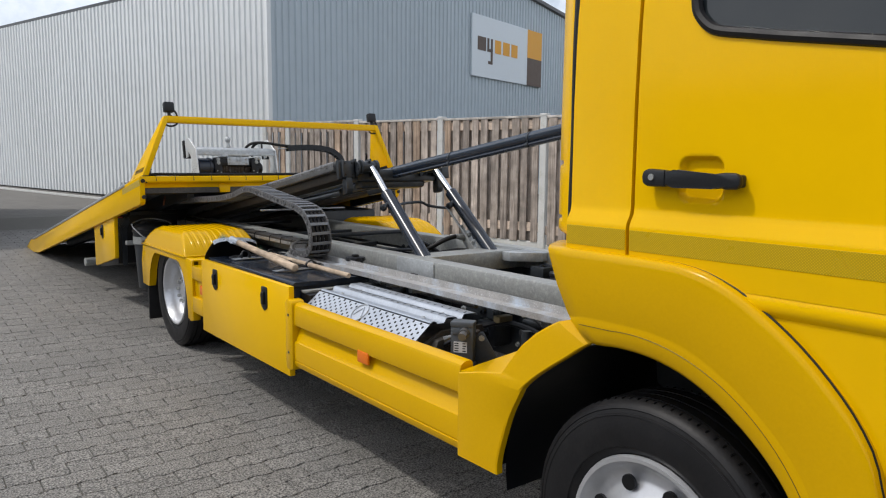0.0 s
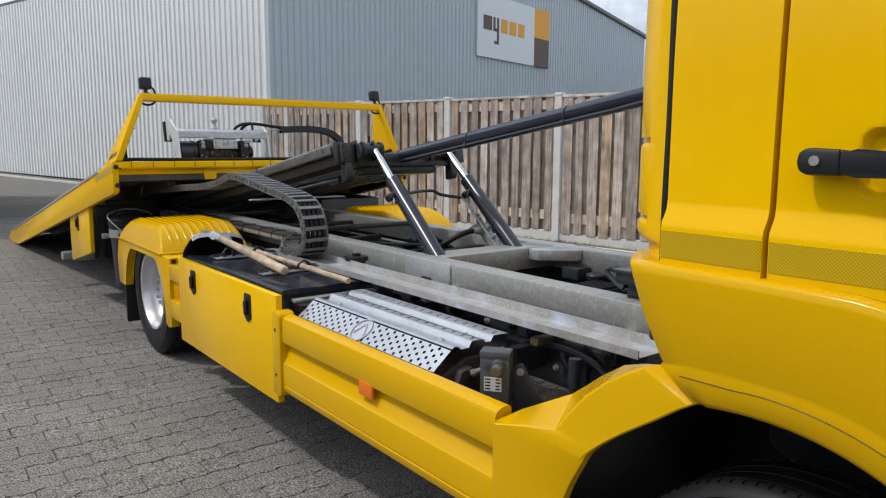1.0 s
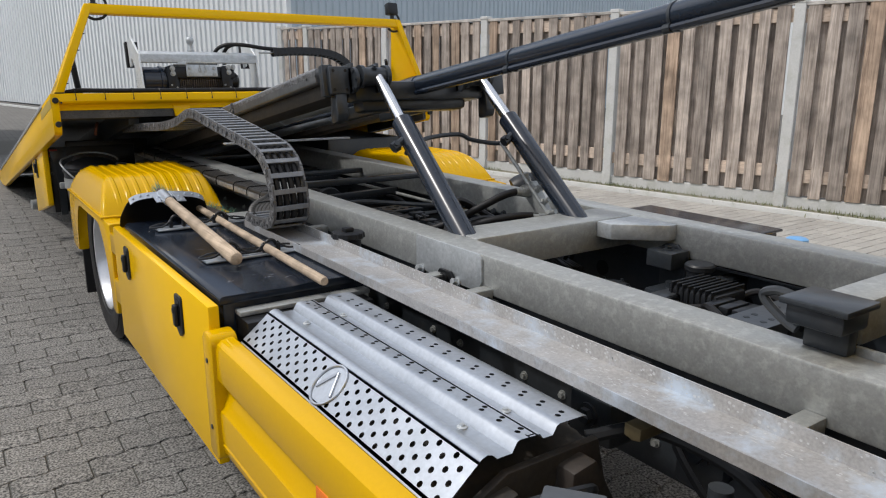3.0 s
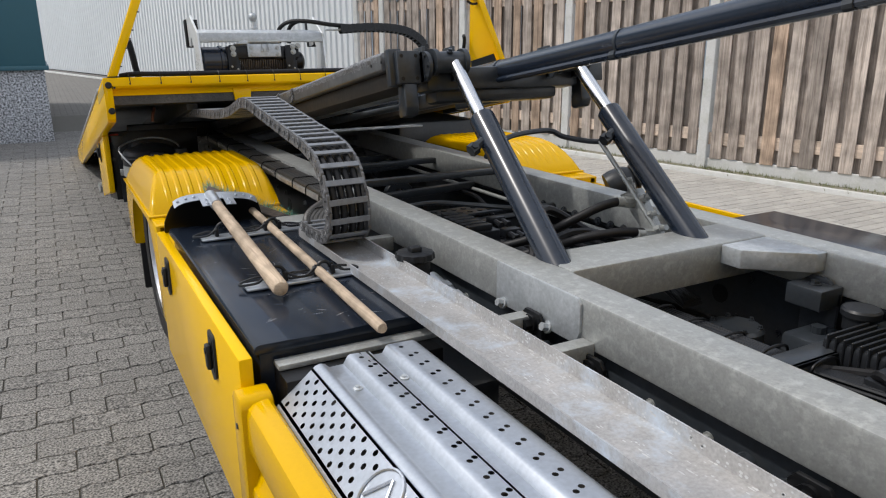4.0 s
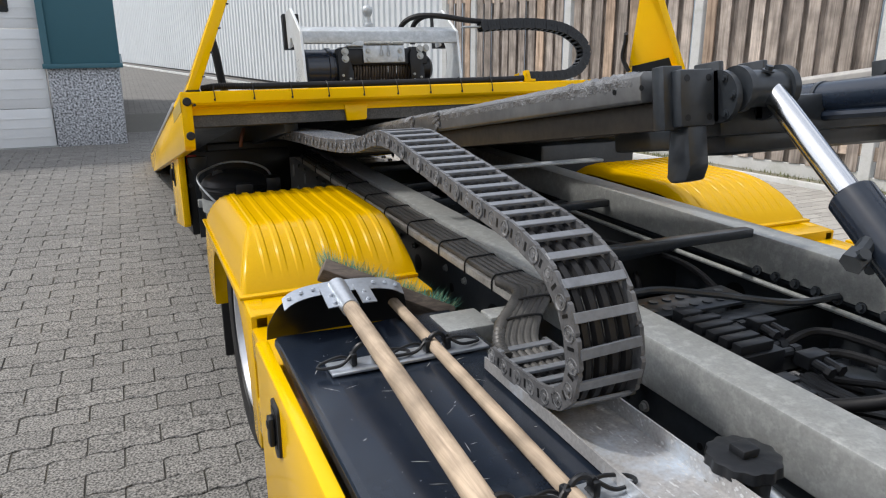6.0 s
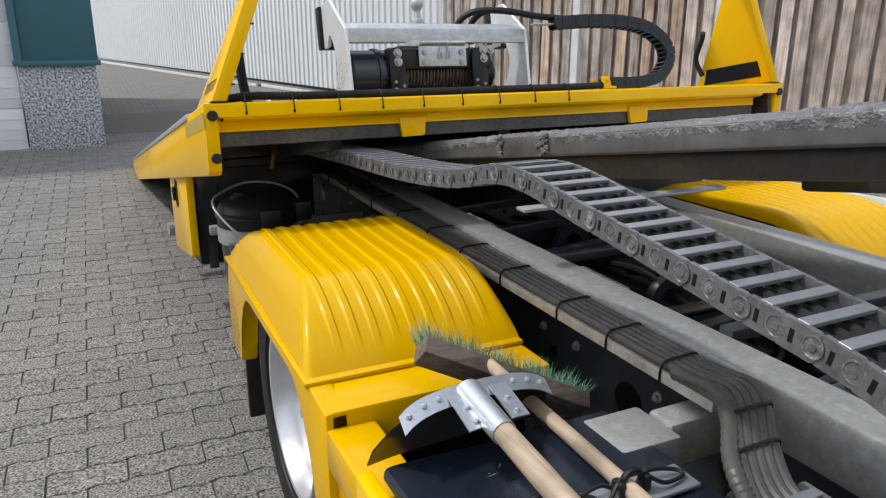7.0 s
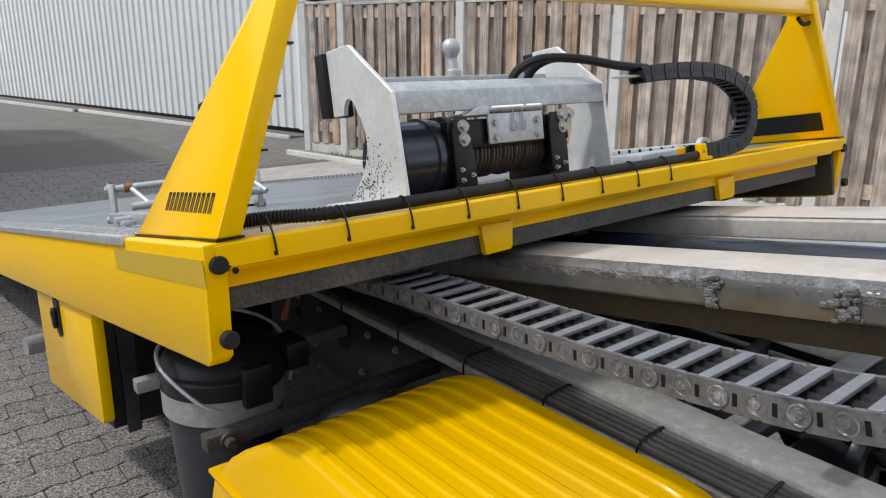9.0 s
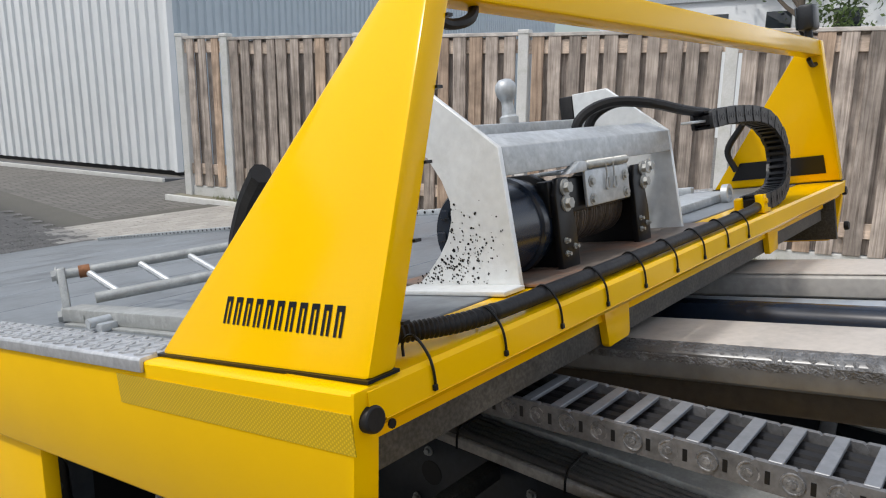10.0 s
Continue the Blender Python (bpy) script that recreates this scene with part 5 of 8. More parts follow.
for x0, x1 in ((2.275, 2.468), (2.985, 3.195)):
    box(bm, (x0, -1.3, -0.1875), (x1, 0.6, -0.184), 0.001)
spart("dusty_top", bm, DUSTY, slide, "sand-coloured dusty upper face")
bm = bmesh.new()
_rng = random.Random(31)
_h = [_rng.random() for _ in range(330 * 5)]


def bead(i, j):
    """An uneven ribbon of grease that laps over the beam's upper edge."""
    k = int(i) * 5 + int(j)
    amount = 0.35 + 0.65 * max(0.0, math.sin(i * 0.043 + 1.2 * math.sin(i * 0.017)))
    lump = amount * (0.0008 + 0.0055 * _h[k] ** 1.6) if 0 < j < 4 else 0.0003
    x, w = ((2.2518, -0.212), (2.2518, -0.201), (2.2580, -0.1915), (2.272, -0.1845), (2.289, -0.1838))[int(j)]
    out = ((-1.0, 0.0), (-0.9, 0.3), (-0.7, 0.7), (-0.2, 1.0), (0.0, 1.0))[int(j)]
    return (x + lump * out[0] + 0.004 * _h[k] * (j > 3), -1.74 + 2.15 * i / 330 + 0.004 * _h[(k * 7) % 1650], w + lump * out[1] - (0.012 * _h[(k * 3) % 1650] * amount if j < 1 else 0.0))


grid_surface(bm, bead, list(range(330)), list(range(5)))
bmesh.ops.recalc_face_normals(bm, faces=bm.faces)
spart("grease_bead", bm, OLD_GREASE, slide, "thick grey grease along the edge")
bm = bmesh.new()
prism(bm, [(-0.69, -0.249), (-0.70, -0.235), (-0.685, -0.22), (-0.695, -0.20), (-0.69, -0.192), (-0.48, -0.192), (-0.49, -0.21), (-0.475, -0.235), (-0.485, -0.249)], "x", 2.249, 2.2522, 0.001)
spart("wear_plate", bm, GREASE, slide, "worn side plate")
_rng = random.Random(9)
for v in (-0.47, -0.70):
    bm = bmesh.new()
    for k in range(26):
        c = Vector((2.249 - _rng.uniform(0, 0.004), v + _rng.gauss(0, 0.012), -0.19 - 0.058 * k / 26))
        r = _rng.uniform(0.004, 0.010)
        box(bm, c - Vector((r * 0.5, r, r * 0.8)), c + Vector((r * 0.5, r, r * 0.8)), r * 0.4, seg=1)
    spart("grease_clump", bm, OLD_GREASE, slide, "clump of old grease")
for x in (2.55, 2.86):
    bm = bmesh.new()
    cyl(bm, (x + 0.025, -1.35, -0.265), (x + 0.025, 3.4, -0.265), 0.036, 28)
    cyl(bm, (x + 0.025, -0.62, -0.265), (x + 0.025, -0.57, -0.265), 0.040, 28)
    spart("inner_tube", bm, TUBE_STEEL, slide, "worn round tube with a bluish sky sheen in its colour")
bm = bmesh.new()
box(bm, (2.252, -1.835, -0.31), (2.30, -1.80, -0.185), 0.003)
box(bm, (2.272, -1.86, -0.305), (2.357, -1.80, -0.195), 0.004)
box(bm, (2.39, -1.84, -0.33), (3.05, -1.74, -0.25), 0.01)
box(bm, (3.05, -1.86, -0.315), (3.16, -1.80, -0.195), 0.004)
box(bm, (2.44, -1.80, -0.37), (2.98, -1.70, -0.30), 0.02)
spart("front_head", bm, DARK, slide, "dark steel head of the slide frame")
for x in (2.368, 2.485, 2.90, 3.02):
    bm = bmesh.new()
    lathe(bm, [(0, 0.0), (0, 0.052), (0.014, 0.052), (0.014, 0.0)], (x, -1.855, -0.250), "x", 24)
    box(bm, (x, -1.86, -0.30), (x + 0.014, -1.79, -0.18), 0.003)
    for a in range(6):
        bolt(bm, (x if x < 2.7 else x + 0.014, -1.855 + 0.040 * math.cos(a * math.pi / 3), -0.250 + 0.040 * math.sin(a * math.pi / 3)), (-1 if x < 2.7 else 1, 0, 0), 0.006, 0.006)
    spart("pivot_eye", bm, DARK, slide)
bm = bmesh.new()
for x in (2.288, 2.342):
    for w in (-0.212, -0.288):
        cyl(bm, (x, -1.8605, w), (x, -1.858, w), 0.007, 10)
for v in (-1.79, -1.70):
    cyl(bm, (2.25, v + 0.02, -0.22), (2.2515, v + 0.02, -0.22), 0.006, 10)
tagged(spart("bolt_holes", bm, BLACK, slide), kind="stuff")
for x in (2.292, 3.05):
    bm = bmesh.new()
    prism(bm, [(-1.855, -0.30), (-1.80, -0.30), (-1.80, -0.385), (-1.785, -0.405), (-1.80, -0.418), (-1.845, -0.412), (-1.858, -0.385)], "x", x, x + 0.05, 0.006)
    spart("hook", bm, DARK, slide, "rounded guide hook")
bm = bmesh.new()
for x in (2.60, 2.85):
    box(bm, (x, -1.6, -0.36), (x + 0.05, -1.2, -0.30), 0.01)
spart("cross_strut", bm, DARK, slide)
# slide ram and its pipe
RAM0, RAM1 = Vector((2.72, 7.0, 0.925)), Vector((2.72, 2.168, 1.660))
_d = (RAM1 - RAM0).normalized()
bm = bmesh.new()
tube(bm, [RAM0, RAM1 - _d * 0.07, RAM1 - _d * 0.065, RAM1 - _d * 0.005, RAM1], [0.0415, 0.0415, 0.044, 0.044, 0.040], 64)
ram = part("slide_ram", bm, ENAMEL, truck, "long dark hydraulic ram over the chassis")
bm = bmesh.new()
_o = Vector((-0.036, 0, -0.034))
tube(bm, [RAM0 + _o, RAM1 - _d * 0.30 + _o, RAM1 - _d * 0.12 + _o * 0.8], 0.011, 8)
part("ram_pipe", bm, ENAMEL, ram)
bm = bmesh.new()
cyl(bm, RAM1 - _d * 0.13 + Vector((-0.04, 0, -0.03)), RAM1 - _d * 0.05 + Vector((-0.045, 0, -0.012)), 0.014, 8)
cyl(bm, RAM1 - _d * 0.04 + Vector((-0.045, 0, -0.012)), RAM1 - _d * 0.01 + Vector((-0.045, 0, -0.006)), 0.019, 6)
part("ram_fitting", bm, GALV_DULL, ram)
for f in (0.46, 0.60, 0.735, 0.88):
    c = RAM0.lerp(RAM1, f)
    bm = bmesh.new()
    tube(bm, [c - _d * 0.005, c + _d * 0.005], 0.0435, 24)
    cyl(bm, c + _o - _d * 0.012, c + _o + _d * 0.012, 0.0145, 10)
    part("clamp", bm, DARK, ram)

# ---- the bed ----
bm = bmesh.new()
box(bm, (1.50, 0.06, -0.05), (3.97, 6.35, -0.022), 0.002)
bed = bpart("bed", bm, DECK, truck, "tilted grey steel slide bed with yellow edges")
for k in range(13):
    bm = bmesh.new()
    box(bm, (1.57, 0.14 + 0.47 * k, -0.023), (3.90, 0.14 + 0.47 * k + 0.464, -0.014), 0.002, seg=1)
    bpart("deck_plate", bm, DECK, bed)
for x0, x1 in ((1.480, 1.522), (3.948, 3.990)):
    bm = bmesh.new()
    prism(bm, [(-0.012, -0.018), (5.9, -0.016), (6.52, -0.11), (6.52, -0.12), (5.3, -0.24), (0.055, -0.24), (0.03, -0.225)], "x", x0, x1, 0.005)
    bpart("side_board", bm, YELLOW, bed, "yellow bed side board")
bm = bmesh.new()
prism(bm, [(-0.012, -0.060), (-0.012, -0.024), (-0.006, -0.018), (0.135, -0.016), (0.135, -0.024), (0.004, -0.027), (-0.004, -0.032), (-0.004, -0.060)], "x", 1.500, 3.970, 0.0)
bpart("front_flange", bm, YELLOW, bed, "yellow front flange")
bm = bmesh.new()
prism(bm, [(-0.010, -0.058), (-0.004, -0.064), (0.043, -0.068), (0.052, -0.076), (0.052, -0.105), (0.044, -0.105), (0.044, -0.082), (0.040, -0.076), (-0.004, -0.070), (-0.012, -0.062)], "x", 1.524, 3.86, 0.0)
bpart("front_web", bm, YELLOW, bed)
bm = bmesh.new()
prism(bm, [(0.053, -0.07), (0.060, -0.07), (0.060, -0.142), (0.14, -0.142), (0.14, -0.15), (0.053, -0.15)], "x", 1.524, 3.86, 0.0)
bpart("front_angle", bm, GRIMY, bed, "dirty galvanised angle under the front")
for x in (2.145, 3.155):
    bm = bmesh.new()
    prism(bm, [(x - 0.008, -0.085), (x + 0.098, -0.085), (x + 0.092, -0.10), (x + 0.09, -0.145), (x + 0.082, -0.153), (x + 0.05, -0.150), (x + 0.006, -0.155), (x, -0.148), (x - 0.002, -0.10)], "y", 0.036, 0.0515, 0.002)
    bpart("front_tab", bm, YELLOW, bed, "chipped yellow tab")
bm = bmesh.new()
for x in (1.9, 2.6, 3.4):
    box(bm, (x, 0.16, -0.185), (x + 0.06, 5.6, -0.05), 0.004)
tagged(bpart("under_frame", bm, DARK, bed), kind="stuff")
bm = bmesh.new()
box(bm, (3.925, 0.02, -0.232), (3.946, 0.9, -0.034), 0.003)
bpart("inner_side_plate", bm, GRIMY, bed, "dirty dark inner side plate")
for x in (1.504, 3.966):
    for w in (-0.056, -0.187):
        bm = bmesh.new()
        lathe(bm, [(0.004, 0.0), (0.004, 0.0135), (0.0025, 0.0155), (-0.001, 0.0165), (-0.012, 0.0165), (-0.012, 0.0)], (x, -0.012, w), "y", 22, -1)
        bpart("rubber_buffer", bm, RUBBER, bed, "round black rubber buffer", 20)
bm = bmesh.new()
cyl(bm, (1.53, -0.0135, -0.07), (1.53, -0.011, -0.07), 0.006, 10)
bpart("hole", bm, BLACK, bed)
# tread-plate edge strips
for sg, xa in ((1, 1.473), (-1, 3.997)):
    bm = bmesh.new()
    prism(bm, [(xa, -0.034), (xa, -0.016), (xa + sg * 0.004, -0.012), (xa + sg * 0.10, -0.012), (xa + sg * 0.10, -0.018), (xa + sg * 0.006, -0.018), (xa + sg * 0.006, -0.034)], "y", 0.456, 5.6, 0.001)
    for k in range(200):
        v = 0.466 + 0.0254 * k
        for j in range(3):
            c = Vector((xa + sg * (0.020 + 0.030 * j), v + 0.012 * (j % 2), -0.012))
            box(bm, (-0.014, -0.0038, 0), (0.014, 0.0038, 0.003), 0.0, Matrix.Translation(c) @ Matrix.Rotation(0.8 * (1 if (k + j) % 2 else -1), 4, "Z"))
    bpart("tread_strip", bm, TREAD, bed, "worn aluminium tread-plate edge strip")
# perforated lashing rail on the far side
bm = bmesh.new()
box(bm, (3.80, 0.5, -0.014), (3.83, 5.8, 0.014), 0.003)
lash = bpart("lashing_rail", bm, GALV, bed, "perforated galvanised lashing rail")
bm = bmesh.new()
for k in range(90):
    cyl(bm, (3.7995, 0.56 + 0.057 * k, 0.002), (3.7985, 0.56 + 0.057 * k, 0.002), 0.008, 8)
tagged(bpart("punched_holes", bm, BLACK, lash), kind="stuff")
bm = bmesh.new()
box(bm, (3.05, 0.24, -0.014), (3.5, 0.40, 0.014), 0.006)
bpart("lashing_plate", bm, GALV, bed)
bm = bmesh.new()
lathe(bm, [(-0.01, 0.02), (-0.01, 0.033), (0.01, 0.033), (0.01, 0.02), (-0.01, 0.02)], (3.38, 0.22, 0.012), "y", 18)
bpart("lashing_ring", bm, GALV, bed)
# reflective strip on the near side board
bm = bmesh.new()
box(bm, (1.4785, -0.002, -0.092), (1.4800, 0.55, -0.044), 0.0)
bpart("reflective_strip", bm, REFLECT, bed, "honeycomb reflective yellow strip")
# hoop
for sg, xb, xt in ((1, 1.506, 1.716), (-1, 3.964, 3.790)):
    bm = bmesh.new()
    hexa(bm, [(xb, -0.008, -0.014), (xb + sg * 0.047, -0.008, -0.014), (xb + sg * 0.047, 0.452, -0.014), (xb, 0.452, -0.014)],
         [(xt, -0.010, 0.483), (xt + sg * 0.047, -0.010, 0.483), (xt + sg * 0.047, 0.050, 0.483), (xt, 0.050, 0.483)], 0.007)
    leg = bpart("hoop_leg", bm, YELLOW, bed, "tapered yellow hoop leg")
    bm = bmesh.new()
    box(bm, (xb - sg * 0.002, -0.0105, -0.0165), (xb + sg * 0.050, 0.456, -0.0125), 0.0)
    bpart("base_seal", bm, BLACK, leg)
    if sg < 0:
        bm = bmesh.new()
        hexa(bm, [(3.902, 0.035, 0.018), (3.93, 0.035, 0.018), (3.93, 0.375, 0.018), (3.902, 0.375, 0.018)], [(3.878, 0.035, 0.086), (3.91, 0.035, 0.086), (3.91, 0.33, 0.086), (3.878, 0.33, 0.086)])
        bpart("slot", bm, BLACK, leg, "black slot at the foot")
        bm = bmesh.new()
        hose(bm, [(3.86, 0.34, 0.06), (3.84, 0.36, 0.14), (3.82, 0.30, 0.22), (3.80, 0.27, 0.25)], 0.012, 8, 5)
        bpart("grab_handle", bm, RUBBER, leg)
bm = bmesh.new()
box(bm, (1.735, -0.006, 0.430), (3.77, 0.046, 0.485), 0.006)
bpart("hoop_bar", bm, YELLOW, bed, "yellow hoop cross bar")
# cut-out maker's lettering on the near leg, drawn as plain bars
def leg_x(w):
    return 1.506 + 0.210 * (w + 0.014) / 0.497 - 0.0012


for k in range(11):
    bm = bmesh.new()
    v1, lo = 0.297 - 0.02355 * k, 0.036 - 0.0007 * k
    for a, b in ((0.0, 0.0052), (0.0098, 0.0150)):
        bm.faces.new([bm.verts.new((leg_x(w), v, w)) for v, w in ((v1 - a, lo), (v1 - b, lo), (v1 - b, lo + 0.0355), (v1 - a, lo + 0.0355))])
    bm.faces.new([bm.verts.new((leg_x(w) + 0.0001, v, w)) for v, w in ((v1 - 0.005, lo + 0.0285), (v1 - 0.010, lo + 0.0285), (v1 - 0.010, lo + 0.0355), (v1 - 0.005, lo + 0.0355))])
    bpart("cut_mark", bm, BLACK, bed)
# cable ties on the hoop leg's inner edge
bm = bmesh.new()
for k in range(5):
    w = 0.035 + 0.092 * k
    x = 1.553 + 0.210 * (w + 0.014) / 0.497
    box(bm, (x - 0.003, -0.012, w), (x + 0.008, 0.002, w + 0.004), 0.0)
tagged(bpart("cable_ties", bm, BLACK, bed), kind="stuff")
# work lamps on the hoop
for x in (1.770, 3.745):
    bm = bmesh.new()
    box(bm, (x - 0.042, -0.005, 0.518), (x + 0.042, 0.052, 0.604), 0.014)
    lamp = bpart("work_lamp", bm, PLASTIC, bed, "small black work lamp")
    bm = bmesh.new()
    cyl(bm, (x, 0.025, 0.484), (x, 0.025, 0.520), 0.014, 12)
    box(bm, (x - 0.02, 0.005, 0.4845), (x + 0.02, 0.045, 0.492), 0.003)
    bpart("lamp_bracket", bm, PLASTIC, lamp)
    bm = bmesh.new()
    hose(bm, [(x + 0.02, 0.052, 0.56), (x + 0.066, 0.062, 0.53), (x + 0.070, 0.035, 0.462), (x + 0.045, 0.015, 0.415), (x - 0.005, 0.020, 0.402), (x - 0.045, 0.020, 0.420)], 0.008, 8, 6)
    bpart("lamp_cable", bm, RUBBER, lamp)
    bm = bmesh.new()
    box(bm, (x - 0.036, 0.0515, 0.524), (x + 0.036, 0.054, 0.598), 0.004)
    bpart("lamp_lens", bm, GLASS, lamp)
# black corrugated hose along the front edge
bm = bmesh.new()
_pts = curve_pts([(1.575, 0.10, 0.004), (1.64, 0.05, 0.006), (1.74, 0.020, 0.0), (1.95, 0.015, -0.002), (2.4, 0.014, -0.002), (2.9, 0.014, -0.002), (3.04, 0.018, 0.004)], 26)
tube(bm, _pts, [0.0118 + (0.0024 if (i % 2) else 0) if i < 60 else 0.0130 for i in range(len(_pts))], 12)
bpart("corrugated_hose", bm, RUBBER, bed, "black corrugated cable hose")
for k in range(9):
    bm = bmesh.new()
    x = 1.607 + 0.152 * k
    hose(bm, [(x, 0.032, -0.016), (x, 0.030, 0.002), (x, 0.015, 0.0125), (x, 0.0, 0.004), (x, -0.0135, -0.018), (x + 0.002, -0.0145, -0.045), (x + 0.003, -0.010, -0.058)], 0.0020, 6, 4)
    box(bm, (x - 0.003, -0.0175, -0.056), (x + 0.004, -0.0125, -0.048), 0.001, seg=1)
    bpart("cable_tie", bm, BLACK, bed)
bm = bmesh.new()
prism(bm, [(3.004, -0.016), (3.004, 0.034), (3.028, 0.034), (3.032, -0.006), (3.06, -0.006), (3.06, -0.016)], "y", -0.004, 0.02, 0.002)
prism(bm, [(2.985, -0.016), (2.985, 0.024), (3.004, 0.030), (3.004, -0.016)], "y", 0.05, 0.07, 0.002)
bolt(bm, (3.016, -0.004, 0.016), (0, -1, 0), 0.007, 0.006)
bpart("chain_bracket", bm, YELLOW, bed)
energy_chain("winch_chain", [BED @ Vector(p) for p in ((2.83, 0.08, 0.248), (2.98, 0.07, 0.256), (3.14, 0.06, 0.252), (3.27, 0.055, 0.226), (3.358, 0.05, 0.160), (3.364, 0.05, 0.088), (3.30, 0.045, 0.027), (3.18, 0.04, 0.008), (3.03, 0.04, 0.008))],
             BED.to_3x3() @ Vector((0, 1, 0)), 0.05, 0.030, 0.044, truck, "black plastic cable chain to the winch", PLASTIC, PLASTIC, False)
for j in range(2):
    bm = bmesh.new()
    hose(bm, [(2.50 + 0.06 * j, 0.26, 0.20), (2.505 + 0.06 * j, 0.25, 0.28), (2.56 + 0.04 * j, 0.20, 0.315), (2.66, 0.14, 0.305), (2.77, 0.10, 0.280), (2.88, 0.082, 0.268)], 0.0125, 8, 6)
    bpart("winch_hose", bm, RUBBER, bed)
bm = bmesh.new()
box(bm, (2.74, 0.07, 0.243), (2.84, 0.10, 0.249), 0.001)
bpart("chain_tongue", bm, GALV, bed)

# winch cradle and winch
cradle_profile = [(0.115, -0.012), (0.128, 0.235), (0.285, 0.365), (0.385, 0.365), (0.385, 0.205), (0.335, 0.205)]
cradle_profile += [(0.318 + 0.028 * math.cos(a) - 0.01, 0.205 + 0.04 * math.sin(a)) for a in (0.5, 1.1, 1.7, 2.3, 2.8)]
cradle_profile += [(0.262, 0.19), (0.248, 0.15), (0.25, 0.115), (0.265, 0.08), (0.29, 0.05), (0.33, 0.012), (0.365, -0.012)]
bm = bmesh.new()
prism(bm, cradle_profile, "x", 1.998, 2.010, 0.0015, seg=1)
cradle = bpart("winch_cradle", bm, CRADLE, bed, "galvanised winch cradle", 25)
bm = bmesh.new()
prism(bm, cradle_profile, "x", 2.728, 2.740, 0.0015, seg=1)
bpart("side_plate", bm, CRADLE, cradle, "scratched galvanised side plate", 25)
bm = bmesh.new()
prism(bm, [(0.125, 0.185), (0.128, 0.235), (0.175, 0.262), (0.19, 0.25), (0.15, 0.228), (0.148, 0.185)], "x", 2.010, 2.728, 0.002)
bpart("front_bar", bm, GALV, cradle)
bm = bmesh.new()
box(bm, (2.010, 0.335, 0.255), (2.728, 0.385, 0.295), 0.005)
bpart("rear_bar", bm, GALV, cradle)
for x in (1.985, 2.725):
    bm = bmesh.new()
    box(bm, (x, 0.386, 0.205), (x + 0.075, 0.425, 0.362), 0.004)
    bolt(bm, (x + 0.035, 0.386, 0.30), (0, -1, 0), 0.008, 0.008)
    bpart("rubber_pad", bm, RUBBER, cradle, "black rubber pad")
bm = bmesh.new()
lathe(bm, [(0, 0.0), (0, 0.022), (0.015, 0.022), (0.02, 0.016), (0.045, 0.0135), (0.052, 0.014), (0.058, 0.018), (0.068, 0.0235), (0.080, 0.025), (0.092, 0.0225), (0.101, 0.014), (0.104, 0.0)], (2.382, 0.36, 0.295), "z", 24)
bpart("tow_ball", bm, GALV, cradle, "galvanised tow ball")
bm = bmesh.new()
box(bm, (1.935, 0.105, -0.0135), (1.997, 0.365, -0.005), 0.002)
bpart("foot_plate", bm, CRADLE, cradle, "pale foot plate")
_rng = random.Random(17)
bm = bmesh.new()
for k in range(260):
    w = abs(_rng.gauss(0, 0.055)) - 0.004
    v = 0.13 + (0.13 + 0.10 * max(0.0, 0.06 - w) / 0.06) * math.sqrt(_rng.random())
    r = _rng.uniform(0.0006, 0.0026) * (1.5 if k % 9 == 0 else 1.0)
    if w < 0.15:
        bm.faces.new([bm.verts.new((1.9972, v + r * math.cos(a) * _rng.uniform(0.7, 1.4), w + r * math.sin(a))) for a in (0, 1.3, 2.5, 3.8, 5.0)][::-1])
tagged(bpart("dirt_specks", bm, BLACK, cradle, "black dirt specks"), kind="stuff")
bm = bmesh.new()
box(bm, (2.015, 0.075, -0.0135), (2.80, 0.44, -0.008), 0.001)
bpart("base_plate", bm, mat("rust_stained_steel", (0.15, 0.125, 0.105), 0.55, 0.3, var=0.3, scale=6, fine=40, bump=0.05, stain=(0.30, 0.125, 0.055), stain_amount=0.7), cradle, "rust-stained base plate")
CW = (0.225, 0.083)
bm = bmesh.new()
lathe(bm, [(0, 0.0), (0, 0.084), (0.008, 0.090), (0.10, 0.090), (0.103, 0.096), (0.12, 0.096), (0.123, 0.090), (0.15, 0.090), (0.15, 0.0)], (2.018, *CW), "x", 40)
for k in range(10):
    a = 2 * math.pi * k / 10
    box(bm, (2.012, CW[0] + 0.07 * math.cos(a) - 0.01, CW[1] + 0.07 * math.sin(a) - 0.01), (2.018, CW[0] + 0.07 * math.cos(a) + 0.01, CW[1] + 0.07 * math.sin(a) + 0.01), 0.003, seg=1)
winch = bpart("winch", bm, ENAMEL, bed, "black electric winch")
bm = bmesh.new()
lathe(bm, [(0, 0.0), (0, 0.042), (0.003, 0.045), (0.008, 0.045), (0.008, 0.0)], (2.0115, *CW), "x", 28)
bpart("end_cap", bm, GALV, winch, "silver motor end cap", 30)
bm = bmesh.new()
for k in range(8):
    a = 2 * math.pi * k / 8 + 0.2
    bolt(bm, (2.121, CW[0] + 0.0865 * math.cos(a) * 0.93, CW[1] + 0.0865 * math.sin(a) * 0.93), (-1, 0, 0), 0.005, 0.006)
for x in (2.188, 2.52):
    for dx, w in ((-0.018, 0.02), (0.014, 0.03), (-0.018, 0.045)):
        bolt(bm, (x + dx, 0.118, w), (0, -1, 0.0), 0.008 if w > 0.1 else 0.004, 0.010)
tagged(bpart("bolts", bm, GALV_DULL, winch), kind="stuff")
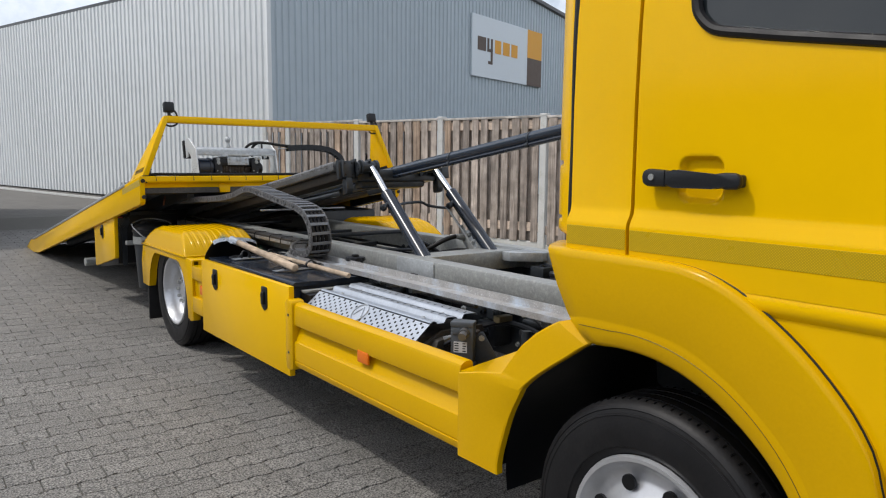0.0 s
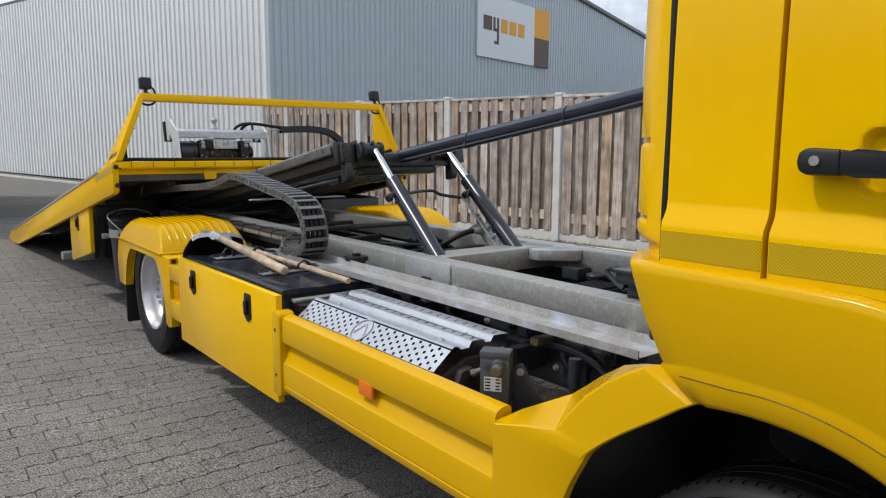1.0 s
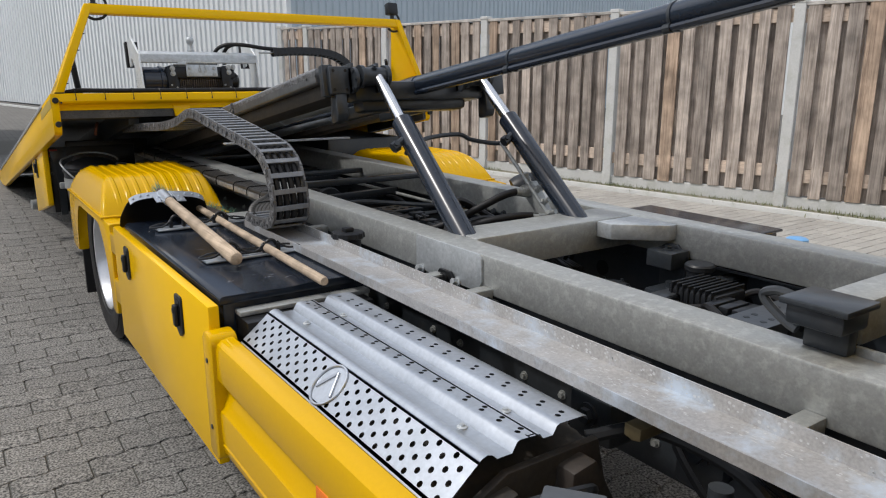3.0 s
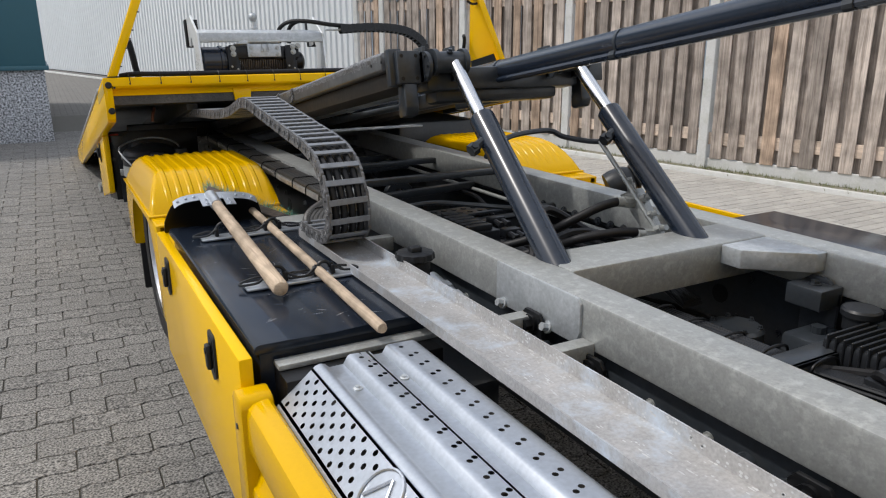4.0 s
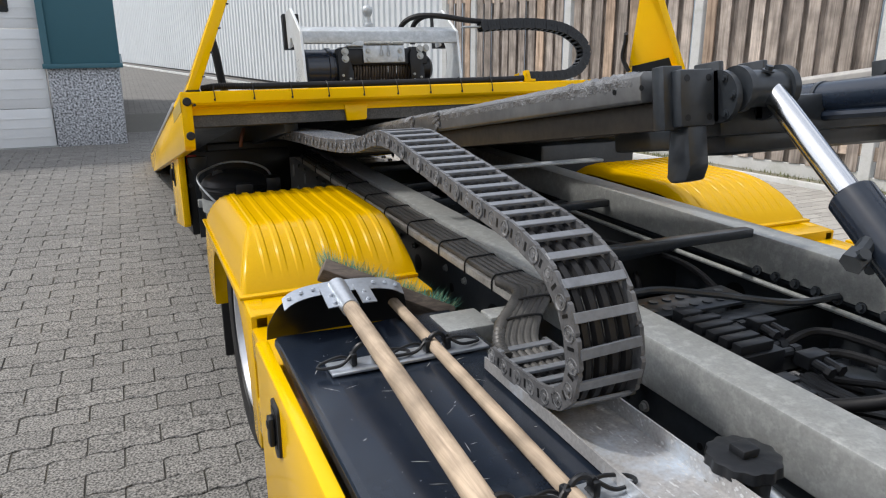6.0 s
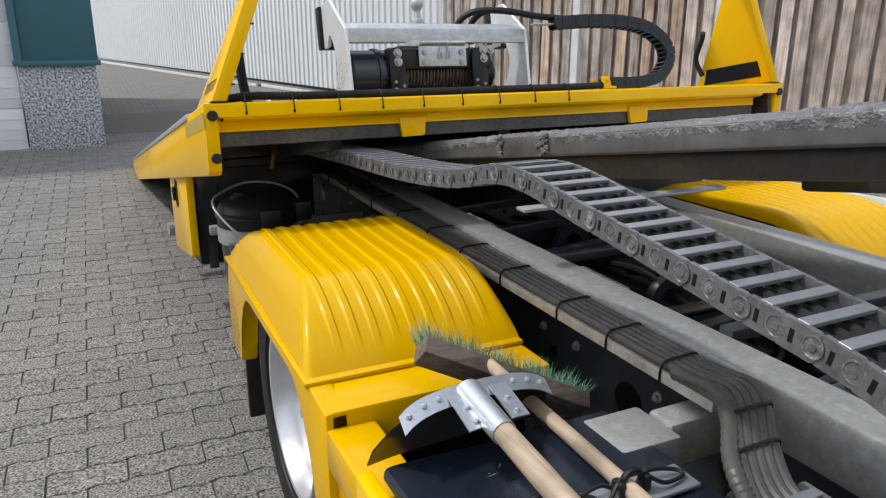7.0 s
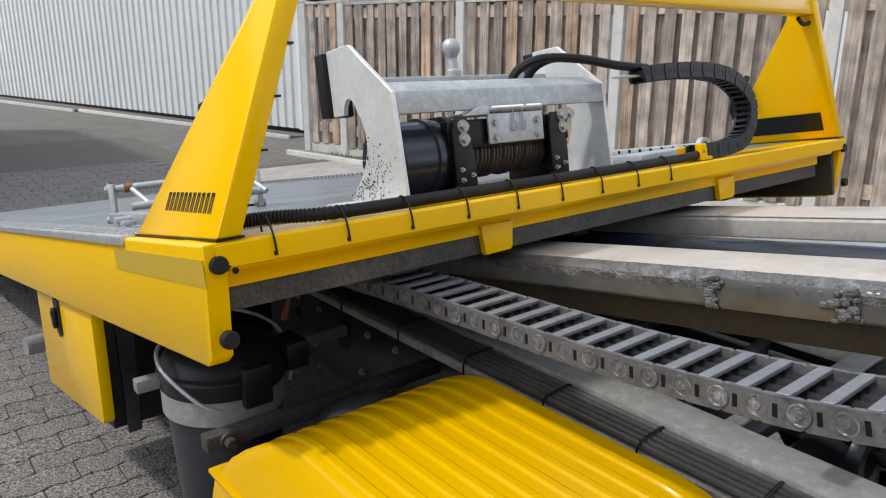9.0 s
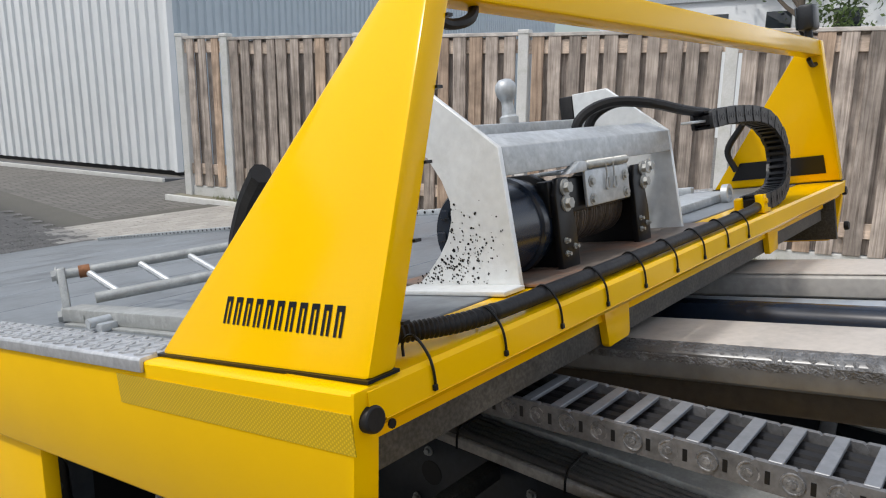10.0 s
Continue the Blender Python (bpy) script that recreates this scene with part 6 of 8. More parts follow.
octo = [(0.135, -0.012), (0.315, -0.012), (0.315, 0.108), (0.29, 0.155), (0.25, 0.178), (0.19, 0.178), (0.15, 0.155), (0.135, 0.128)]
for x0 in (2.178, 2.512):
    bm = bmesh.new()
    prism(bm, octo, "x", x0, x0 + 0.022, 0.004)
    prism(bm, [(x0 - 0.026, -0.012), (x0 + 0.040, -0.012), (x0 + 0.040, 0.068), (x0 + 0.026, 0.108), (x0 + 0.026, 0.166), (x0 - 0.012, 0.166), (x0 - 0.026, 0.133)], "y", 0.118, 0.132, 0.003)
    bpart("end_plate", bm, BLACK, winch)
bm = bmesh.new()
for k in range(23):
    lathe(bm, [(0, 0.058), (0.0035, 0.064), (0.0085, 0.064), (0.0130, 0.058)], (2.205 + 0.0136 * k, CW[0] + 0.002 * math.sin(k * 2.1), CW[1] + 0.003 * math.sin(k * 1.3)), "x", 28)
bpart("steel_rope", bm, ROPE, winch, "brown wire rope wound on the drum")
for x in (2.19, 2.528):
    bm = bmesh.new()
    lathe(bm, [(0, 0.03), (0, 0.088), (0.006, 0.088), (0.006, 0.03)], (x, *CW), "x", 32)
    bpart("drum_flange", bm, BLACK, winch)
bm = bmesh.new()
lathe(bm, [(0, 0.0), (0, 0.06), (0.07, 0.06), (0.085, 0.045), (0.085, 0.0)], (2.534, *CW), "x", 24)
bpart("gear_cap", bm, BLACK, winch)
bm = bmesh.new()
box(bm, (2.15, 0.132, 0.092), (2.575, 0.16, 0.162), 0.004)
bpart("top_plate", bm, BLACK, winch)
bm = bmesh.new()
box(bm, (2.268, 0.116, 0.098), (2.462, 0.124, 0.172), 0.003)
box(bm, (2.20, 0.13, 0.170), (2.46, 0.20, 0.178), 0.003)
prism(bm, [(2.195, 0.170), (2.272, 0.170), (2.272, 0.190), (2.245, 0.192)], "y", 0.112, 0.132, 0.002)
guard = bpart("rope_guard", bm, GALV, winch, "galvanised sprung rope guard")
bm = bmesh.new()
for k in range(18):
    lathe(bm, [(0, 0.006), (0.003, 0.0095), (0.006, 0.006)], (2.285 + 0.0062 * k, 0.120, 0.182), "x", 10)
cyl(bm, (2.25, 0.120, 0.182), (2.462, 0.120, 0.182), 0.006, 10)
for k in range(9):
    lathe(bm, [(0, 0.006), (0.003, 0.0095), (0.006, 0.006)], (2.405 + 0.0062 * k, 0.120, 0.182), "x", 10)
for x in (2.345, 2.378):
    hose(bm, [(x + 0.004, 0.111, 0.180), (x + 0.006, 0.111, 0.155), (x - 0.002, 0.111, 0.13), (x + 0.012, 0.111, 0.128), (x + 0.012, 0.111, 0.15)], 0.002, 5, 4)
for x, w in ((2.29, 0.148), (2.44, 0.148), (2.29, 0.112), (2.44, 0.112)):
    bolt(bm, (x, 0.116, w), (0, -1, 0), 0.008, 0.007)
for x, w in ((2.185, 0.146), (2.185, 0.116), (2.535, 0.155), (2.535, 0.125), (2.565, 0.158)):
    bolt(bm, (x, 0.118, w), (0, -1, 0), 0.011, 0.014)
tagged(bpart("spring", bm, GALV_DULL, guard, "steel springs and bolts"), kind="stuff")
# folding step gate lying on the deck
rack_at = Matrix.Translation((1.62, 1.06, -0.012)) @ Matrix.Rotation(radians(-24), 4, "Z")
bm = bmesh.new()
box(bm, (1.598, 0.53, -0.010), (1.648, 1.04, 0.020), 0.006)
box(bm, (1.585, 0.55, -0.0145), (1.70, 1.00, -0.009), 0.001)
for v in (0.93, 0.86):
    cyl(bm, (1.597, v, 0.004), (1.5965, v, 0.004), 0.006, 10)
rack = bpart("stake_rack", bm, GALV_DULL, bed, "galvanised rack of stakes lying on deck")
for a, b, r in (((0.0, 0.03, 0.10), (0.42, 0.03, 0.105), 0.011), ((0.06, -0.06, 0.045), (0.44, -0.04, 0.05), 0.012)):
    bm = bmesh.new()
    cyl(bm, rack_at @ Vector(a), rack_at @ Vector(b), r, 12)
    bpart("tube", bm, GALV_DULL, rack)
for k in range(4):
    bm = bmesh.new()
    cyl(bm, rack_at @ Vector((0.05 + 0.11 * k, 0.03, 0.10)), rack_at @ Vector((0.11 + 0.11 * k, -0.055, 0.046)), 0.008, 10)
    bpart("rung", bm, GALV, rack)
for x in (0.0, 0.42):
    bm = bmesh.new()
    hexa(bm, [rack_at @ Vector(p) for p in ((x - 0.008, -0.02, 0.0), (x + 0.008, -0.02, 0.0), (x + 0.008, 0.02, 0.0), (x - 0.008, 0.02, 0.0))], [rack_at @ Vector(p) for p in ((x - 0.008, 0.012, 0.115), (x + 0.008, 0.012, 0.115), (x + 0.008, 0.048, 0.115), (x - 0.008, 0.048, 0.115))], 0.003)
    cyl(bm, rack_at @ Vector((x - 0.014, 0.0, 0.012)), rack_at @ Vector((x + 0.014, 0.0, 0.012)), 0.012, 10)
    bpart("end_bracket", bm, GALV_DULL, rack)
    for v, w in ((0.03, 0.10), (0.0, 0.012)):
        bm = bmesh.new()
        bolt(bm, rack_at @ Vector((x - 0.008, v, w)), rack_at.to_3x3() @ Vector((-1, 0, 0)), 0.013, 0.012)
        bpart("nut", bm, GALV_DULL, rack)
bm = bmesh.new()
cyl(bm, rack_at @ Vector((0.035, 0.03, 0.1003)), rack_at @ Vector((0.058, 0.03, 0.1006)), 0.0145, 14)
bpart("collar", bm, mat("rusty_steel", (0.20, 0.085, 0.035), 0.7, 0.2, var=0.4, scale=30, fine=120, bump=0.1), rack, "rusty collar")
bm = bmesh.new()
box(bm, (1.565, 0.78, -0.014), (1.600, 0.84, 0.004), 0.005)
cyl(bm, (1.555, 0.81, 0.006), (1.605, 0.81, 0.006), 0.010, 12)
bpart("lug", bm, GALV, rack, "galvanised hinge lug")
# spare black cable loop by the leg
bm = bmesh.new()
hose(bm, [(1.72, 0.52, 0.0), (1.70, 0.50, 0.10), (1.68, 0.42, 0.19), (1.66, 0.34, 0.24)], 0.018, 8, 6)
bpart("rubber_loop", bm, RUBBER, bed)

# ---- wheels ----
def wheel(x_out, y, z, side, dual):
    """side +1: outer face towards -x. dual: deep-dished rear rim."""
    w = Matrix.Identity(4)
    bm = bmesh.new()
    wd = 0.25
    prof = [(0.025, 0.268), (0.014, 0.285), (0.012, 0.292), (0.006, 0.294), (0.0, 0.33), (0.001, 0.365), (0.004, 0.384), (0.002, 0.386), (0.003, 0.390), (0.008, 0.392), (0.011, 0.402), (0.009, 0.405), (0.012, 0.410), (0.026, 0.426)]
    for g in range(4):
        a = 0.045 + g * 0.047
        prof += [(a, 0.430), (a + 0.012, 0.431), (a + 0.013, 0.420), (a + 0.019, 0.420), (a + 0.020, 0.431)]
    prof += [(wd - 0.03, 0.424), (wd - 0.012, 0.405), (wd, 0.35), (wd - 0.02, 0.27)]
    lathe(bm, prof, (x_out, y, z), "x", 64, side)
    tyre = part("wheel", bm, RUBBER, truck, "black tyre on a silver rim", 40)
    bm = bmesh.new()
    if dual:
        rp = [(0.022, 0.268), (0.010, 0.262), (0.012, 0.250), (0.03, 0.238), (0.07, 0.226), (0.10, 0.222), (0.125, 0.20), (0.14, 0.16), (0.145, 0.11), (0.14, 0.105), (0.09, 0.10), (0.085, 0.07), (0.085, 0.0)]
    else:
        rp = [(0.022, 0.268), (0.008, 0.262), (0.010, 0.250), (0.028, 0.24), (0.05, 0.222), (0.055, 0.205), (0.045, 0.175), (0.022, 0.14), (0.012, 0.12), (0.012, 0.085), (-0.03, 0.075), (-0.04, 0.055), (-0.04, 0.0)]
    lathe(bm, rp, (x_out, y, z), "x", 48, side)
    rim = part("rim", bm, SILVER, tyre, "silver steel rim")
    for k in range(8):
        a = 2 * math.pi * (k + 0.5) / 8
        bm = bmesh.new()
        ro, r0 = (0.141, 0.150) if dual else (0.030, 0.185)
        cyl(bm, (x_out + side * (ro - 0.006), y + r0 * math.cos(a), z + r0 * math.sin(a)), (x_out + side * (ro + 0.004), y + r0 * math.cos(a), z + r0 * math.sin(a)), 0.024, 14)
        part("vent_hole", bm, BLACK, rim)
    bm = bmesh.new()
    for k in range(10):
        a = 2 * math.pi * k / 10
        o = 0.085 if dual else 0.004
        r0 = 0.09 if dual else 0.105
        cyl(bm, (x_out + side * (o + 0.008), y + r0 * math.cos(a), z + r0 * math.sin(a)), (x_out + side * (o - 0.022), y + r0 * math.cos(a), z + r0 * math.sin(a)), 0.013, 6)
    tagged(part("wheel_nuts", bm, GALV_DULL, rim), kind="stuff")
    bm = bmesh.new()
    for k in range(96):
        a = 2 * math.pi * k / 96
        for off in (0.04, 0.21):
            c = Vector((x_out + side * off, y + 0.4315 * math.cos(a), z + 0.4315 * math.sin(a)))
            box(bm, (-0.009, -0.0012, -0.006), (0.009, 0.0012, 0.0005), 0.0, Matrix.Translation(c) @ Matrix.Rotation(a - math.pi / 2, 4, "X"))
    tagged(part("tread_cuts", bm, BLACK, tyre), kind="stuff")
    return tyre


wheel(1.585, 5.52, 0.425, 1, True)
wheel(1.865, 5.52, 0.425, 1, True)
wheel(3.885, 5.52, 0.425, -1, True)
wheel(1.52, 1.06, 0.337, 1, False)
wheel(3.95, 1.06, 0.337, -1, False)

# ---- rear wheel covers ----
def ease(t):
    t = max(0.0, min(1.0, t))
    return math.sin(t * math.pi / 2) ** 0.8


def rear_fender(sg):
    """Ribbed wheel cover; sg +1 near side, -1 far side (mirrored about the truck's axis)."""
    def mx(x):
        return x if sg > 0 else 2 * TX - x
    x_in = 2.118
    bm = bmesh.new()
    xs = [1.545 + 0.06 * k / 6 for k in range(7)] + [1.605 + (x_in - 1.605) * k / 260 for k in range(1, 261)]
    ys = [5.08 + 0.30 * k / 14 for k in range(15)] + [5.40 + 0.42 * k / 5 for k in range(6)] + [5.83 + 0.30 * k / 12 for k in range(1, 13)]

    def f(x, y):
        hy = min(ease((y - 5.08) / 0.30), ease((6.13 - y) / 0.30))
        hx = ease((x - 1.545) / 0.085)
        hin = ease((x_in - x) / 0.035)
        z = 0.745 + 0.16 * min(hy, hx) - 0.05 * (1 - hin) * min(hy, hx)
        u = (x - 1.6128) / 0.0505
        if 0 < u < 9.0 and hx > 0.9:
            fr = u - math.floor(u)
            ridge = max(0.0, min(1.0, (0.26 - abs(fr - 0.5)) / 0.12))
            fade = min(1.0, max(0.0, (y - 5.135) / 0.02)) * min(1.0, max(0.0, (6.02 - y) / 0.06))
            z += 0.0055 * (0.5 - 0.5 * math.cos(math.pi * ridge)) * fade
        return (mx(x), y, z)
    grid_surface(bm, f, xs, ys)
    solidify(bm, 0.005)
    cov = part("wheel_cover", bm, YELLOW_DULL, truck, "ribbed yellow plastic wheel cover", 60)
    bm = bmesh.new()
    prism(bm, [(5.06, 0.738), (6.15, 0.738), (6.15, 0.750), (5.06, 0.750)], "x", mx(1.535), mx(x_in), 0.004)
    part("seam_lip", bm, YELLOW_DULL, cov)
    bm = bmesh.new()
    arch = [(5.52 + 0.475 * math.cos(a), 0.40 + 0.40 * math.sin(a)) for a in [math.pi * k / 18 for k in range(0, 19)]]
    arch = [(y, min(z, 0.70)) for y, z in arch]
    poly = [(5.06, 0.74), (4.93, 0.735), (4.93, 0.30), (4.99, 0.285), (5.045, 0.30)] + arch[::-1] + [(6.02, 0.40), (6.18, 0.40), (6.20, 0.60), (6.14, 0.74)]
    prism(bm, poly, "x", mx(1.545), mx(1.60), 0.008)
    part("arch_panel", bm, YELLOW_DULL, cov, "yellow panel around the wheel")
    bm = bmesh.new()
    box(bm, (min(mx(1.55), mx(2.12)), 4.93, 0.60), (max(mx(1.55), mx(2.12)), 5.09, 0.738), 0.012)
    part("front_shoulder", bm, YELLOW_DULL, cov)
    bm = bmesh.new()
    box(bm, (min(mx(1.545), mx(1.66)), 4.655, 0.60), (max(mx(1.545), mx(1.66)), 4.94, 0.70), 0.012)
    box(bm, (min(mx(1.545), mx(1.66)), 4.655, 0.36), (max(mx(1.545), mx(1.66)), 4.94, 0.48), 0.012)
    box(bm, (min(mx(1.565), mx(1.66)), 4.655, 0.47), (max(mx(1.565), mx(1.66)), 4.94, 0.61), 0.004)
    part("infill_panel", bm, YELLOW_DULL, cov)
    bm = bmesh.new()
    box(bm, (min(mx(1.552), mx(1.57)), 4.72, 0.51), (max(mx(1.552), mx(1.57)), 4.80, 0.575), 0.006)
    part("side_marker", bm, ORANGE, cov, "orange side marker")
    bm = bmesh.new()
    box(bm, (min(mx(1.58), mx(2.05)), 6.14, 0.09), (max(mx(1.58), mx(2.05)), 6.17, 0.50), 0.006)
    part("mud_flap", bm, RUBBER, cov, "black bristled mud flap")
    bm = bmesh.new()
    lin = [(5.52 + 0.47 * math.cos(a), 0.40 + 0.325 * math.sin(a)) for a in [math.pi * k / 16 for k in range(17)]]
    grid_surface(bm, lambda x, k: (mx(x), lin[int(k)][0], lin[int(k)][1]), [1.60, 2.14], list(range(17)))
    part("wheel_liner", bm, BLACK, cov)


rear_fender(1)
rear_fender(-1)

# ---- near-side locker ----
bm = bmesh.new()
box(bm, (1.57, 3.36, 0.33), (2.03, 4.60, 0.775), 0.006)
locker = part("tool_locker", bm, LID, truck, "black steel tool locker with yellow door")
bm = bmesh.new()
prism(bm, [(1.556, 0.772), (1.558, 0.786), (1.563, 0.792), (1.575, 0.794), (1.64, 0.793), (1.75, 0.789), (1.86, 0.793), (2.03, 0.793), (2.03, 0.768), (1.56, 0.768)], "y", 3.345, 4.615, 0.002)
part("lid", bm, LID, locker, "glossy scratched black lid")
bm = bmesh.new()
box(bm, (1.512, 3.31, 0.295), (1.545, 4.635, 0.782), 0.006)
ldoor = part("door", bm, YELLOW, locker, "yellow locker door")


bm = bmesh.new()
_rng = random.Random(41)
for k in range(130):
    x, y, a = _rng.uniform(1.58, 1.95), _rng.uniform(3.38, 4.58), _rng.gauss(0.2, 0.6)
    lng, r = _rng.uniform(0.002, 0.022) * (_rng.random() < 0.4) + 0.0015, _rng.uniform(0.0004, 0.0011)
    top_ = 0.7936 if not 1.64 < x < 1.86 else 0.7936 - 0.0042 * (1 - abs(x - 1.75) / 0.11)
    dx, dy = lng * math.cos(a), lng * math.sin(a)
    bm.faces.new([bm.verts.new((x + u * dx - v * r * math.sin(a), y + u * dy + v * r * math.cos(a), top_)) for u, v in ((-1, 0), (0, -1), (1, 0), (0, 1))])
tagged(part("scratches", bm, LIT_DUST_GREY, locker, "pale scratches and dust"), kind="stuff")


def paddle_lock(x, y, z, parent, tiltm=None):
    bm = bmesh.new()
    pts = [(-0.036, -0.055), (-0.03, -0.062), (0, -0.078), (0.03, -0.062), (0.036, -0.055), (0.036, 0.05), (0.028, 0.058), (-0.028, 0.058), (-0.036, 0.05)]
    prism(bm, [(y + a, z + b) for a, b in pts], "x", x - 0.007, x + 0.004, 0.003)
    lk = part("lock", bm, PLASTIC, parent, "black recessed paddle lock")
    bm = bmesh.new()
    prism(bm, [(y + 0.72 * a, z + 0.75 * b) for a, b in pts], "x", x - 0.0085, x - 0.0068, 0.0)
    part("recess", bm, BLACK, lk)
    bm = bmesh.new()
    box(bm, (x - 0.022, y - 0.014, z - 0.042), (x - 0.008, y + 0.014, z + 0.028), 0.005)
    cyl(bm, (x - 0.024, y, z + 0.010), (x - 0.008, y, z + 0.010), 0.009, 12)
    part("paddle", bm, PLASTIC, lk)
    return lk


paddle_lock(1.512, 3.615, 0.682, ldoor)
paddle_lock(1.512, 4.375, 0.685, ldoor)
bm = bmesh.new()
box(bm, (1.60, 3.30, 0.738), (2.02, 3.345, 0.752), 0.003)
part("edge_angle", bm, GALV_DULL, locker, "grey angle strip")
bm = bmesh.new()
box(bm, (1.60, 3.24, 0.45), (2.0, 3.345, 0.737), 0.003)
part("end_panel", bm, BLACK, locker)
for y0, x0, x1 in ((3.722, 1.636, 1.962), (4.335, 1.630, 2.012)):
    bm = bmesh.new()
    box(bm, (x0, y0, 0.796), (x1, y0 + 0.065, 0.804), 0.003)
    part("holder_plate", bm, ALU, locker, "pale holder plate")


def spring_clip(x, y, z, r):
    """Black sprung tool holder: looped wire arms, rubber strap over the tool."""
    bm = bmesh.new()
    for sg in (-1, 1):
        hose(bm, [(x + sg * 0.02, y + 0.012, z + 0.004), (x + sg * 0.05, y + 0.018, z + 0.016), (x + sg * 0.098, y + 0.010, z + 0.010), (x + sg * 0.104, y - 0.006, z + 0.007), (x + sg * 0.06, y - 0.014, z + 0.010), (x + sg * 0.035, y - 0.004, z + 0.022), (x + sg * 0.024, y, z + 0.034)], 0.0038, 6, 6)
        box(bm, (x + sg * 0.026 - 0.007, y - 0.012, z), (x + sg * 0.026 + 0.007, y + 0.012, z + 0.030), 0.004)
    tube(bm, [(x + (r + 0.004) * math.cos(a), y, z + 0.022 + (r + 0.004) * math.sin(a)) for a in [math.pi * k / 10 for k in range(11)]], 0.006, 8)
    part("tool_clip", bm, PLASTIC, locker, "black sprung tool clip")


for x, y in ((1.728, 3.752), (1.872, 3.752), (1.712, 4.365), (1.888, 4.365)):
    spring_clip(x, y, 0.804, 0.0215 if x < 1.8 else 0.015)

# ---- side skirt, heat shield and exhaust box ----
bm = bmesh.new()
prism(bm, [(1.540, 0.708), (1.522, 0.704), (1.510, 0.696), (1.505, 0.683), (1.503, 0.600), (1.506, 0.591), (1.512, 0.586), (1.538, 0.579), (1.538, 0.572), (1.513, 0.507), (1.506, 0.501), (1.504, 0.493), (1.505, 0.409), (1.5095, 0.406), (1.5095, 0.402), (1.505, 0.399), (1.507, 0.378), (1.513, 0.369), (1.524, 0.364), (1.55, 0.366), (1.565, 0.372), (1.565, 0.70), (1.556, 0.708)], "y", 1.869, 3.25, 0.0)
skirt = part("side_skirt", bm, YELLOW_DULL, truck, "ribbed yellow side skirt", 30)
bm = bmesh.new()
prism(bm, [(3.235, 0.70), (3.25, 0.718), (3.30, 0.722), (3.318, 0.705), (3.318, 0.36), (3.30, 0.345), (3.25, 0.345), (3.235, 0.36)], "x", 1.492, 1.57, 0.010)
end = part("skirt_end", bm, YELLOW_DULL, skirt, "rounded yellow end post")
bm = bmesh.new()
for z in (0.64, 0.44):
    cyl(bm, (1.489, 3.278, z), (1.494, 3.278, z), 0.007, 12)
part("screw", bm, DARK, end)
bm = bmesh.new()
box(bm, (1.500, 2.508, 0.545), (1.512, 2.598, 0.600), 0.004)
part("side_marker", bm, ORANGE, skirt, "orange side marker lamp")
bm = bmesh.new()
box(bm, (1.56, 1.85, 0.40), (1.60, 3.3, 0.43), 0.003)
for y in (2.0, 2.6, 3.15):
    box(bm, (1.56, y, 0.43), (2.26, y + 0.05, 0.46), 0.003)
part("skirt_bracket", bm, DARK, skirt)

# perforated heat shield
SHIELD = [(1.572, 0.686), (1.666, 0.763), (1.678, 0.767), (1.690, 0.763), (1.700, 0.753), (1.734, 0.753), (1.745, 0.771), (1.752, 0.774), (1.800, 0.771), (1.808, 0.760), (1.832, 0.759), (1.842, 0.775), (1.849, 0.778), (1.912, 0.776), (1.920, 0.773), (1.924, 0.764)]
SY0, SY1 = 2.262, 3.238


def flat_strip(bm, a, b):
    bm.faces.new([bm.verts.new(p) for p in ((a[0], SY0, a[1]), (a[0], SY1, a[1]), (b[0], SY1, b[1]), (b[0], SY0, b[1]))])


def perforated(bm, a, b, first, n_rows, pitch, step, r, stagger=0.5, skip=None):
    """A strip from edge a to edge b (x, z) along y: rows of round holes from first on, with plain margins either side."""
    a, b = Vector((a[0], 0, a[1])), Vector((b[0], 0, b[1]))
    e2 = (b - a).normalized()
    lo_, hi_ = a + e2 * first, a + e2 * (first + pitch * n_rows)
    flat_strip(bm, (a.x, a.z), (lo_.x, lo_.z))
    flat_strip(bm, (hi_.x, hi_.z), (b.x, b.z))
    n_cols = int((SY1 - SY0) / step)
    cw = (SY1 - SY0) / n_cols
    for i in range(n_rows):
        shift = stagger if i % 2 else 0.0
        lo, hi = a + e2 * (first + pitch * i), a + e2 * (first + pitch * (i + 1))
        for j in range(-1 if shift else 0, n_cols):
            y0, y1 = SY0 + cw * (j + shift), SY0 + cw * (j + 1 + shift)
            y0c, y1c = max(y0, SY0), min(y1, SY1)
            if y1c - y0c < 1e-4:
                continue
            full = y1c - y0c > cw * 0.99
            q = [Vector((lo.x, y0c, lo.z)), Vector((lo.x, y1c, lo.z)), Vector((hi.x, y1c, hi.z)), Vector((hi.x, y0c, hi.z))]
            if not full or (skip and skip(i, (y0 + y1) / 2)):
                bm.faces.new([bm.verts.new(p) for p in q])
                continue
            c = (q[0] + q[1] + q[2] + q[3]) / 4
            sq = []
            for p0, p1 in zip(q, q[1:] + q[:1]):
                sq += [p0, p0.lerp(p1, 0.5)]
            outer = [bm.verts.new(p) for p in sq]
            inner = [bm.verts.new(c + (Vector((0, 1, 0)) * math.cos(t) + e2 * math.sin(t)) * r) for t in [math.pi * (-0.75 + 0.25 * k) for k in range(8)]]
            for k in range(8):
                bm.faces.new([outer[k], outer[(k + 1) % 8], inner[(k + 1) % 8], inner[k]])


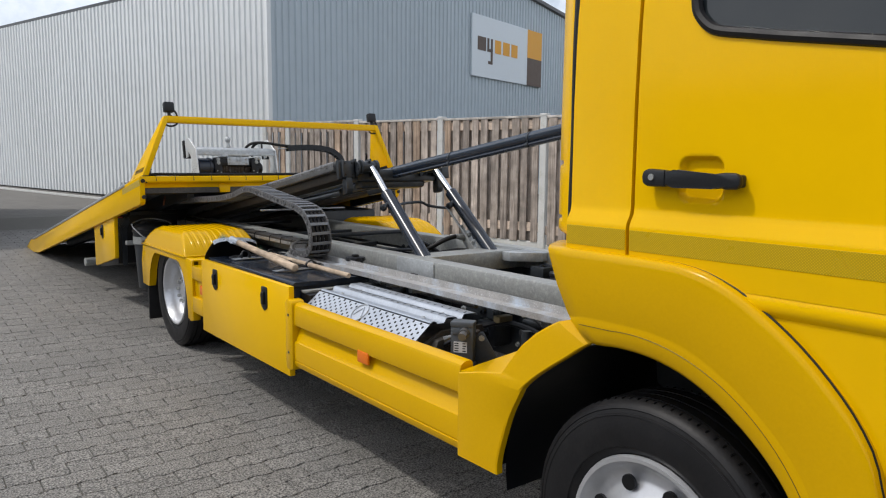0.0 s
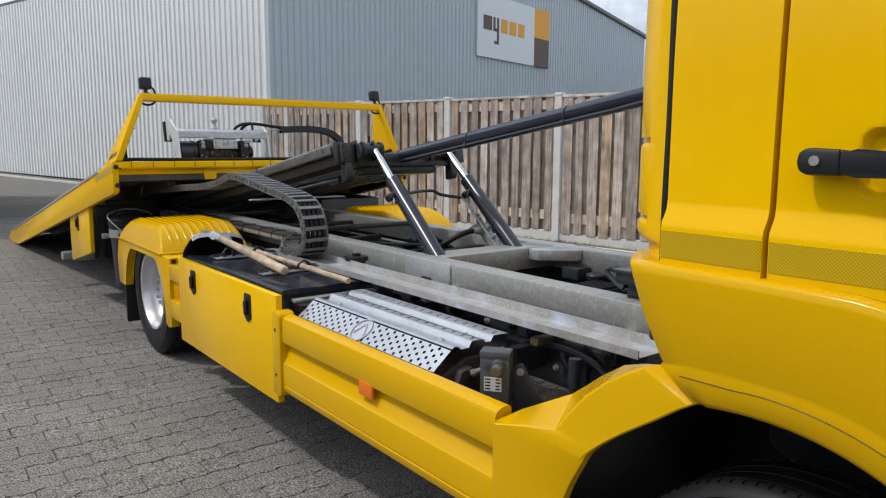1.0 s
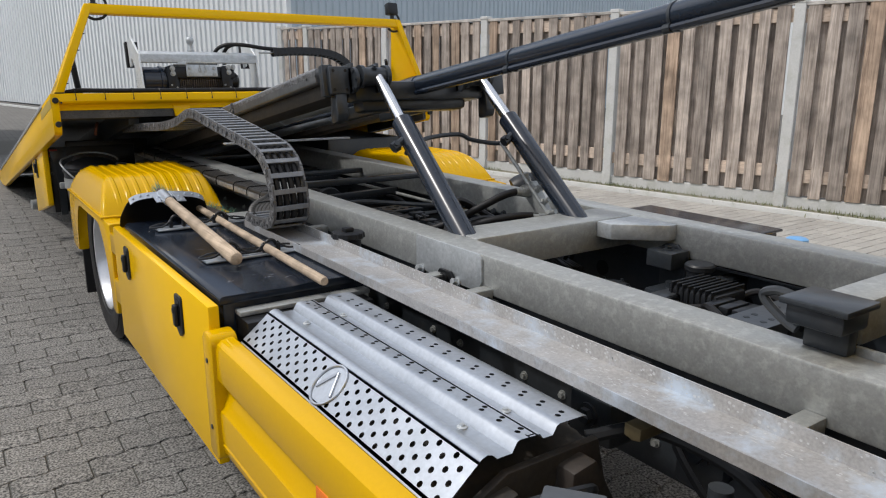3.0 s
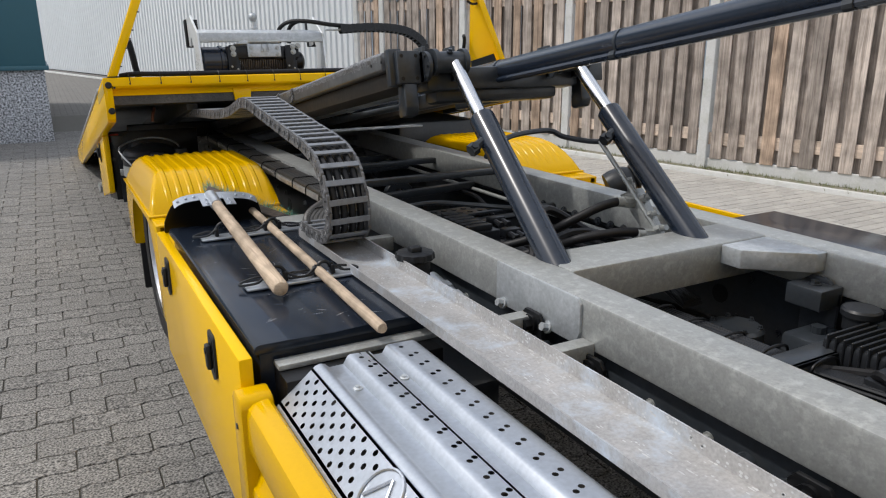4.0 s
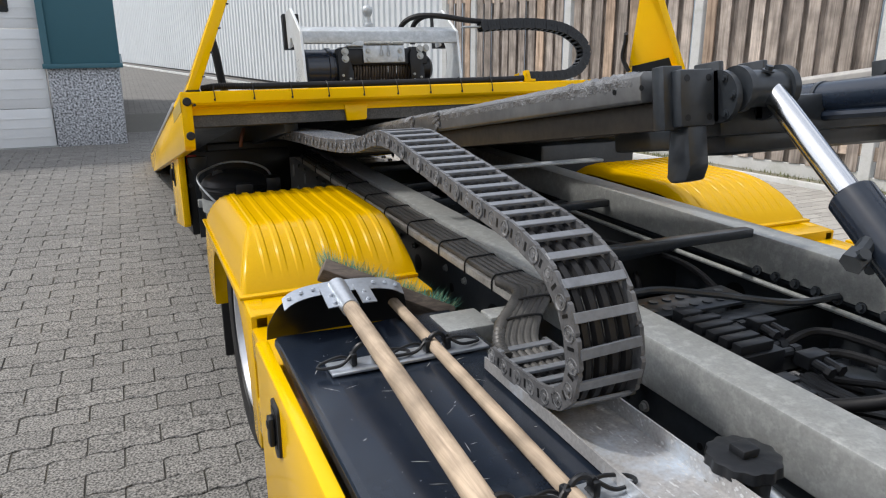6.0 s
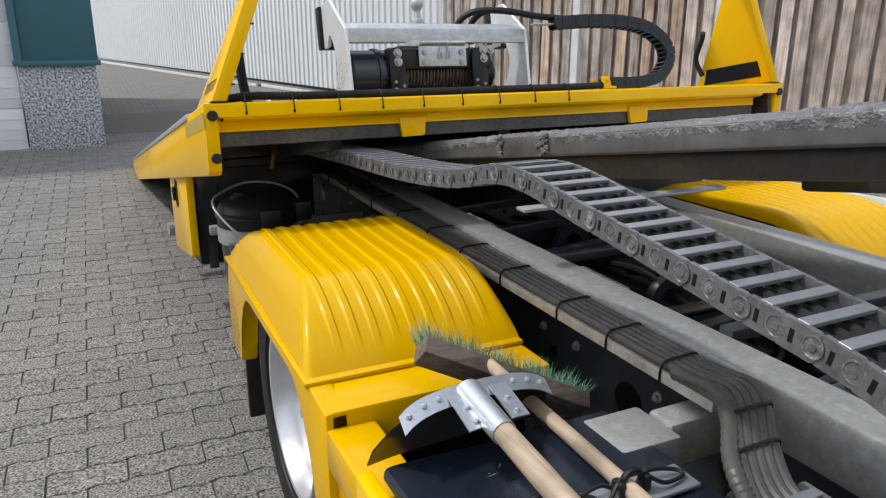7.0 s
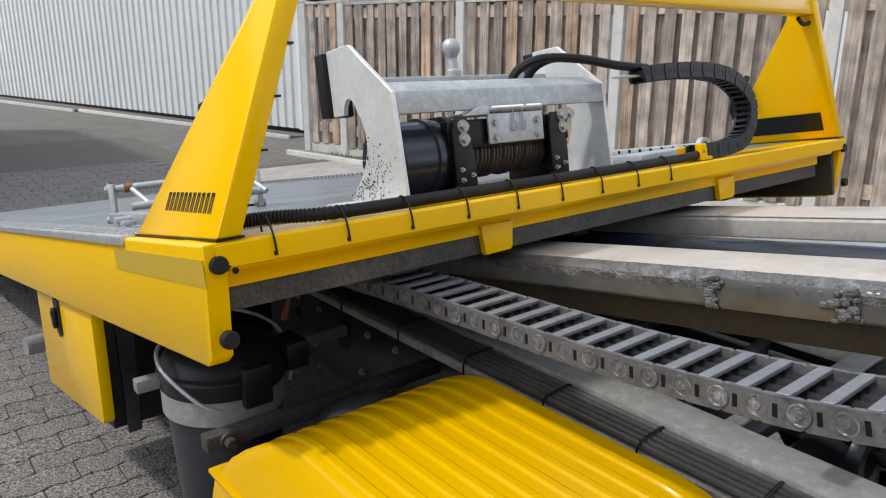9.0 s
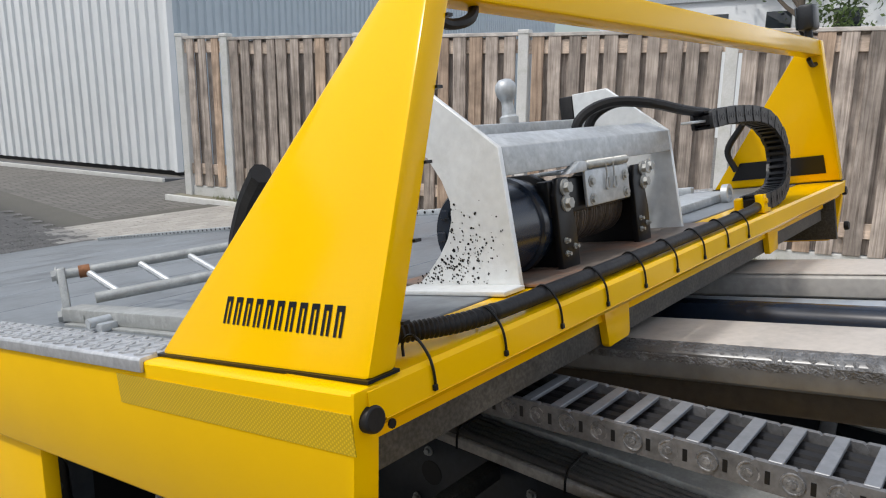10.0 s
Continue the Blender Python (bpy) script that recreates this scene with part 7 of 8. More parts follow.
EMBLEM_Y = 2.768
bm = bmesh.new()
perforated(bm, SHIELD[0], SHIELD[1], 0.015, 6, 0.0158, 0.0515, 0.0070, 0.5, lambda i, y: abs(y - EMBLEM_Y) < (0.045, 0.058, 0.065, 0.065, 0.058, 0.045)[i])
perforated(bm, SHIELD[7], SHIELD[8], 0.010, 2, 0.0142, 0.0515, 0.0062, 0.14)
perforated(bm, SHIELD[12], SHIELD[13], 0.012, 2, 0.0170, 0.0515, 0.0062, 0.14)
for k in (1, 2, 3, 4, 5, 6, 8, 9, 10, 11, 13, 14):
    flat_strip(bm, SHIELD[k], SHIELD[k + 1])
bmesh.ops.remove_doubles(bm, verts=bm.verts, dist=0.0004)
shield = part("heat_shield", bm, ALU, truck, "perforated bright aluminium heat shield", 50)
_e = Vector((SHIELD[1][0] - SHIELD[0][0], 0, SHIELD[1][1] - SHIELD[0][1])).normalized()
_n = Vector((-_e.z, 0, _e.x))
_c = Vector(((SHIELD[0][0] + SHIELD[1][0]) / 2, EMBLEM_Y, (SHIELD[0][1] + SHIELD[1][1]) / 2)) + _n * 0.002
bm = bmesh.new()
ring = [_c + (Vector((0, 1, 0)) * math.cos(t) * 0.052 + _e * math.sin(t) * 0.052) for t in [2 * math.pi * k / 32 for k in range(33)]]
tube(bm, ring, 0.0032, 6, False)
tube(bm, [_c + Vector((0, -0.036, 0)) - _e * 0.02, _c + _e * 0.035], 0.0035, 6)
tube(bm, [_c + Vector((0, 0.036, 0)) - _e * 0.02, _c + _e * 0.035], 0.0035, 6)
part("embossed_ring", bm, ALU, shield, "embossed round mark")
for x, z, ys in ((1.717, 0.753, (2.39, 3.105)), (1.820, 0.7595, (2.385, 3.09))):
    for y in ys:
        bm = bmesh.new()
        lathe(bm, [(0, 0.011), (0.003, 0.011), (0.005, 0.007), (0.008, 0.006), (0.009, 0.0)], (x, y, z), "z", 12)
        part("rivet", bm, GALV, shield)
bm = bmesh.new()
box(bm, (1.62, 2.30, 0.42), (2.0, 3.22, 0.70), 0.05)
exhaust = part("exhaust_box", bm, RUST, truck, "dark sooty exhaust box")
bm = bmesh.new()
prism(bm, [(1.60, 0.50), (1.60, 0.66), (1.72, 0.72), (1.95, 0.72), (1.98, 0.60), (1.98, 0.42), (1.75, 0.40)], "y", 2.255, 2.275, 0.004)
prism(bm, [(1.63, 0.58), (1.67, 0.69), (1.72, 0.70), (1.74, 0.60)], "y", 2.22, 2.26, 0.008)
prism(bm, [(1.82, 0.50), (1.84, 0.70), (1.90, 0.71), (1.96, 0.60), (1.92, 0.46)], "y", 2.21, 2.26, 0.008)
part("end_bracket", bm, RUST, exhaust)
bm = bmesh.new()
hose(bm, [(1.70, 2.24, 0.66), (1.74, 2.18, 0.70), (1.82, 2.16, 0.70), (1.88, 2.2, 0.66)], 0.012, 8, 5)
hose(bm, [(1.96, 2.30, 0.70), (2.06, 2.22, 0.72), (2.12, 2.05, 0.68), (2.10, 1.9, 0.60)], 0.014, 8, 5)
part("exhaust_lead", bm, PLASTIC, exhaust)
CTRL = Matrix.Translation((1.6255, 2.0095, 0.0)) @ Matrix.Rotation(radians(-53), 4, "Z")
bm = bmesh.new()
box(bm, (-0.046, 0.0, 0.60), (0.046, 0.055, 0.812), 0.007, CTRL)
box(bm, (-0.047, -0.003, 0.795), (0.047, 0.057, 0.817), 0.005, CTRL)
box(bm, (-0.036, -0.004, 0.765), (0.002, 0.001, 0.790), 0.002, CTRL)
box(bm, (-0.060, 0.005, 0.60), (0.052, 0.075, 0.655), 0.008, CTRL)
ctrl = part("control_box", bm, mat("grey_cast_housing", (0.065, 0.073, 0.082), 0.4, 0.1, var=0.15, scale=12, fine=80, bump=0.03), truck, "dark grey control box with pale label")
bm = bmesh.new()
cyl(bm, CTRL @ Vector((0.012, 0.004, 0.776)), CTRL @ Vector((0.012, -0.018, 0.772)), 0.0205, 24)
cyl(bm, CTRL @ Vector((0.012, -0.016, 0.772)), CTRL @ Vector((0.010, -0.040, 0.766)), 0.0165, 20)
part("cap", bm, GREASE, ctrl)
bm = bmesh.new()
cyl(bm, CTRL @ Vector((-0.046, 0.012, 0.752)), CTRL @ Vector((-0.068, 0.004, 0.744)), 0.009, 12)
cyl(bm, CTRL @ Vector((-0.060, 0.007, 0.747)), CTRL @ Vector((-0.074, 0.002, 0.742)), 0.011, 6)
part("fitting", bm, GREASE, ctrl)
bm = bmesh.new()
box(bm, (-0.032, -0.0020, 0.694), (0.022, 0.0005, 0.737), 0.0, CTRL)
lab = part("label_plate", bm, WHITE_LABEL, ctrl, "pale label with dark bars")
bm = bmesh.new()
for k in range(4):
    box(bm, (-0.029, -0.0028, 0.699 + 0.010 * k), (-0.012, -0.0021, 0.703 + 0.010 * k), 0.0, CTRL)
    box(bm, (0.004, -0.0028, 0.699 + 0.010 * k), (0.018 - 0.003 * (k % 2), -0.0021, 0.703 + 0.010 * k), 0.0, CTRL)
tagged(part("print_bars", bm, BLACK, lab), kind="stuff")
# folded gusset bracket in front of it
bm = bmesh.new()
prism(bm, [(0.032, 0.56), (0.030, 0.728), (0.064, 0.772), (0.078, 0.774), (0.152, 0.642), (0.152, 0.60), (0.10, 0.56)], "y", 0.040, 0.046, 0.0015, CTRL)
gus = part("gusset_bracket", bm, DARK, truck, "dark folded gusset bracket")
bm = bmesh.new()
prism(bm, [(0.046, 0.56), (0.046, 0.735), (0.030, 0.720), (-0.030, 0.60), (-0.030, 0.56)], "x", 0.030, 0.036, 0.0015, CTRL)
part("flange", bm, DARK, gus)
bm = bmesh.new()
box(bm, (0.03, -0.03, 0.598), (0.16, 0.045, 0.604), 0.001, CTRL)
part("foot", bm, DARK, gus)
for p, d in (((0.072, 0.040, 0.748), (0, -1, 0)), ((0.060, 0.004, 0.604), (0, 0, 1)), ((0.105, 0.008, 0.604), (0, 0, 1)), ((-0.010, -0.004, 0.650), (0, -1, 0))):
    bm = bmesh.new()
    bolt(bm, CTRL @ Vector(p), CTRL.to_3x3() @ Vector(d), 0.008, 0.009)
    part("bolt", bm, GALV_DULL, gus)
bm = bmesh.new()
cyl(bm, (1.955, 1.99, 0.40), (1.97, 2.0, 0.70), 0.017, 16)
cyl(bm, (1.968, 1.998, 0.64), (1.972, 2.0, 0.735), 0.021, 16)
part("damper", bm, DARK, truck)
bm = bmesh.new()
hose(bm, [(2.20, 2.2, 0.74), (2.16, 2.08, 0.70), (2.18, 1.95, 0.62), (2.22, 1.85, 0.60)], 0.007, 6, 5)
hose(bm, [(2.24, 2.3, 0.66), (2.14, 2.2, 0.64), (2.10, 2.02, 0.56), (2.16, 1.8, 0.52)], 0.009, 6, 5)
part("brake_line", bm, RUBBER, truck)
bm = bmesh.new()
prism(bm, [(2.18, 0.76), (2.18, 0.735), (2.20, 0.73), (2.22, 0.735), (2.22, 0.76)], "x", 1.98, 2.06, 0.002)
part("tray_clip", bm, mat("brass_clip", (0.12, 0.095, 0.05), 0.5, 0.3), truck)
for y, z, sy, sz in ((1.66, 0.55, 0.16, 0.14), (2.12, 0.56, 0.12, 0.16), (2.42, 0.54, 0.14, 0.12)):
    bm = bmesh.new()
    box(bm, (2.17, y, z), (2.285, y + sy, z + sz), 0.015)
    bolt(bm, (2.17, y + sy * 0.5, z + sz * 0.6), (-1, 0, 0), 0.02, 0.02)
    part("bracket_casting", bm, DARK, truck)

bm = bmesh.new()
lathe(bm, [(0, 0.0), (0, 0.05), (0.02, 0.06), (0.06, 0.06), (0.09, 0.045), (0.09, 0.0)], (2.19, 2.08, 0.58), "x", 24)
prism(bm, [(2.03, 0.36), (2.17, 0.36), (2.14, 0.58), (2.02, 0.58)], "x", 2.20, 2.26, 0.012)
part("spring_hanger", bm, DARK, truck, "dark rounded spring hanger")

# ---- cab ----
def skin(bm, prof, y0, y1, t=0.02, ny=1):
    """A body panel: an x-z profile drawn out along y, with thickness."""
    ring = [(x, z) for x, z in prof] + [(x + t, z) for x, z in reversed(prof)]
    prism(bm, ring, "y", y0, y1, 0.0)


CAB = [(1.482, 1.135), (1.480, 1.20), (1.478, 1.262), (1.480, 1.275), (1.494, 1.300), (1.497, 1.32), (1.496, 1.60), (1.50, 1.78)]
cabm = bmesh.new()
REAR = [(1.53, 1.335, 0), (1.552, 1.388, 0), (1.566, 1.415, 0), (1.572, 1.425, 1), (1.600, 1.461, 1), (1.632, 1.490, 1), (1.665, 1.511, 1), (1.71, 1.527, 1), (1.78, 1.538, 1), (TX, 1.542, 1)]


def cab_ring(z, inset, notch):
    """Outline of the cab at one height; the rear corner is drawn in by inset, and by notch past the groove's end."""
    def back(y, g):
        return y - inset * min(1.0, (y - 1.30) / 0.12) - notch * g
    near = [(x + notch * g * (0.8 if x < 1.70 else 0.0), back(y, g)) for x, y, g in REAR]
    away = [(2 * TX - x, y) for x, y in reversed(near[:-1])]
    rest = [(2 * TX - 1.50, 1.2), (2 * TX - 1.50, -0.6), (2 * TX - 1.7, -0.85), (1.70, -0.85), (1.53, -0.6)]
    return [cabm.verts.new((x, y, z)) for x, y in near + away + rest]


LAYERS = [(1.150, 0.050, 0), (1.156, 0.038, 0), (1.165, 0.034, 0), (1.214, 0.034, 0), (1.216, 0.022, 0), (1.222, 0.008, 0), (1.232, 0.001, 0), (1.245, 0, 0), (1.252, 0, 0), (1.258, 0, 0.001), (1.266, 0, 0.009), (1.273, 0, 0.009), (1.275, 0, 0.001), (1.278, 0, 0), (1.35, 0, 0),
          (1.425, 0, 0), (1.431, 0, 0.001), (1.439, 0, 0.009), (1.446, 0, 0.009), (1.448, 0, 0.001), (1.451, 0, 0), (1.6, 0, 0), (2.0, 0.004, 0), (2.70, 0.01, 0), (2.75, 0.03, 0)]
_rings = [cab_ring(*l) for l in LAYERS]
for lo, hi in zip(_rings, _rings[1:]):
    for k in range(len(lo)):
        cabm.faces.new([lo[k], lo[(k + 1) % len(lo)], hi[(k + 1) % len(lo)], hi[k]])
cabm.faces.new(_rings[0][::-1])
cabm.faces.new(_rings[-1])
bmesh.ops.recalc_face_normals(cabm, faces=cabm.faces)
cab = part("cab", cabm, YELLOW, truck, "yellow truck cab", 40)
cab.location.y = 0.027  # as it sits on its mounts
bm = bmesh.new()
prism(bm, [(1.60, 1.42), (1.70, 1.49), (1.85, 1.505), (1.85, 1.38), (1.60, 1.38)], "z", 0.98, 1.16, 0.01)
part("cab_foot", bm, DARK, cab)
# rear quarter panel
bm = bmesh.new()
skin(bm, CAB + [(1.51, 2.0), (1.56, 2.7)], 1.098, 1.315, 0.03)
part("quarter_panel", bm, YELLOW, cab, "yellow cab quarter panel", 30)
bm = bmesh.new()
hose(bm, [(1.515, 1.322, 1.165), (1.513, 1.322, 1.3), (1.516, 1.322, 1.5), (1.518, 1.322, 1.9), (1.56, 1.322, 2.6)], 0.016, 8, 6)
part("rubber_seal", bm, RUBBER, cab, "black rubber seal strip")
# door with window
SILL = [(-0.35, 1.535), (0.20, 1.637), (0.489, 1.691), (0.70, 1.729), (0.775, 1.744), (0.854, 1.760), (0.888, 1.776), (0.915, 1.804), (0.926, 1.833), (0.932, 1.90), (0.938, 1.95)]


def along(table, u):
    for (a, p), (b, q) in zip(table, table[1:]):
        if u <= b:
            return p + (q - p) * max(0.0, (u - a) / (b - a))
    return table[-1][1]


def door_x(z):
    return along([(q, p) for p, q in CAB] + [(2.0, 1.51), (2.7, 1.56)], z)


def dent(y, z):
    """Hand recess: a rounded dish in two halves round the handle."""
    dy, dz = max(0.0, abs(y - 0.888) - 0.030), max(0.0, abs(z - 1.401) - 0.026)
    d = math.hypot(dy, dz)
    f = max(0.0, min(1.0, (0.036 - d) / 0.016))
    return 0.020 * f * f * (3 - 2 * f)


bm = bmesh.new()
_ys = [-0.35, -0.1, 0.1, 0.3, 0.45, 0.55, 0.65, 0.72, 0.77] + [0.79 + 0.005 * k for k in range(36)] + [0.99, 1.03, 1.086]
_zs = [z for _, z in CAB[:6]] + [1.33 + 0.005 * k for k in range(29)] + [1.49]
_n = len(_zs)


def door_skin(y, j):
    z = _zs[int(j)] if j < _n else 1.49 + (along(SILL, y) - 1.49) * (j - _n + 1) / 6
    return (door_x(z) + dent(y, z), y, z)


outer = grid_surface(bm, door_skin, _ys, list(range(_n + 6)))
inner = grid_surface(bm, lambda y, j: (door_skin(y, j)[0] + 0.012, *door_skin(y, j)[1:]), _ys, list(range(_n + 6)))
for a, b in ((outer[0], inner[0]), (outer[-1], inner[-1]), ([r[0] for r in outer], [r[0] for r in inner]), ([r[-1] for r in outer], [r[-1] for r in inner])):
    for i in range(len(a) - 1):
        bm.faces.new([a[i], a[i + 1], b[i + 1], b[i]])
door = part("cab_door", bm, YELLOW, cab, "yellow cab door with black handle", 30)
bm = bmesh.new()
skin(bm, [(1.5075, 1.95), (1.51, 2.0), (1.56, 2.7)], 0.94, 1.086, 0.03)
skin(bm, [(1.545, 2.45), (1.56, 2.7)], -0.35, 0.94, 0.03)
part("door_pillar", bm, YELLOW, door)
bm = bmesh.new()
hexa(bm, [(1.506, -0.35, 1.52), (1.526, -0.35, 1.52), (1.526, 0.94, 1.70), (1.506, 0.94, 1.70)], [(1.55, -0.35, 2.46), (1.57, -0.35, 2.46), (1.57, 0.94, 2.46), (1.55, 0.94, 2.46)])
part("door_glass", bm, GLASS, door, "dark door window")
bm = bmesh.new()
hose(bm, [(door_x(z) + 0.002, y, z) for y, z in SILL] + [(1.525, 0.945, 2.1), (1.55, 0.945, 2.45)], 0.014, 8, 6)
part("window_seal", bm, RUBBER, door, "black window seal")
# reflective stripe in two runs
for y0, y1 in ((-0.35, 1.084), (1.10, 1.313)):
    bm = bmesh.new()
    prism(bm, [(1.4788, 1.202), (1.4768, 1.258), (1.479, 1.259), (1.481, 1.202)], "y", y0, y1, 0.0)
    part("reflective_stripe", bm, REFLECT, cab, "honeycomb reflective yellow stripe")
# handle in its recess
bm = bmesh.new()
prism(bm, [(0.765, 1.380), (0.758, 1.392), (0.759, 1.410), (0.770, 1.419), (0.80, 1.420), (0.83, 1.4155), (0.94, 1.418), (0.965, 1.424), (1.02, 1.427), (1.034, 1.420), (1.038, 1.403), (1.034, 1.387), (1.02, 1.380), (0.965, 1.381), (0.94, 1.386), (0.83, 1.386), (0.80, 1.379)], "x", 1.456, 1.476, 0.007)
box(bm, (1.472, 0.975, 1.387), (1.500, 1.03, 1.42), 0.006)
box(bm, (1.472, 0.765, 1.384), (1.500, 0.80, 1.415), 0.006)
hnd = part("handle", bm, PLASTIC, door, "black door handle")
bm = bmesh.new()
cyl(bm, (1.452, 1.005, 1.405), (1.458, 1.005, 1.405), 0.0085, 16)
part("lock_barrel", bm, GALV_DULL, hnd)
bm = bmesh.new()
box(bm, (1.4548, 0.965, 1.384), (1.4565, 0.967, 1.424), 0.0)
part("handle_joint", bm, BLACK, hnd)
# front wheel arch with flare
WA = (1.07, 0.395)


def arc(r, a0, a1, n=20):
    return [(WA[0] + r * math.cos(radians(a0 + (a1 - a0) * k / n)), WA[1] + r * math.sin(radians(a0 + (a1 - a0) * k / n))) for k in range(n + 1)]


bm = bmesh.new()
_in = []
_out = []
for k in range(37):
    a = 80 + 106 * k / 36
    r = along([(80, 0.524), (127, 0.524), (138, 0.530), (147, 0.537), (186, 0.545)], a)
    _in.append((WA[0] + r * math.cos(radians(a)), WA[1] + r * math.sin(radians(a))))
    if a < 101:
        f = (a - 80) / 21
        _out.append((1.376 - 0.459 * f, 1.190 - 0.006 * f ** 3))
    else:
        r = along([(101, 0.804), (107, 0.808), (112.5, 0.804), (119, 0.794), (125, 0.789), (132, 0.783), (140, 0.778), (146, 0.769), (152, 0.745), (186, 0.70)], a)
        _out.append((WA[0] + r * math.cos(radians(a)), WA[1] + r * math.sin(radians(a))))
_sec = [(0.0, 1.66), (0.0, 1.50), (0.015, 1.478), (0.05, 1.470), (0.25, 1.466), (0.27, 1.4675), (0.29, 1.466), (0.6, 1.461), (0.90, 1.459), (0.965, 1.461), (0.99, 1.469), (1.0, 1.485), (1.0, 1.74)]


def wing(k, j):
    f, x = _sec[int(j)]
    # the rear end turns inward in three short steps
    dx, dy = {-1: (0.028, 0.026), -2: (0.062, 0.050), -3: (0.105, 0.074)}.get(int(k), (0.0, 0.0))
    k = max(k, 0)
    a, b = _in[int(k)], _out[int(k)]
    bulge = 0.066 * math.sin(math.pi * f ** 0.5) * max(0.0, 1 - k / 5)
    return (min(x + dx, max(x, 1.66)), a[0] + (b[0] - a[0]) * f + bulge + dy, a[1] + (b[1] - a[1]) * f)


grid_surface(bm, wing, list(range(-3, 37)), list(range(len(_sec))))
bm.faces.new([bm.verts.new(wing(-3, j)) for j in range(len(_sec))])
bmesh.ops.remove_doubles(bm, verts=bm.verts, dist=0.0002)
flare = part("front_wing", bm, YELLOW_DULL, cab, "yellow flared front wheel arch", 50)
bm = bmesh.new()
rr_ = [(1.4665, 1.246, 0.967)] + [(1.4665, y, z) for y, z in arc(0.577, 84, 150, 24)]
tube(bm, rr_, 0.0008, 5)
part("wing_joint", bm, BLACK, flare)
# thin black tube that stands for the shadow in the gap between wing and door
bm = bmesh.new()
tube(bm, [(1.4835, y + 0.001, z + 0.002) for y, z in _out[6:31]], 0.0032, 6)
part("edge_seal", bm, RUBBER, flare, "thin black line for the shade in the arch gap")
# arch edge, crest of the outer face with its depth, ridge behind it with its depth
STEP = [((1.615, 0.36), (1.834, 0.36), 1.487, (1.834, 0.36), 1.50), ((1.612, 0.42), (1.834, 0.42), 1.487, (1.834, 0.42), 1.50),
        ((1.565, 0.575), (1.834, 0.56), 1.487, (1.834, 0.56), 1.50), ((1.515, 0.675), (1.834, 0.675), 1.487, (1.834, 0.678), 1.50),
        ((1.500, 0.700), (1.725, 0.702), 1.491, (1.828, 0.692), 1.60), ((1.470, 0.730), (1.613, 0.724), 1.497, (1.715, 0.752), 1.68),
        ((1.431, 0.762), (1.578, 0.775), 1.503, (1.665, 0.790), 1.68), ((1.375, 0.803), (1.526, 0.837), 1.505, (1.620, 0.826), 1.68),
        ((1.314, 0.845), (1.464, 0.889), 1.505, (1.545, 0.876), 1.68), ((1.262, 0.883), (1.407, 0.925), 1.505, (1.473, 0.890), 1.68),
        ((1.235, 0.900), (1.366, 0.948), 1.506, (1.42, 0.905), 1.68), ((1.222, 0.908), (1.340, 0.955), 1.532, (1.39, 0.915), 1.70), ((1.19, 0.925), (1.298, 0.988), 1.504, (1.35, 0.95), 1.70)]
_si = curve_pts([(*p[0], 0) for p in STEP], 4)


def step(k, j):
    f = min(k / 4, len(STEP) - 1.001)
    a, b, f = STEP[int(f)], STEP[int(f) + 1], f - int(f)
    i = _si[int(k)][:2]
    c, o = [(a[n][0] + (b[n][0] - a[n][0]) * f, a[n][1] + (b[n][1] - a[n][1]) * f) for n in (1, 3)]
    xc, xo = a[2] + (b[2] - a[2]) * f, a[4] + (b[4] - a[4]) * f
    d = (c[0] - i[0], c[1] - i[1])
    return ((1.515, *i), (1.490, *i), (1.487, i[0] + 0.03 * d[0], i[1] + 0.03 * d[1]), (1.487 + 0.5 * (xc - 1.487), i[0] + 0.55 * d[0], i[1] + 0.55 * d[1]), (xc - 0.001, i[0] + 0.95 * d[0], i[1] + 0.95 * d[1]),
            (xc + 0.003, *c), (xc + 0.012, c[0] + 0.05 * (o[0] - c[0]), c[1] + 0.05 * (o[1] - c[1])), (xo - 0.004, *o), (max(1.76, xo), o[0], o[1] - 0.012))[int(j)]


bm = bmesh.new()
grid_surface(bm, step, list(range(len(_si))), list(range(9)))
solidify(bm, 0.004)
part("step_panel", bm, YELLOW_DULL, cab, "yellow rear part of the front arch", 22)
bm = bmesh.new()
box(bm, (1.52, 1.66, 0.36), (1.74, 1.834, 0.67), 0.01)
part("step_core", bm, BLACK, cab)
bm = bmesh.new()
lower = [(1.484, 1.135), (1.478, 1.118), (1.480, 1.10), (1.492, 1.085), (1.497, 0.90), (1.52, 0.50), (1.56, 0.45)]
skin(bm, lower, -0.35, 0.60, 0.03)
skin(bm, lower[:5] + [(1.505, 0.80)], 0.60, 0.70, 0.03)
skin(bm, lower[:4] + [(1.496, 0.98)], 0.70, 1.05, 0.03)
part("lower_door_panel", bm, YELLOW, cab)
bm = bmesh.new()
al = arc(0.53, -10, 190, 30)
grid_surface(bm, lambda x, k: (x, *al[int(k)]), [1.517, 2.25], list(range(31)))
v = [bm.verts.new((2.25, *p)) for p in al]
bm.faces.new(v)
part("wheel_liner", bm, BLACK, cab)
bm = bmesh.new()
box(bm, (2.26, -0.6, 0.50), (3.2, 1.50, 1.10), 0.03)
part("engine", bm, DARK, truck, "dark engine under the cab")
bm = bmesh.new()
prism(bm, [(0.75, 0.70), (1.05, 0.92), (1.32, 0.88), (1.30, 0.70), (1.1, 0.62)], "x", 1.90, 1.93, 0.01)
cyl(bm, (1.75, 1.035, 0.337), (3.7, 1.035, 0.337), 0.07, 14)
part("front_axle", bm, DARK, truck)
bm = bmesh.new()
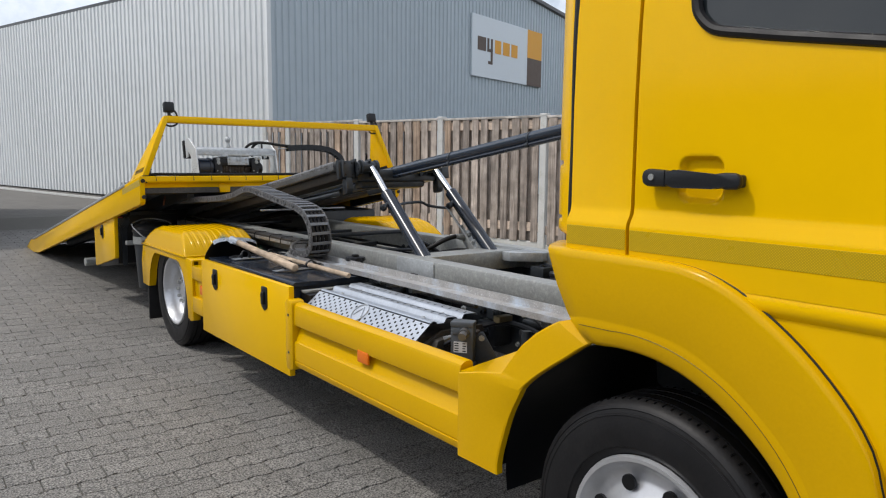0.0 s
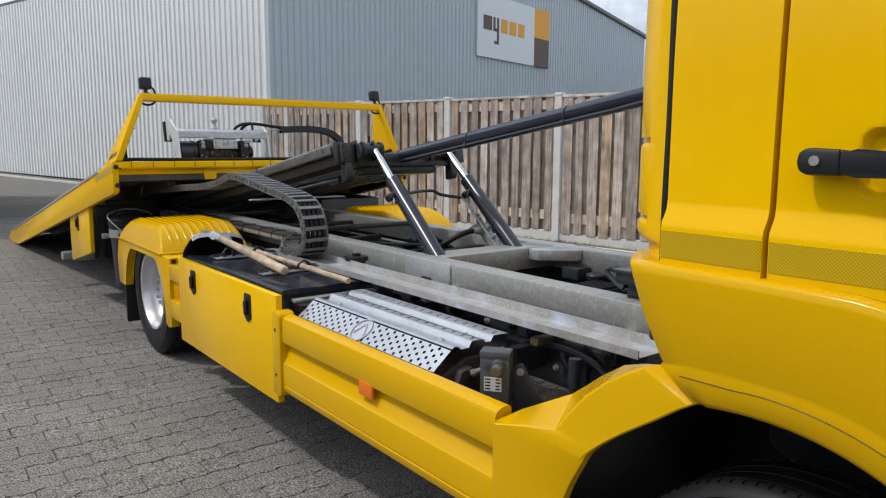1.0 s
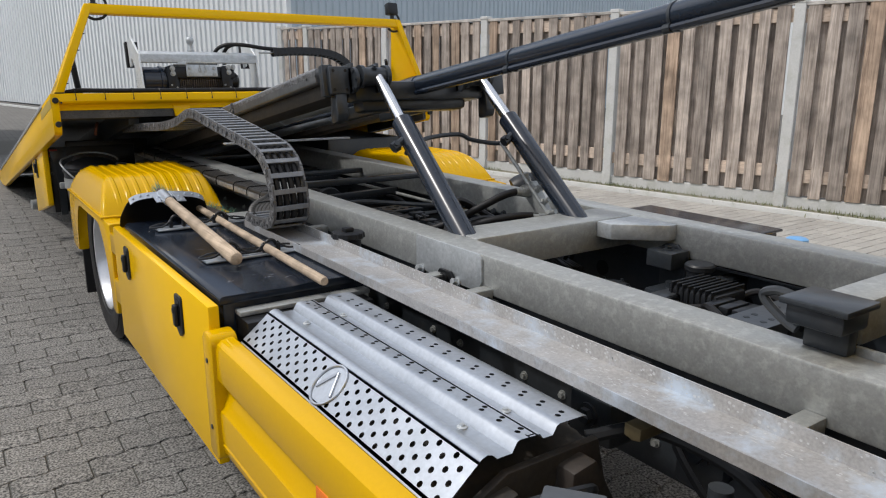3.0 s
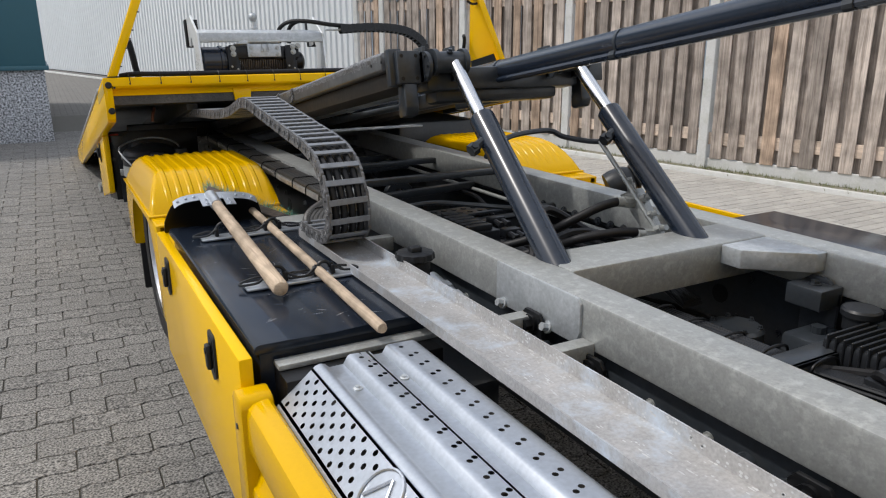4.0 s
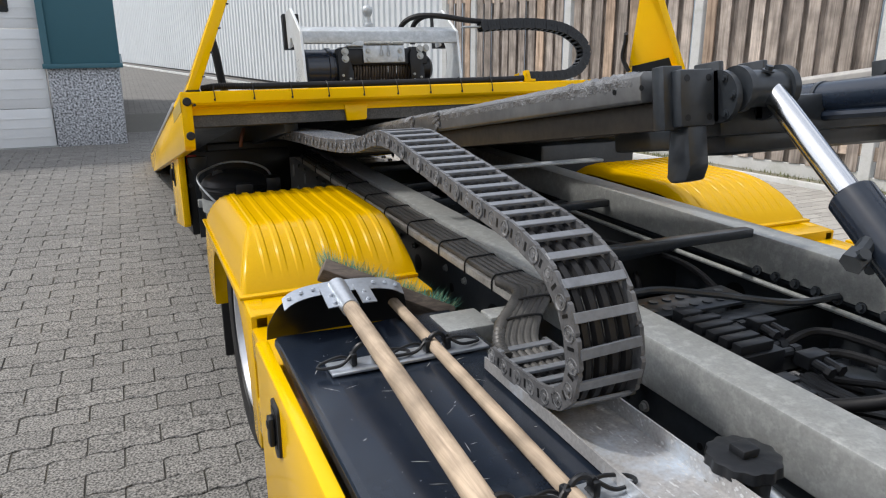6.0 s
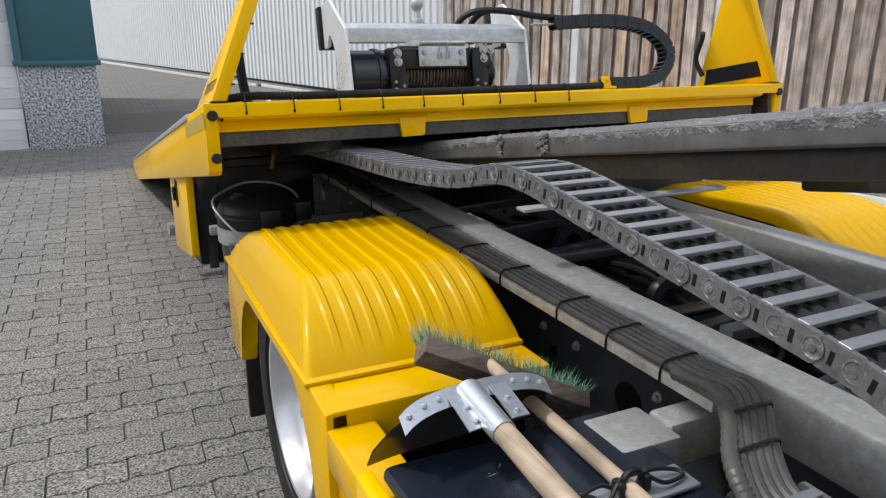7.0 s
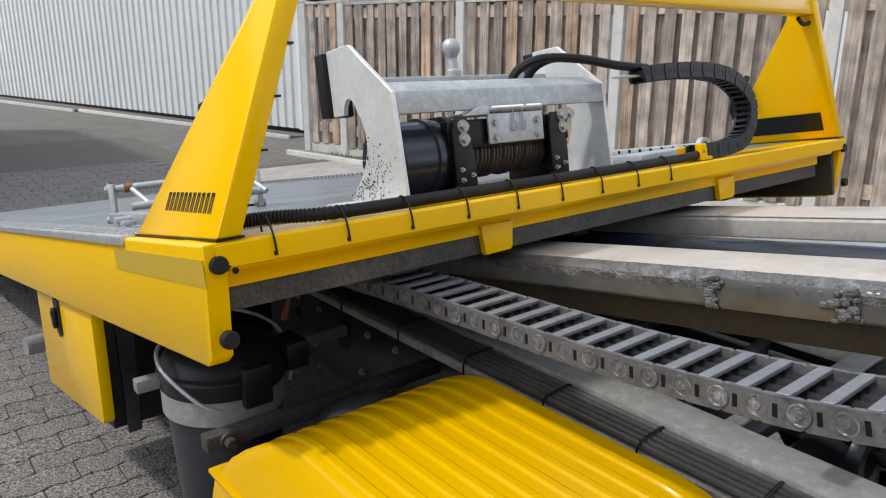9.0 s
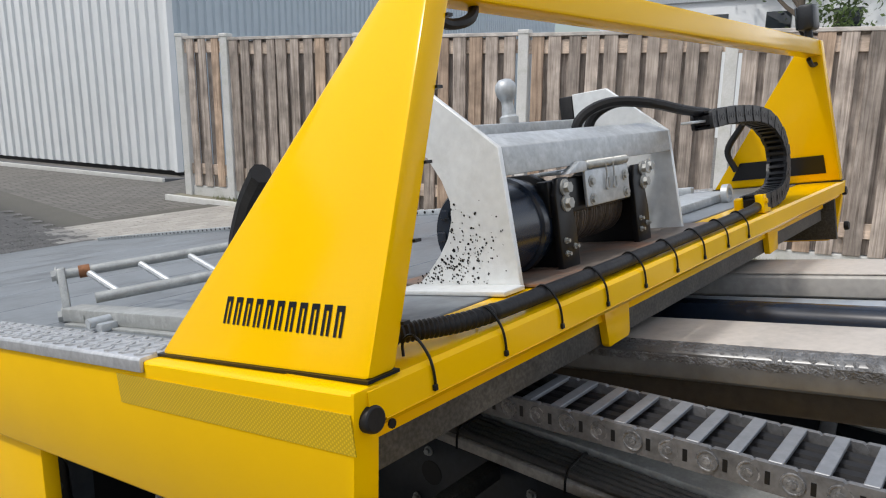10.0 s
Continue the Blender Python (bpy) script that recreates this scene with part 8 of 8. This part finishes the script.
prism(bm, [(1.05, 0.66), (1.02, 0.86), (0.98, 0.90), (0.84, 0.84), (0.82, 0.66)], "x", 1.78, 1.90, 0.012)
part("spring_tower", bm, DARK, truck)
# far side of the cab
bm = bmesh.new()
box(bm, (2 * TX - 1.72, 1.0, 0.40), (2 * TX - 1.5, 1.84, 0.95), 0.03)
part("far_step_panel", bm, YELLOW_DULL, cab)

# ---- far side of the truck ----
bm = bmesh.new()
box(bm, (3.29, 3.05, 0.40), (3.89, 3.74, 0.755), 0.012)
bbox_ = part("battery_box", bm, LID, truck, "glossy black battery box")
bm = bmesh.new()
box(bm, (3.27, 3.035, 0.755), (3.905, 3.755, 0.768), 0.006)
part("cover", bm, LID, bbox_, "glossy black cover")
bm = bmesh.new()
box(bm, (3.95, 1.9, 0.42), (3.98, 4.9, 0.70), 0.01)
part("far_skirt", bm, YELLOW_DULL, truck, "yellow far side skirt")
bm = bmesh.new()
lathe(bm, [(0, 0.0), (0, 0.040), (-0.02, 0.044), (-0.05, 0.044), (-0.06, 0.038), (-0.2, 0.038)], (3.785, 2.905, 0.735), "z", 20)
cap = part("fluid_filler", bm, PLASTIC, truck)
bm = bmesh.new()
lathe(bm, [(0.034, 0.0), (0.034, 0.034), (0.028, 0.043), (-0.005, 0.045), (-0.005, 0.0)], (3.785, 2.905, 0.735), "z", 20)
part("blue_cap", bm, BLUE, cap, "blue filler cap")
bm = bmesh.new()
lathe(bm, [(0, 0.0), (0, 0.05), (0.01, 0.058), (0.02, 0.058), (0.022, 0.066), (0.034, 0.066), (0.036, 0.056), (0.05, 0.056), (0.052, 0.066), (0.064, 0.066), (0.066, 0.056), (0.085, 0.07), (0.11, 0.082), (0.17, 0.085), (0.20, 0.08), (0.20, 0.0)], (0, 0, 0), "z", 28, -1)
bmesh.ops.transform(bm, matrix=Matrix.Translation((3.83, 4.46, 0.84)) @ Matrix.Rotation(radians(60), 4, "Y") @ Matrix.Rotation(radians(25), 4, "X"), verts=bm.verts)
part("air_filter", bm, PLASTIC, truck, "black air filter canister")
bm = bmesh.new()
box(bm, (3.35, 3.80, 0.45), (3.9, 4.85, 0.66), 0.08)
part("fuel_tank", bm, DARK, truck)
bm = bmesh.new()
hose(bm, [(3.45, 3.9, 0.66), (3.55, 4.1, 0.78), (3.7, 4.25, 0.80)], 0.04, 10, 5)
part("intake_hose", bm, RUBBER, truck)
bm = bmesh.new()
hose(bm, [(3.3, 5.05, 0.72), (3.45, 4.95, 0.80), (3.52, 4.8, 0.74)], 0.012, 8, 5)
part("vent_hose", bm, RUBBER, truck)
bm = bmesh.new()
box(bm, (3.30, 6.25, 0.45), (3.92, 8.2, 0.95), 0.02)
part("far_locker", bm, DARK, truck)

# ---- behind the near rear wheel ----
bm = bmesh.new()
prism(bm, [(6.98, 0.925), (7.72, 0.79), (7.70, 0.36), (6.98, 0.47)], "x", 1.545, 2.1, 0.006)
rl = part("rear_locker", bm, BLACK, truck, "black rear locker with yellow door")
bm = bmesh.new()
prism(bm, [(6.885, 0.94), (7.70, 0.79), (7.70, 0.385), (7.68, 0.376), (6.915, 0.532), (6.90, 0.548)], "x", 1.500, 1.535, 0.006)
rd = part("door", bm, YELLOW, rl, "yellow locker door")
paddle_lock(1.500, 7.345, 0.755, rd)
bm = bmesh.new()
prism(bm, [(1.548, 0.90), (1.652, 0.90), (1.650, 0.845), (1.626, 0.80), (1.622, 0.455), (1.580, 0.455), (1.580, 0.80), (1.555, 0.845)], "y", 6.955, 6.967, 0.003)
for x, z in ((1.585, 0.835), (1.605, 0.815), (1.60, 0.66)):
    bolt(bm, (x, 6.955, z), (0, -1, 0), 0.006, 0.006)
bolt(bm, (1.556, 6.975, 0.745), (0, -1, 0), 0.008, 0.008)
part("stay", bm, DARK, rl, "grey stay bar")
bm = bmesh.new()
box(bm, (1.548, 6.968, 0.86), (1.60, 6.976, 0.91), 0.003)
part("reflector", bm, RED, rl, "small red reflector")
bm = bmesh.new()
cyl(bm, (1.50, 8.20, 0.352), (2.0, 8.25, 0.352), 0.042, 18)
part("exhaust_tail", bm, GALV_DULL, truck, "dull steel exhaust tail pipe")
bm = bmesh.new()
box(bm, (1.577, 6.262, 0.712), (2.28, 6.300, 0.752), 0.004)
bolt(bm, (1.628, 6.262, 0.732), (0, -1, 0), 0.014, 0.03)
part("bucket_bar", bm, GRIMY, truck, "grey steel bucket holder bar")
bm = bmesh.new()
box(bm, (1.572, 6.775, 0.662), (2.28, 6.812, 0.702), 0.004)
part("bucket_bar", bm, GALV_DULL, truck, "grey steel bucket holder bar")
bm = bmesh.new()
hose(bm, [(2.12, 6.05, 0.60), (2.0, 6.12, 0.74), (1.90, 6.22, 0.70), (1.88, 6.35, 0.50)], 0.05, 12, 6)
part("thick_hose", bm, DARK, truck)
bm = bmesh.new()
box(bm, (1.66, 6.985, 0.86), (2.2, 7.03, 0.96), 0.006)
part("tail_bracket", bm, BLACK, truck)
bm = bmesh.new()
hose(bm, [(1.72, 6.12, 1.06), (1.725, 6.11, 1.10), (1.74, 6.14, 1.13)], 0.008, 8, 4)
part("copper_pipe", bm, mat("copper_stain", (0.10, 0.035, 0.02), 0.5, 0.5), truck)

# ---- loose things ----
# bucket with lid hung in the bar
BX, BY = 1.735, 6.53
bucket = thing("bucket", (BX, BY, 0.30), "dark grey lidded plastic bucket hung behind the wheel", "bucket")
bm = bmesh.new()
lathe(bm, [(0.30, 0.0), (0.30, 0.125), (0.31, 0.13), (0.78, 0.158), (0.80, 0.158), (0.80, 0.150), (0.79, 0.0)], (BX, BY, 0), "z", 36)
part("body", bm, DARK, bucket, "dark grey tapered bucket")
bm = bmesh.new()
lathe(bm, [(0.765, 0.163), (0.70, 0.163), (0.70, 0.158), (0.765, 0.158)], (BX, BY, 0), "z", 36)
part("band", bm, GALV_DULL, bucket, "pale steel band")
bm = bmesh.new()
lathe(bm, [(0.765, 0.160), (0.80, 0.162), (0.803, 0.168), (0.812, 0.170), (0.818, 0.166), (0.820, 0.161), (0.829, 0.163), (0.834, 0.158), (0.846, 0.152), (0.862, 0.135), (0.872, 0.115), (0.884, 0.08), (0.890, 0.04), (0.892, 0.0)], (BX, BY, 0), "z", 40)
prism(bm, [(BX - 0.115, 0.862), (BX - 0.10, 0.895), (BX - 0.085, 0.905), (BX - 0.06, 0.897), (BX - 0.045, 0.88)], "y", BY - 0.03, BY - 0.018, 0.003)
part("lid", bm, PLASTIC, bucket, "black ribbed lid")
bm = bmesh.new()
box(bm, (BX + 0.13, BY - 0.12, 0.78), (BX + 0.20, BY - 0.02, 0.86), 0.01)
part("clasp", bm, PLASTIC, bucket)
bm = bmesh.new()
box(bm, (BX - 0.02, BY - 0.18, 0.74), (BX + 0.06, BY - 0.14, 0.85), 0.01)
part("clasp", bm, PLASTIC, bucket)
bm = bmesh.new()
hose(bm, [(BX - 0.075, BY - 0.155, 0.745), (BX - 0.12, BY - 0.14, 0.775), (BX - 0.168, BY - 0.075, 0.835), (BX - 0.176, BY - 0.02, 0.868), (BX - 0.14, BY + 0.05, 0.885), (BX - 0.03, BY + 0.14, 0.905), (BX + 0.09, BY + 0.13, 0.90), (BX + 0.165, BY + 0.03, 0.87), (BX + 0.172, BY - 0.06, 0.80), (BX + 0.14, BY - 0.11, 0.755)], 0.0055, 8, 8)
part("bail", bm, GALV, bucket, "bent wire handle")

# shovel
sh = thing("shovel", (1.76, 4.3, 0.80), "shovel with bare wooden handle clipped on locker lid", "shovel")
bm = bmesh.new()
S0, S1 = Vector((1.703, 3.612, 0.827)), Vector((1.722, 4.585, 0.898))
tube(bm, [S0, S0 + (S1 - S0) * 0.005, S0 + (S1 - S0) * 0.016, S0 + (S1 - S0) * 0.5, S1], [0.012, 0.020, 0.0235, 0.0215, 0.019], 20)
part("handle", bm, HANDLE_WOOD, sh, "bare wooden handle")
bm = bmesh.new()
_d = (S1 - S0).normalized()
tube(bm, [S1 - _d * 0.10, S1 - _d * 0.04, S1 + _d * 0.035], [0.0225, 0.0235, 0.026], 16)


def blade_point(u, v):
    """u runs across the blade, v from its riveted shoulder down to the cutting edge."""
    half = 0.160 + 0.034 * min(1.0, max(0.0, v) * 1.6) ** 0.7
    drop = (0.010 * (2 * u - 1) ** 2 + 0.014 * abs(2 * u - 1) ** 7) * (1 - v)
    return Vector((1.738 + (2 * u - 1) * half + 0.004 * v, 4.602 + 0.048 * u + 0.085 * v - 0.016 * abs(2 * u - 1) ** 3 * (1 - 0.3 * v), 0.916 - 0.020 * u - drop - 0.150 * v))


# riveted strap along the shoulder, with two tongues beside the socket
def strap_point(u, v):
    """v runs from the strap's low front edge to its high rear edge."""
    return blade_point(u, 0.0) + Vector((0, -0.023 + 0.029 * v, -0.014 + 0.020 * v))


grid_surface(bm, strap_point, [k / 20 for k in range(21)], [0.0, 0.5, 1.0])
for u0, u1 in ((0.30, 0.42), (0.58, 0.70)):
    grid_surface(bm, lambda u, v: strap_point(u, 0.4) + Vector((0, -0.085 * v, 0.004 - 0.022 * v)), [u0, (u0 + u1) / 2, u1], [0.0, 0.5, 1.0])
solidify(bm, 0.003)
for u in (0.05, 0.15, 0.25, 0.76, 0.86, 0.95):
    lathe(bm, [(-0.002, 0.006), (0.003, 0.0045), (0.0045, 0.0)], strap_point(u, 0.55) + Vector((0, -0.002, 0.004)), "z", 8)
for u in (0.36, 0.64):
    for f in (0.45, 0.85):
        lathe(bm, [(-0.002, 0.006), (0.003, 0.0045), (0.0045, 0.0)], strap_point(u, 0.4) + Vector((0, -0.085 * f, 0.008 - 0.022 * f)), "z", 8)
part("socket", bm, ALU, sh, "riveted bright socket")
bm = bmesh.new()
grid_surface(bm, blade_point, [k / 20 for k in range(21)], [k / 10 for k in range(11)])
solidify(bm, 0.003)
part("blade", bm, BLACK, sh, "black shovel blade")

# broom
br = thing("broom", (1.86, 4.2, 0.80), "street broom with wooden handle and green bristles", "broom")
bm = bmesh.new()
B0, B1 = Vector((1.834, 3.235, 0.822)), Vector((1.900, 4.86, 0.815))
tube(bm, [B0, B0 + (B1 - B0) * 0.006, B1], [0.012, 0.0145, 0.0145], 14)
part("handle", bm, HANDLE_WOOD, br, "worn wooden handle")
bm = bmesh.new()
H0, H1 = Vector((1.752, 4.90, 0.860)), Vector((2.12, 4.80, 0.688))
_d = (H1 - H0).normalized()
_up = Vector((0.1, 0.75, 0.65)).normalized()
_s = _d.cross(_up).normalized()
_up = _s.cross(_d).normalized()
mh = Matrix((( *_d, 0), (*_s, 0), (*_up, 0), (0, 0, 0, 1))).transposed()
mh.translation = (H0 + H1) / 2
Lh = (H1 - H0).length / 2
box(bm, (-Lh, -0.033, -0.022), (Lh, 0.033, 0.022), 0.006, mh)
part("head", bm, BROOM_WOOD, br, "grey weathered broom head")
rng = random.Random(77)
vs, fs = [], []
for _ in range(1700):
    p = Vector((rng.uniform(-Lh, Lh), rng.uniform(-0.028, 0.028), 0.02))
    ext = Vector((rng.gauss(0, 0.010) + 0.03 * (p.x / Lh) ** 3, rng.gauss(0, 0.015), rng.uniform(0.022, 0.056)))
    w = Vector((rng.gauss(0, 1), rng.gauss(0, 1), 0)).normalized() * 0.0011
    i = len(vs)
    vs += [mh @ (p - w), mh @ (p + w), mh @ (p + ext)]
    fs.append((i, i + 1, i + 2))
me = bpy.data.meshes.new("bristles")
me.from_pydata([tuple(v) for v in vs], [], fs)
me.materials.append(GREEN)
me.materials.append(STRAW)
for f in me.polygons:
    f.material_index = 1 if rng.random() < 0.3 else 0
bristles = new("bristles", me)
bristles.parent, bristles.matrix_parent_inverse = br, Matrix.Translation(-br.location)
tagged(bristles, "frayed green and straw-coloured bristles")

# ---- paving ----
pave = thing("paved_area", (0.5, 6.0, 0.0), "worn grey wave-shaped concrete paving", "paving")
pave["kind"] = "structure"
bm = bmesh.new()
grid_surface(bm, lambda x, y: (x, y, ground_z(y) - 0.008), [-5, 0, 4.6], [-4, 0, 5, 10, 17])
part("bedding", bm, JOINT, pave, "dark sanded joints")
PL, PW = 0.262, 0.133


def paver_mesh(name, length, width, wave, material, n=7):
    g = 0.0026
    bm = bmesh.new()
    def edge(y, sgn):
        return [(length * (k / n - 0.5) * (1 - 2 * g / length), y + wave * math.sin(4 * math.pi * (k / n))) for k in range(n + 1)][::sgn]
    out = edge(-width / 2 + g, 1) + edge(width / 2 - g, -1)
    low = [bm.verts.new((x, y, -0.02)) for x, y in out]
    mid = [bm.verts.new((x, y, -0.004)) for x, y in out]
    top = [bm.verts.new((x * 0.982, y * 0.965, 0.0)) for x, y in out]
    m = len(out)
    for a, b in ((low, mid), (mid, top)):
        for k in range(m):
            bm.faces.new([a[k], a[(k + 1) % m], b[(k + 1) % m], b[k]])
    half = m // 2
    for k in range(half - 1):
        bm.faces.new([top[k], top[k + 1], top[m - 2 - k], top[m - 1 - k]])
    me = bpy.data.meshes.new(name)
    bm.to_mesh(me)
    bm.free()
    me.materials.append(material)
    return me


def lay(parent, x0, x1, y0, y1, length, width, mesh_, near, material, angle=0.0, skip=None, seed=1):
    """Lays courses along x; pavers inside near (x0, x1, y0, y1) are objects, the rest one joined mesh."""
    rng = random.Random(seed)
    verts = np.array([v.co[:] for v in mesh_.vertices])
    faces = [tuple(p.vertices) for p in mesh_.polygons]
    av, af, count = [], [], 0
    for r in range(int((y1 - y0) / width)):
        y = y0 + (r + 0.5) * width
        for c in range(int((x1 - x0) / length) + 1):
            x = x0 + (c + (0.5 if r % 2 else 0.0)) * length
            if skip and skip(x, y):
                continue
            z = ground_z(y) + rng.uniform(-0.0015, 0.0015)
            tx, ty = rng.uniform(-0.008, 0.008), rng.uniform(-0.006, 0.006) + 0.02
            if near and near[0] < x < near[1] and near[2] < y < near[3] and count < 300:
                ob = new("paver", mesh_)
                ob.parent = parent
                ob.matrix_basis = Matrix.Translation(Vector((x, y, z)) - parent.location) @ Euler((ty, tx, rng.uniform(-0.006, 0.006))).to_matrix().to_4x4()
                count += 1
                continue
            n0 = len(av) * len(verts)
            p = verts.copy()
            p[:, 2] += verts[:, 0] * -tx + verts[:, 1] * ty
            av.append(p + (x, y, z))
            af += [tuple(i + n0 for i in f) for f in faces]
    me = bpy.data.meshes.new("pavers")
    me.from_pydata(np.concatenate(av).tolist(), [], af)
    me.materials.append(material)
    ob = new("pavers", me)
    ob.parent, ob.matrix_parent_inverse = parent, Matrix.Translation(-parent.location)
    tagged(ob, kind="stuff")


WAVE = paver_mesh("paver", PL, PW, 0.010, PAVER)
lay(pave, -4.5, 3.9, -3.0, 14.6, PL, PW, WAVE, (0.35, 1.75, 5.0, 12.5), PAVER)
strip2 = thing("paved_strip", (6.0, 8.0, 0.05), "tan rectangular paving blocks along the fence", "paving")
strip2["kind"] = "structure"
bm = bmesh.new()
grid_surface(bm, lambda x, y: (x, y, ground_z(y) - 0.006), [4.0, 9.6], [-2, 0, 5, 10, 13.4])
part("bedding", bm, JOINT, strip2, "sandy joints")
BLOCK = paver_mesh("paver", 0.21, 0.105, 0.0, PAVER_TAN, 1)


def behind_fence(x, y):
    return (Vector((x, y, 0)) - F0).dot(FNOR) < 0.03


lay(strip2, 3.9, 9.4, -1.0, 13.2, 0.21, 0.105, BLOCK, (5.6, 8.0, 5.2, 7.2), PAVER_TAN, skip=behind_fence, seed=2)
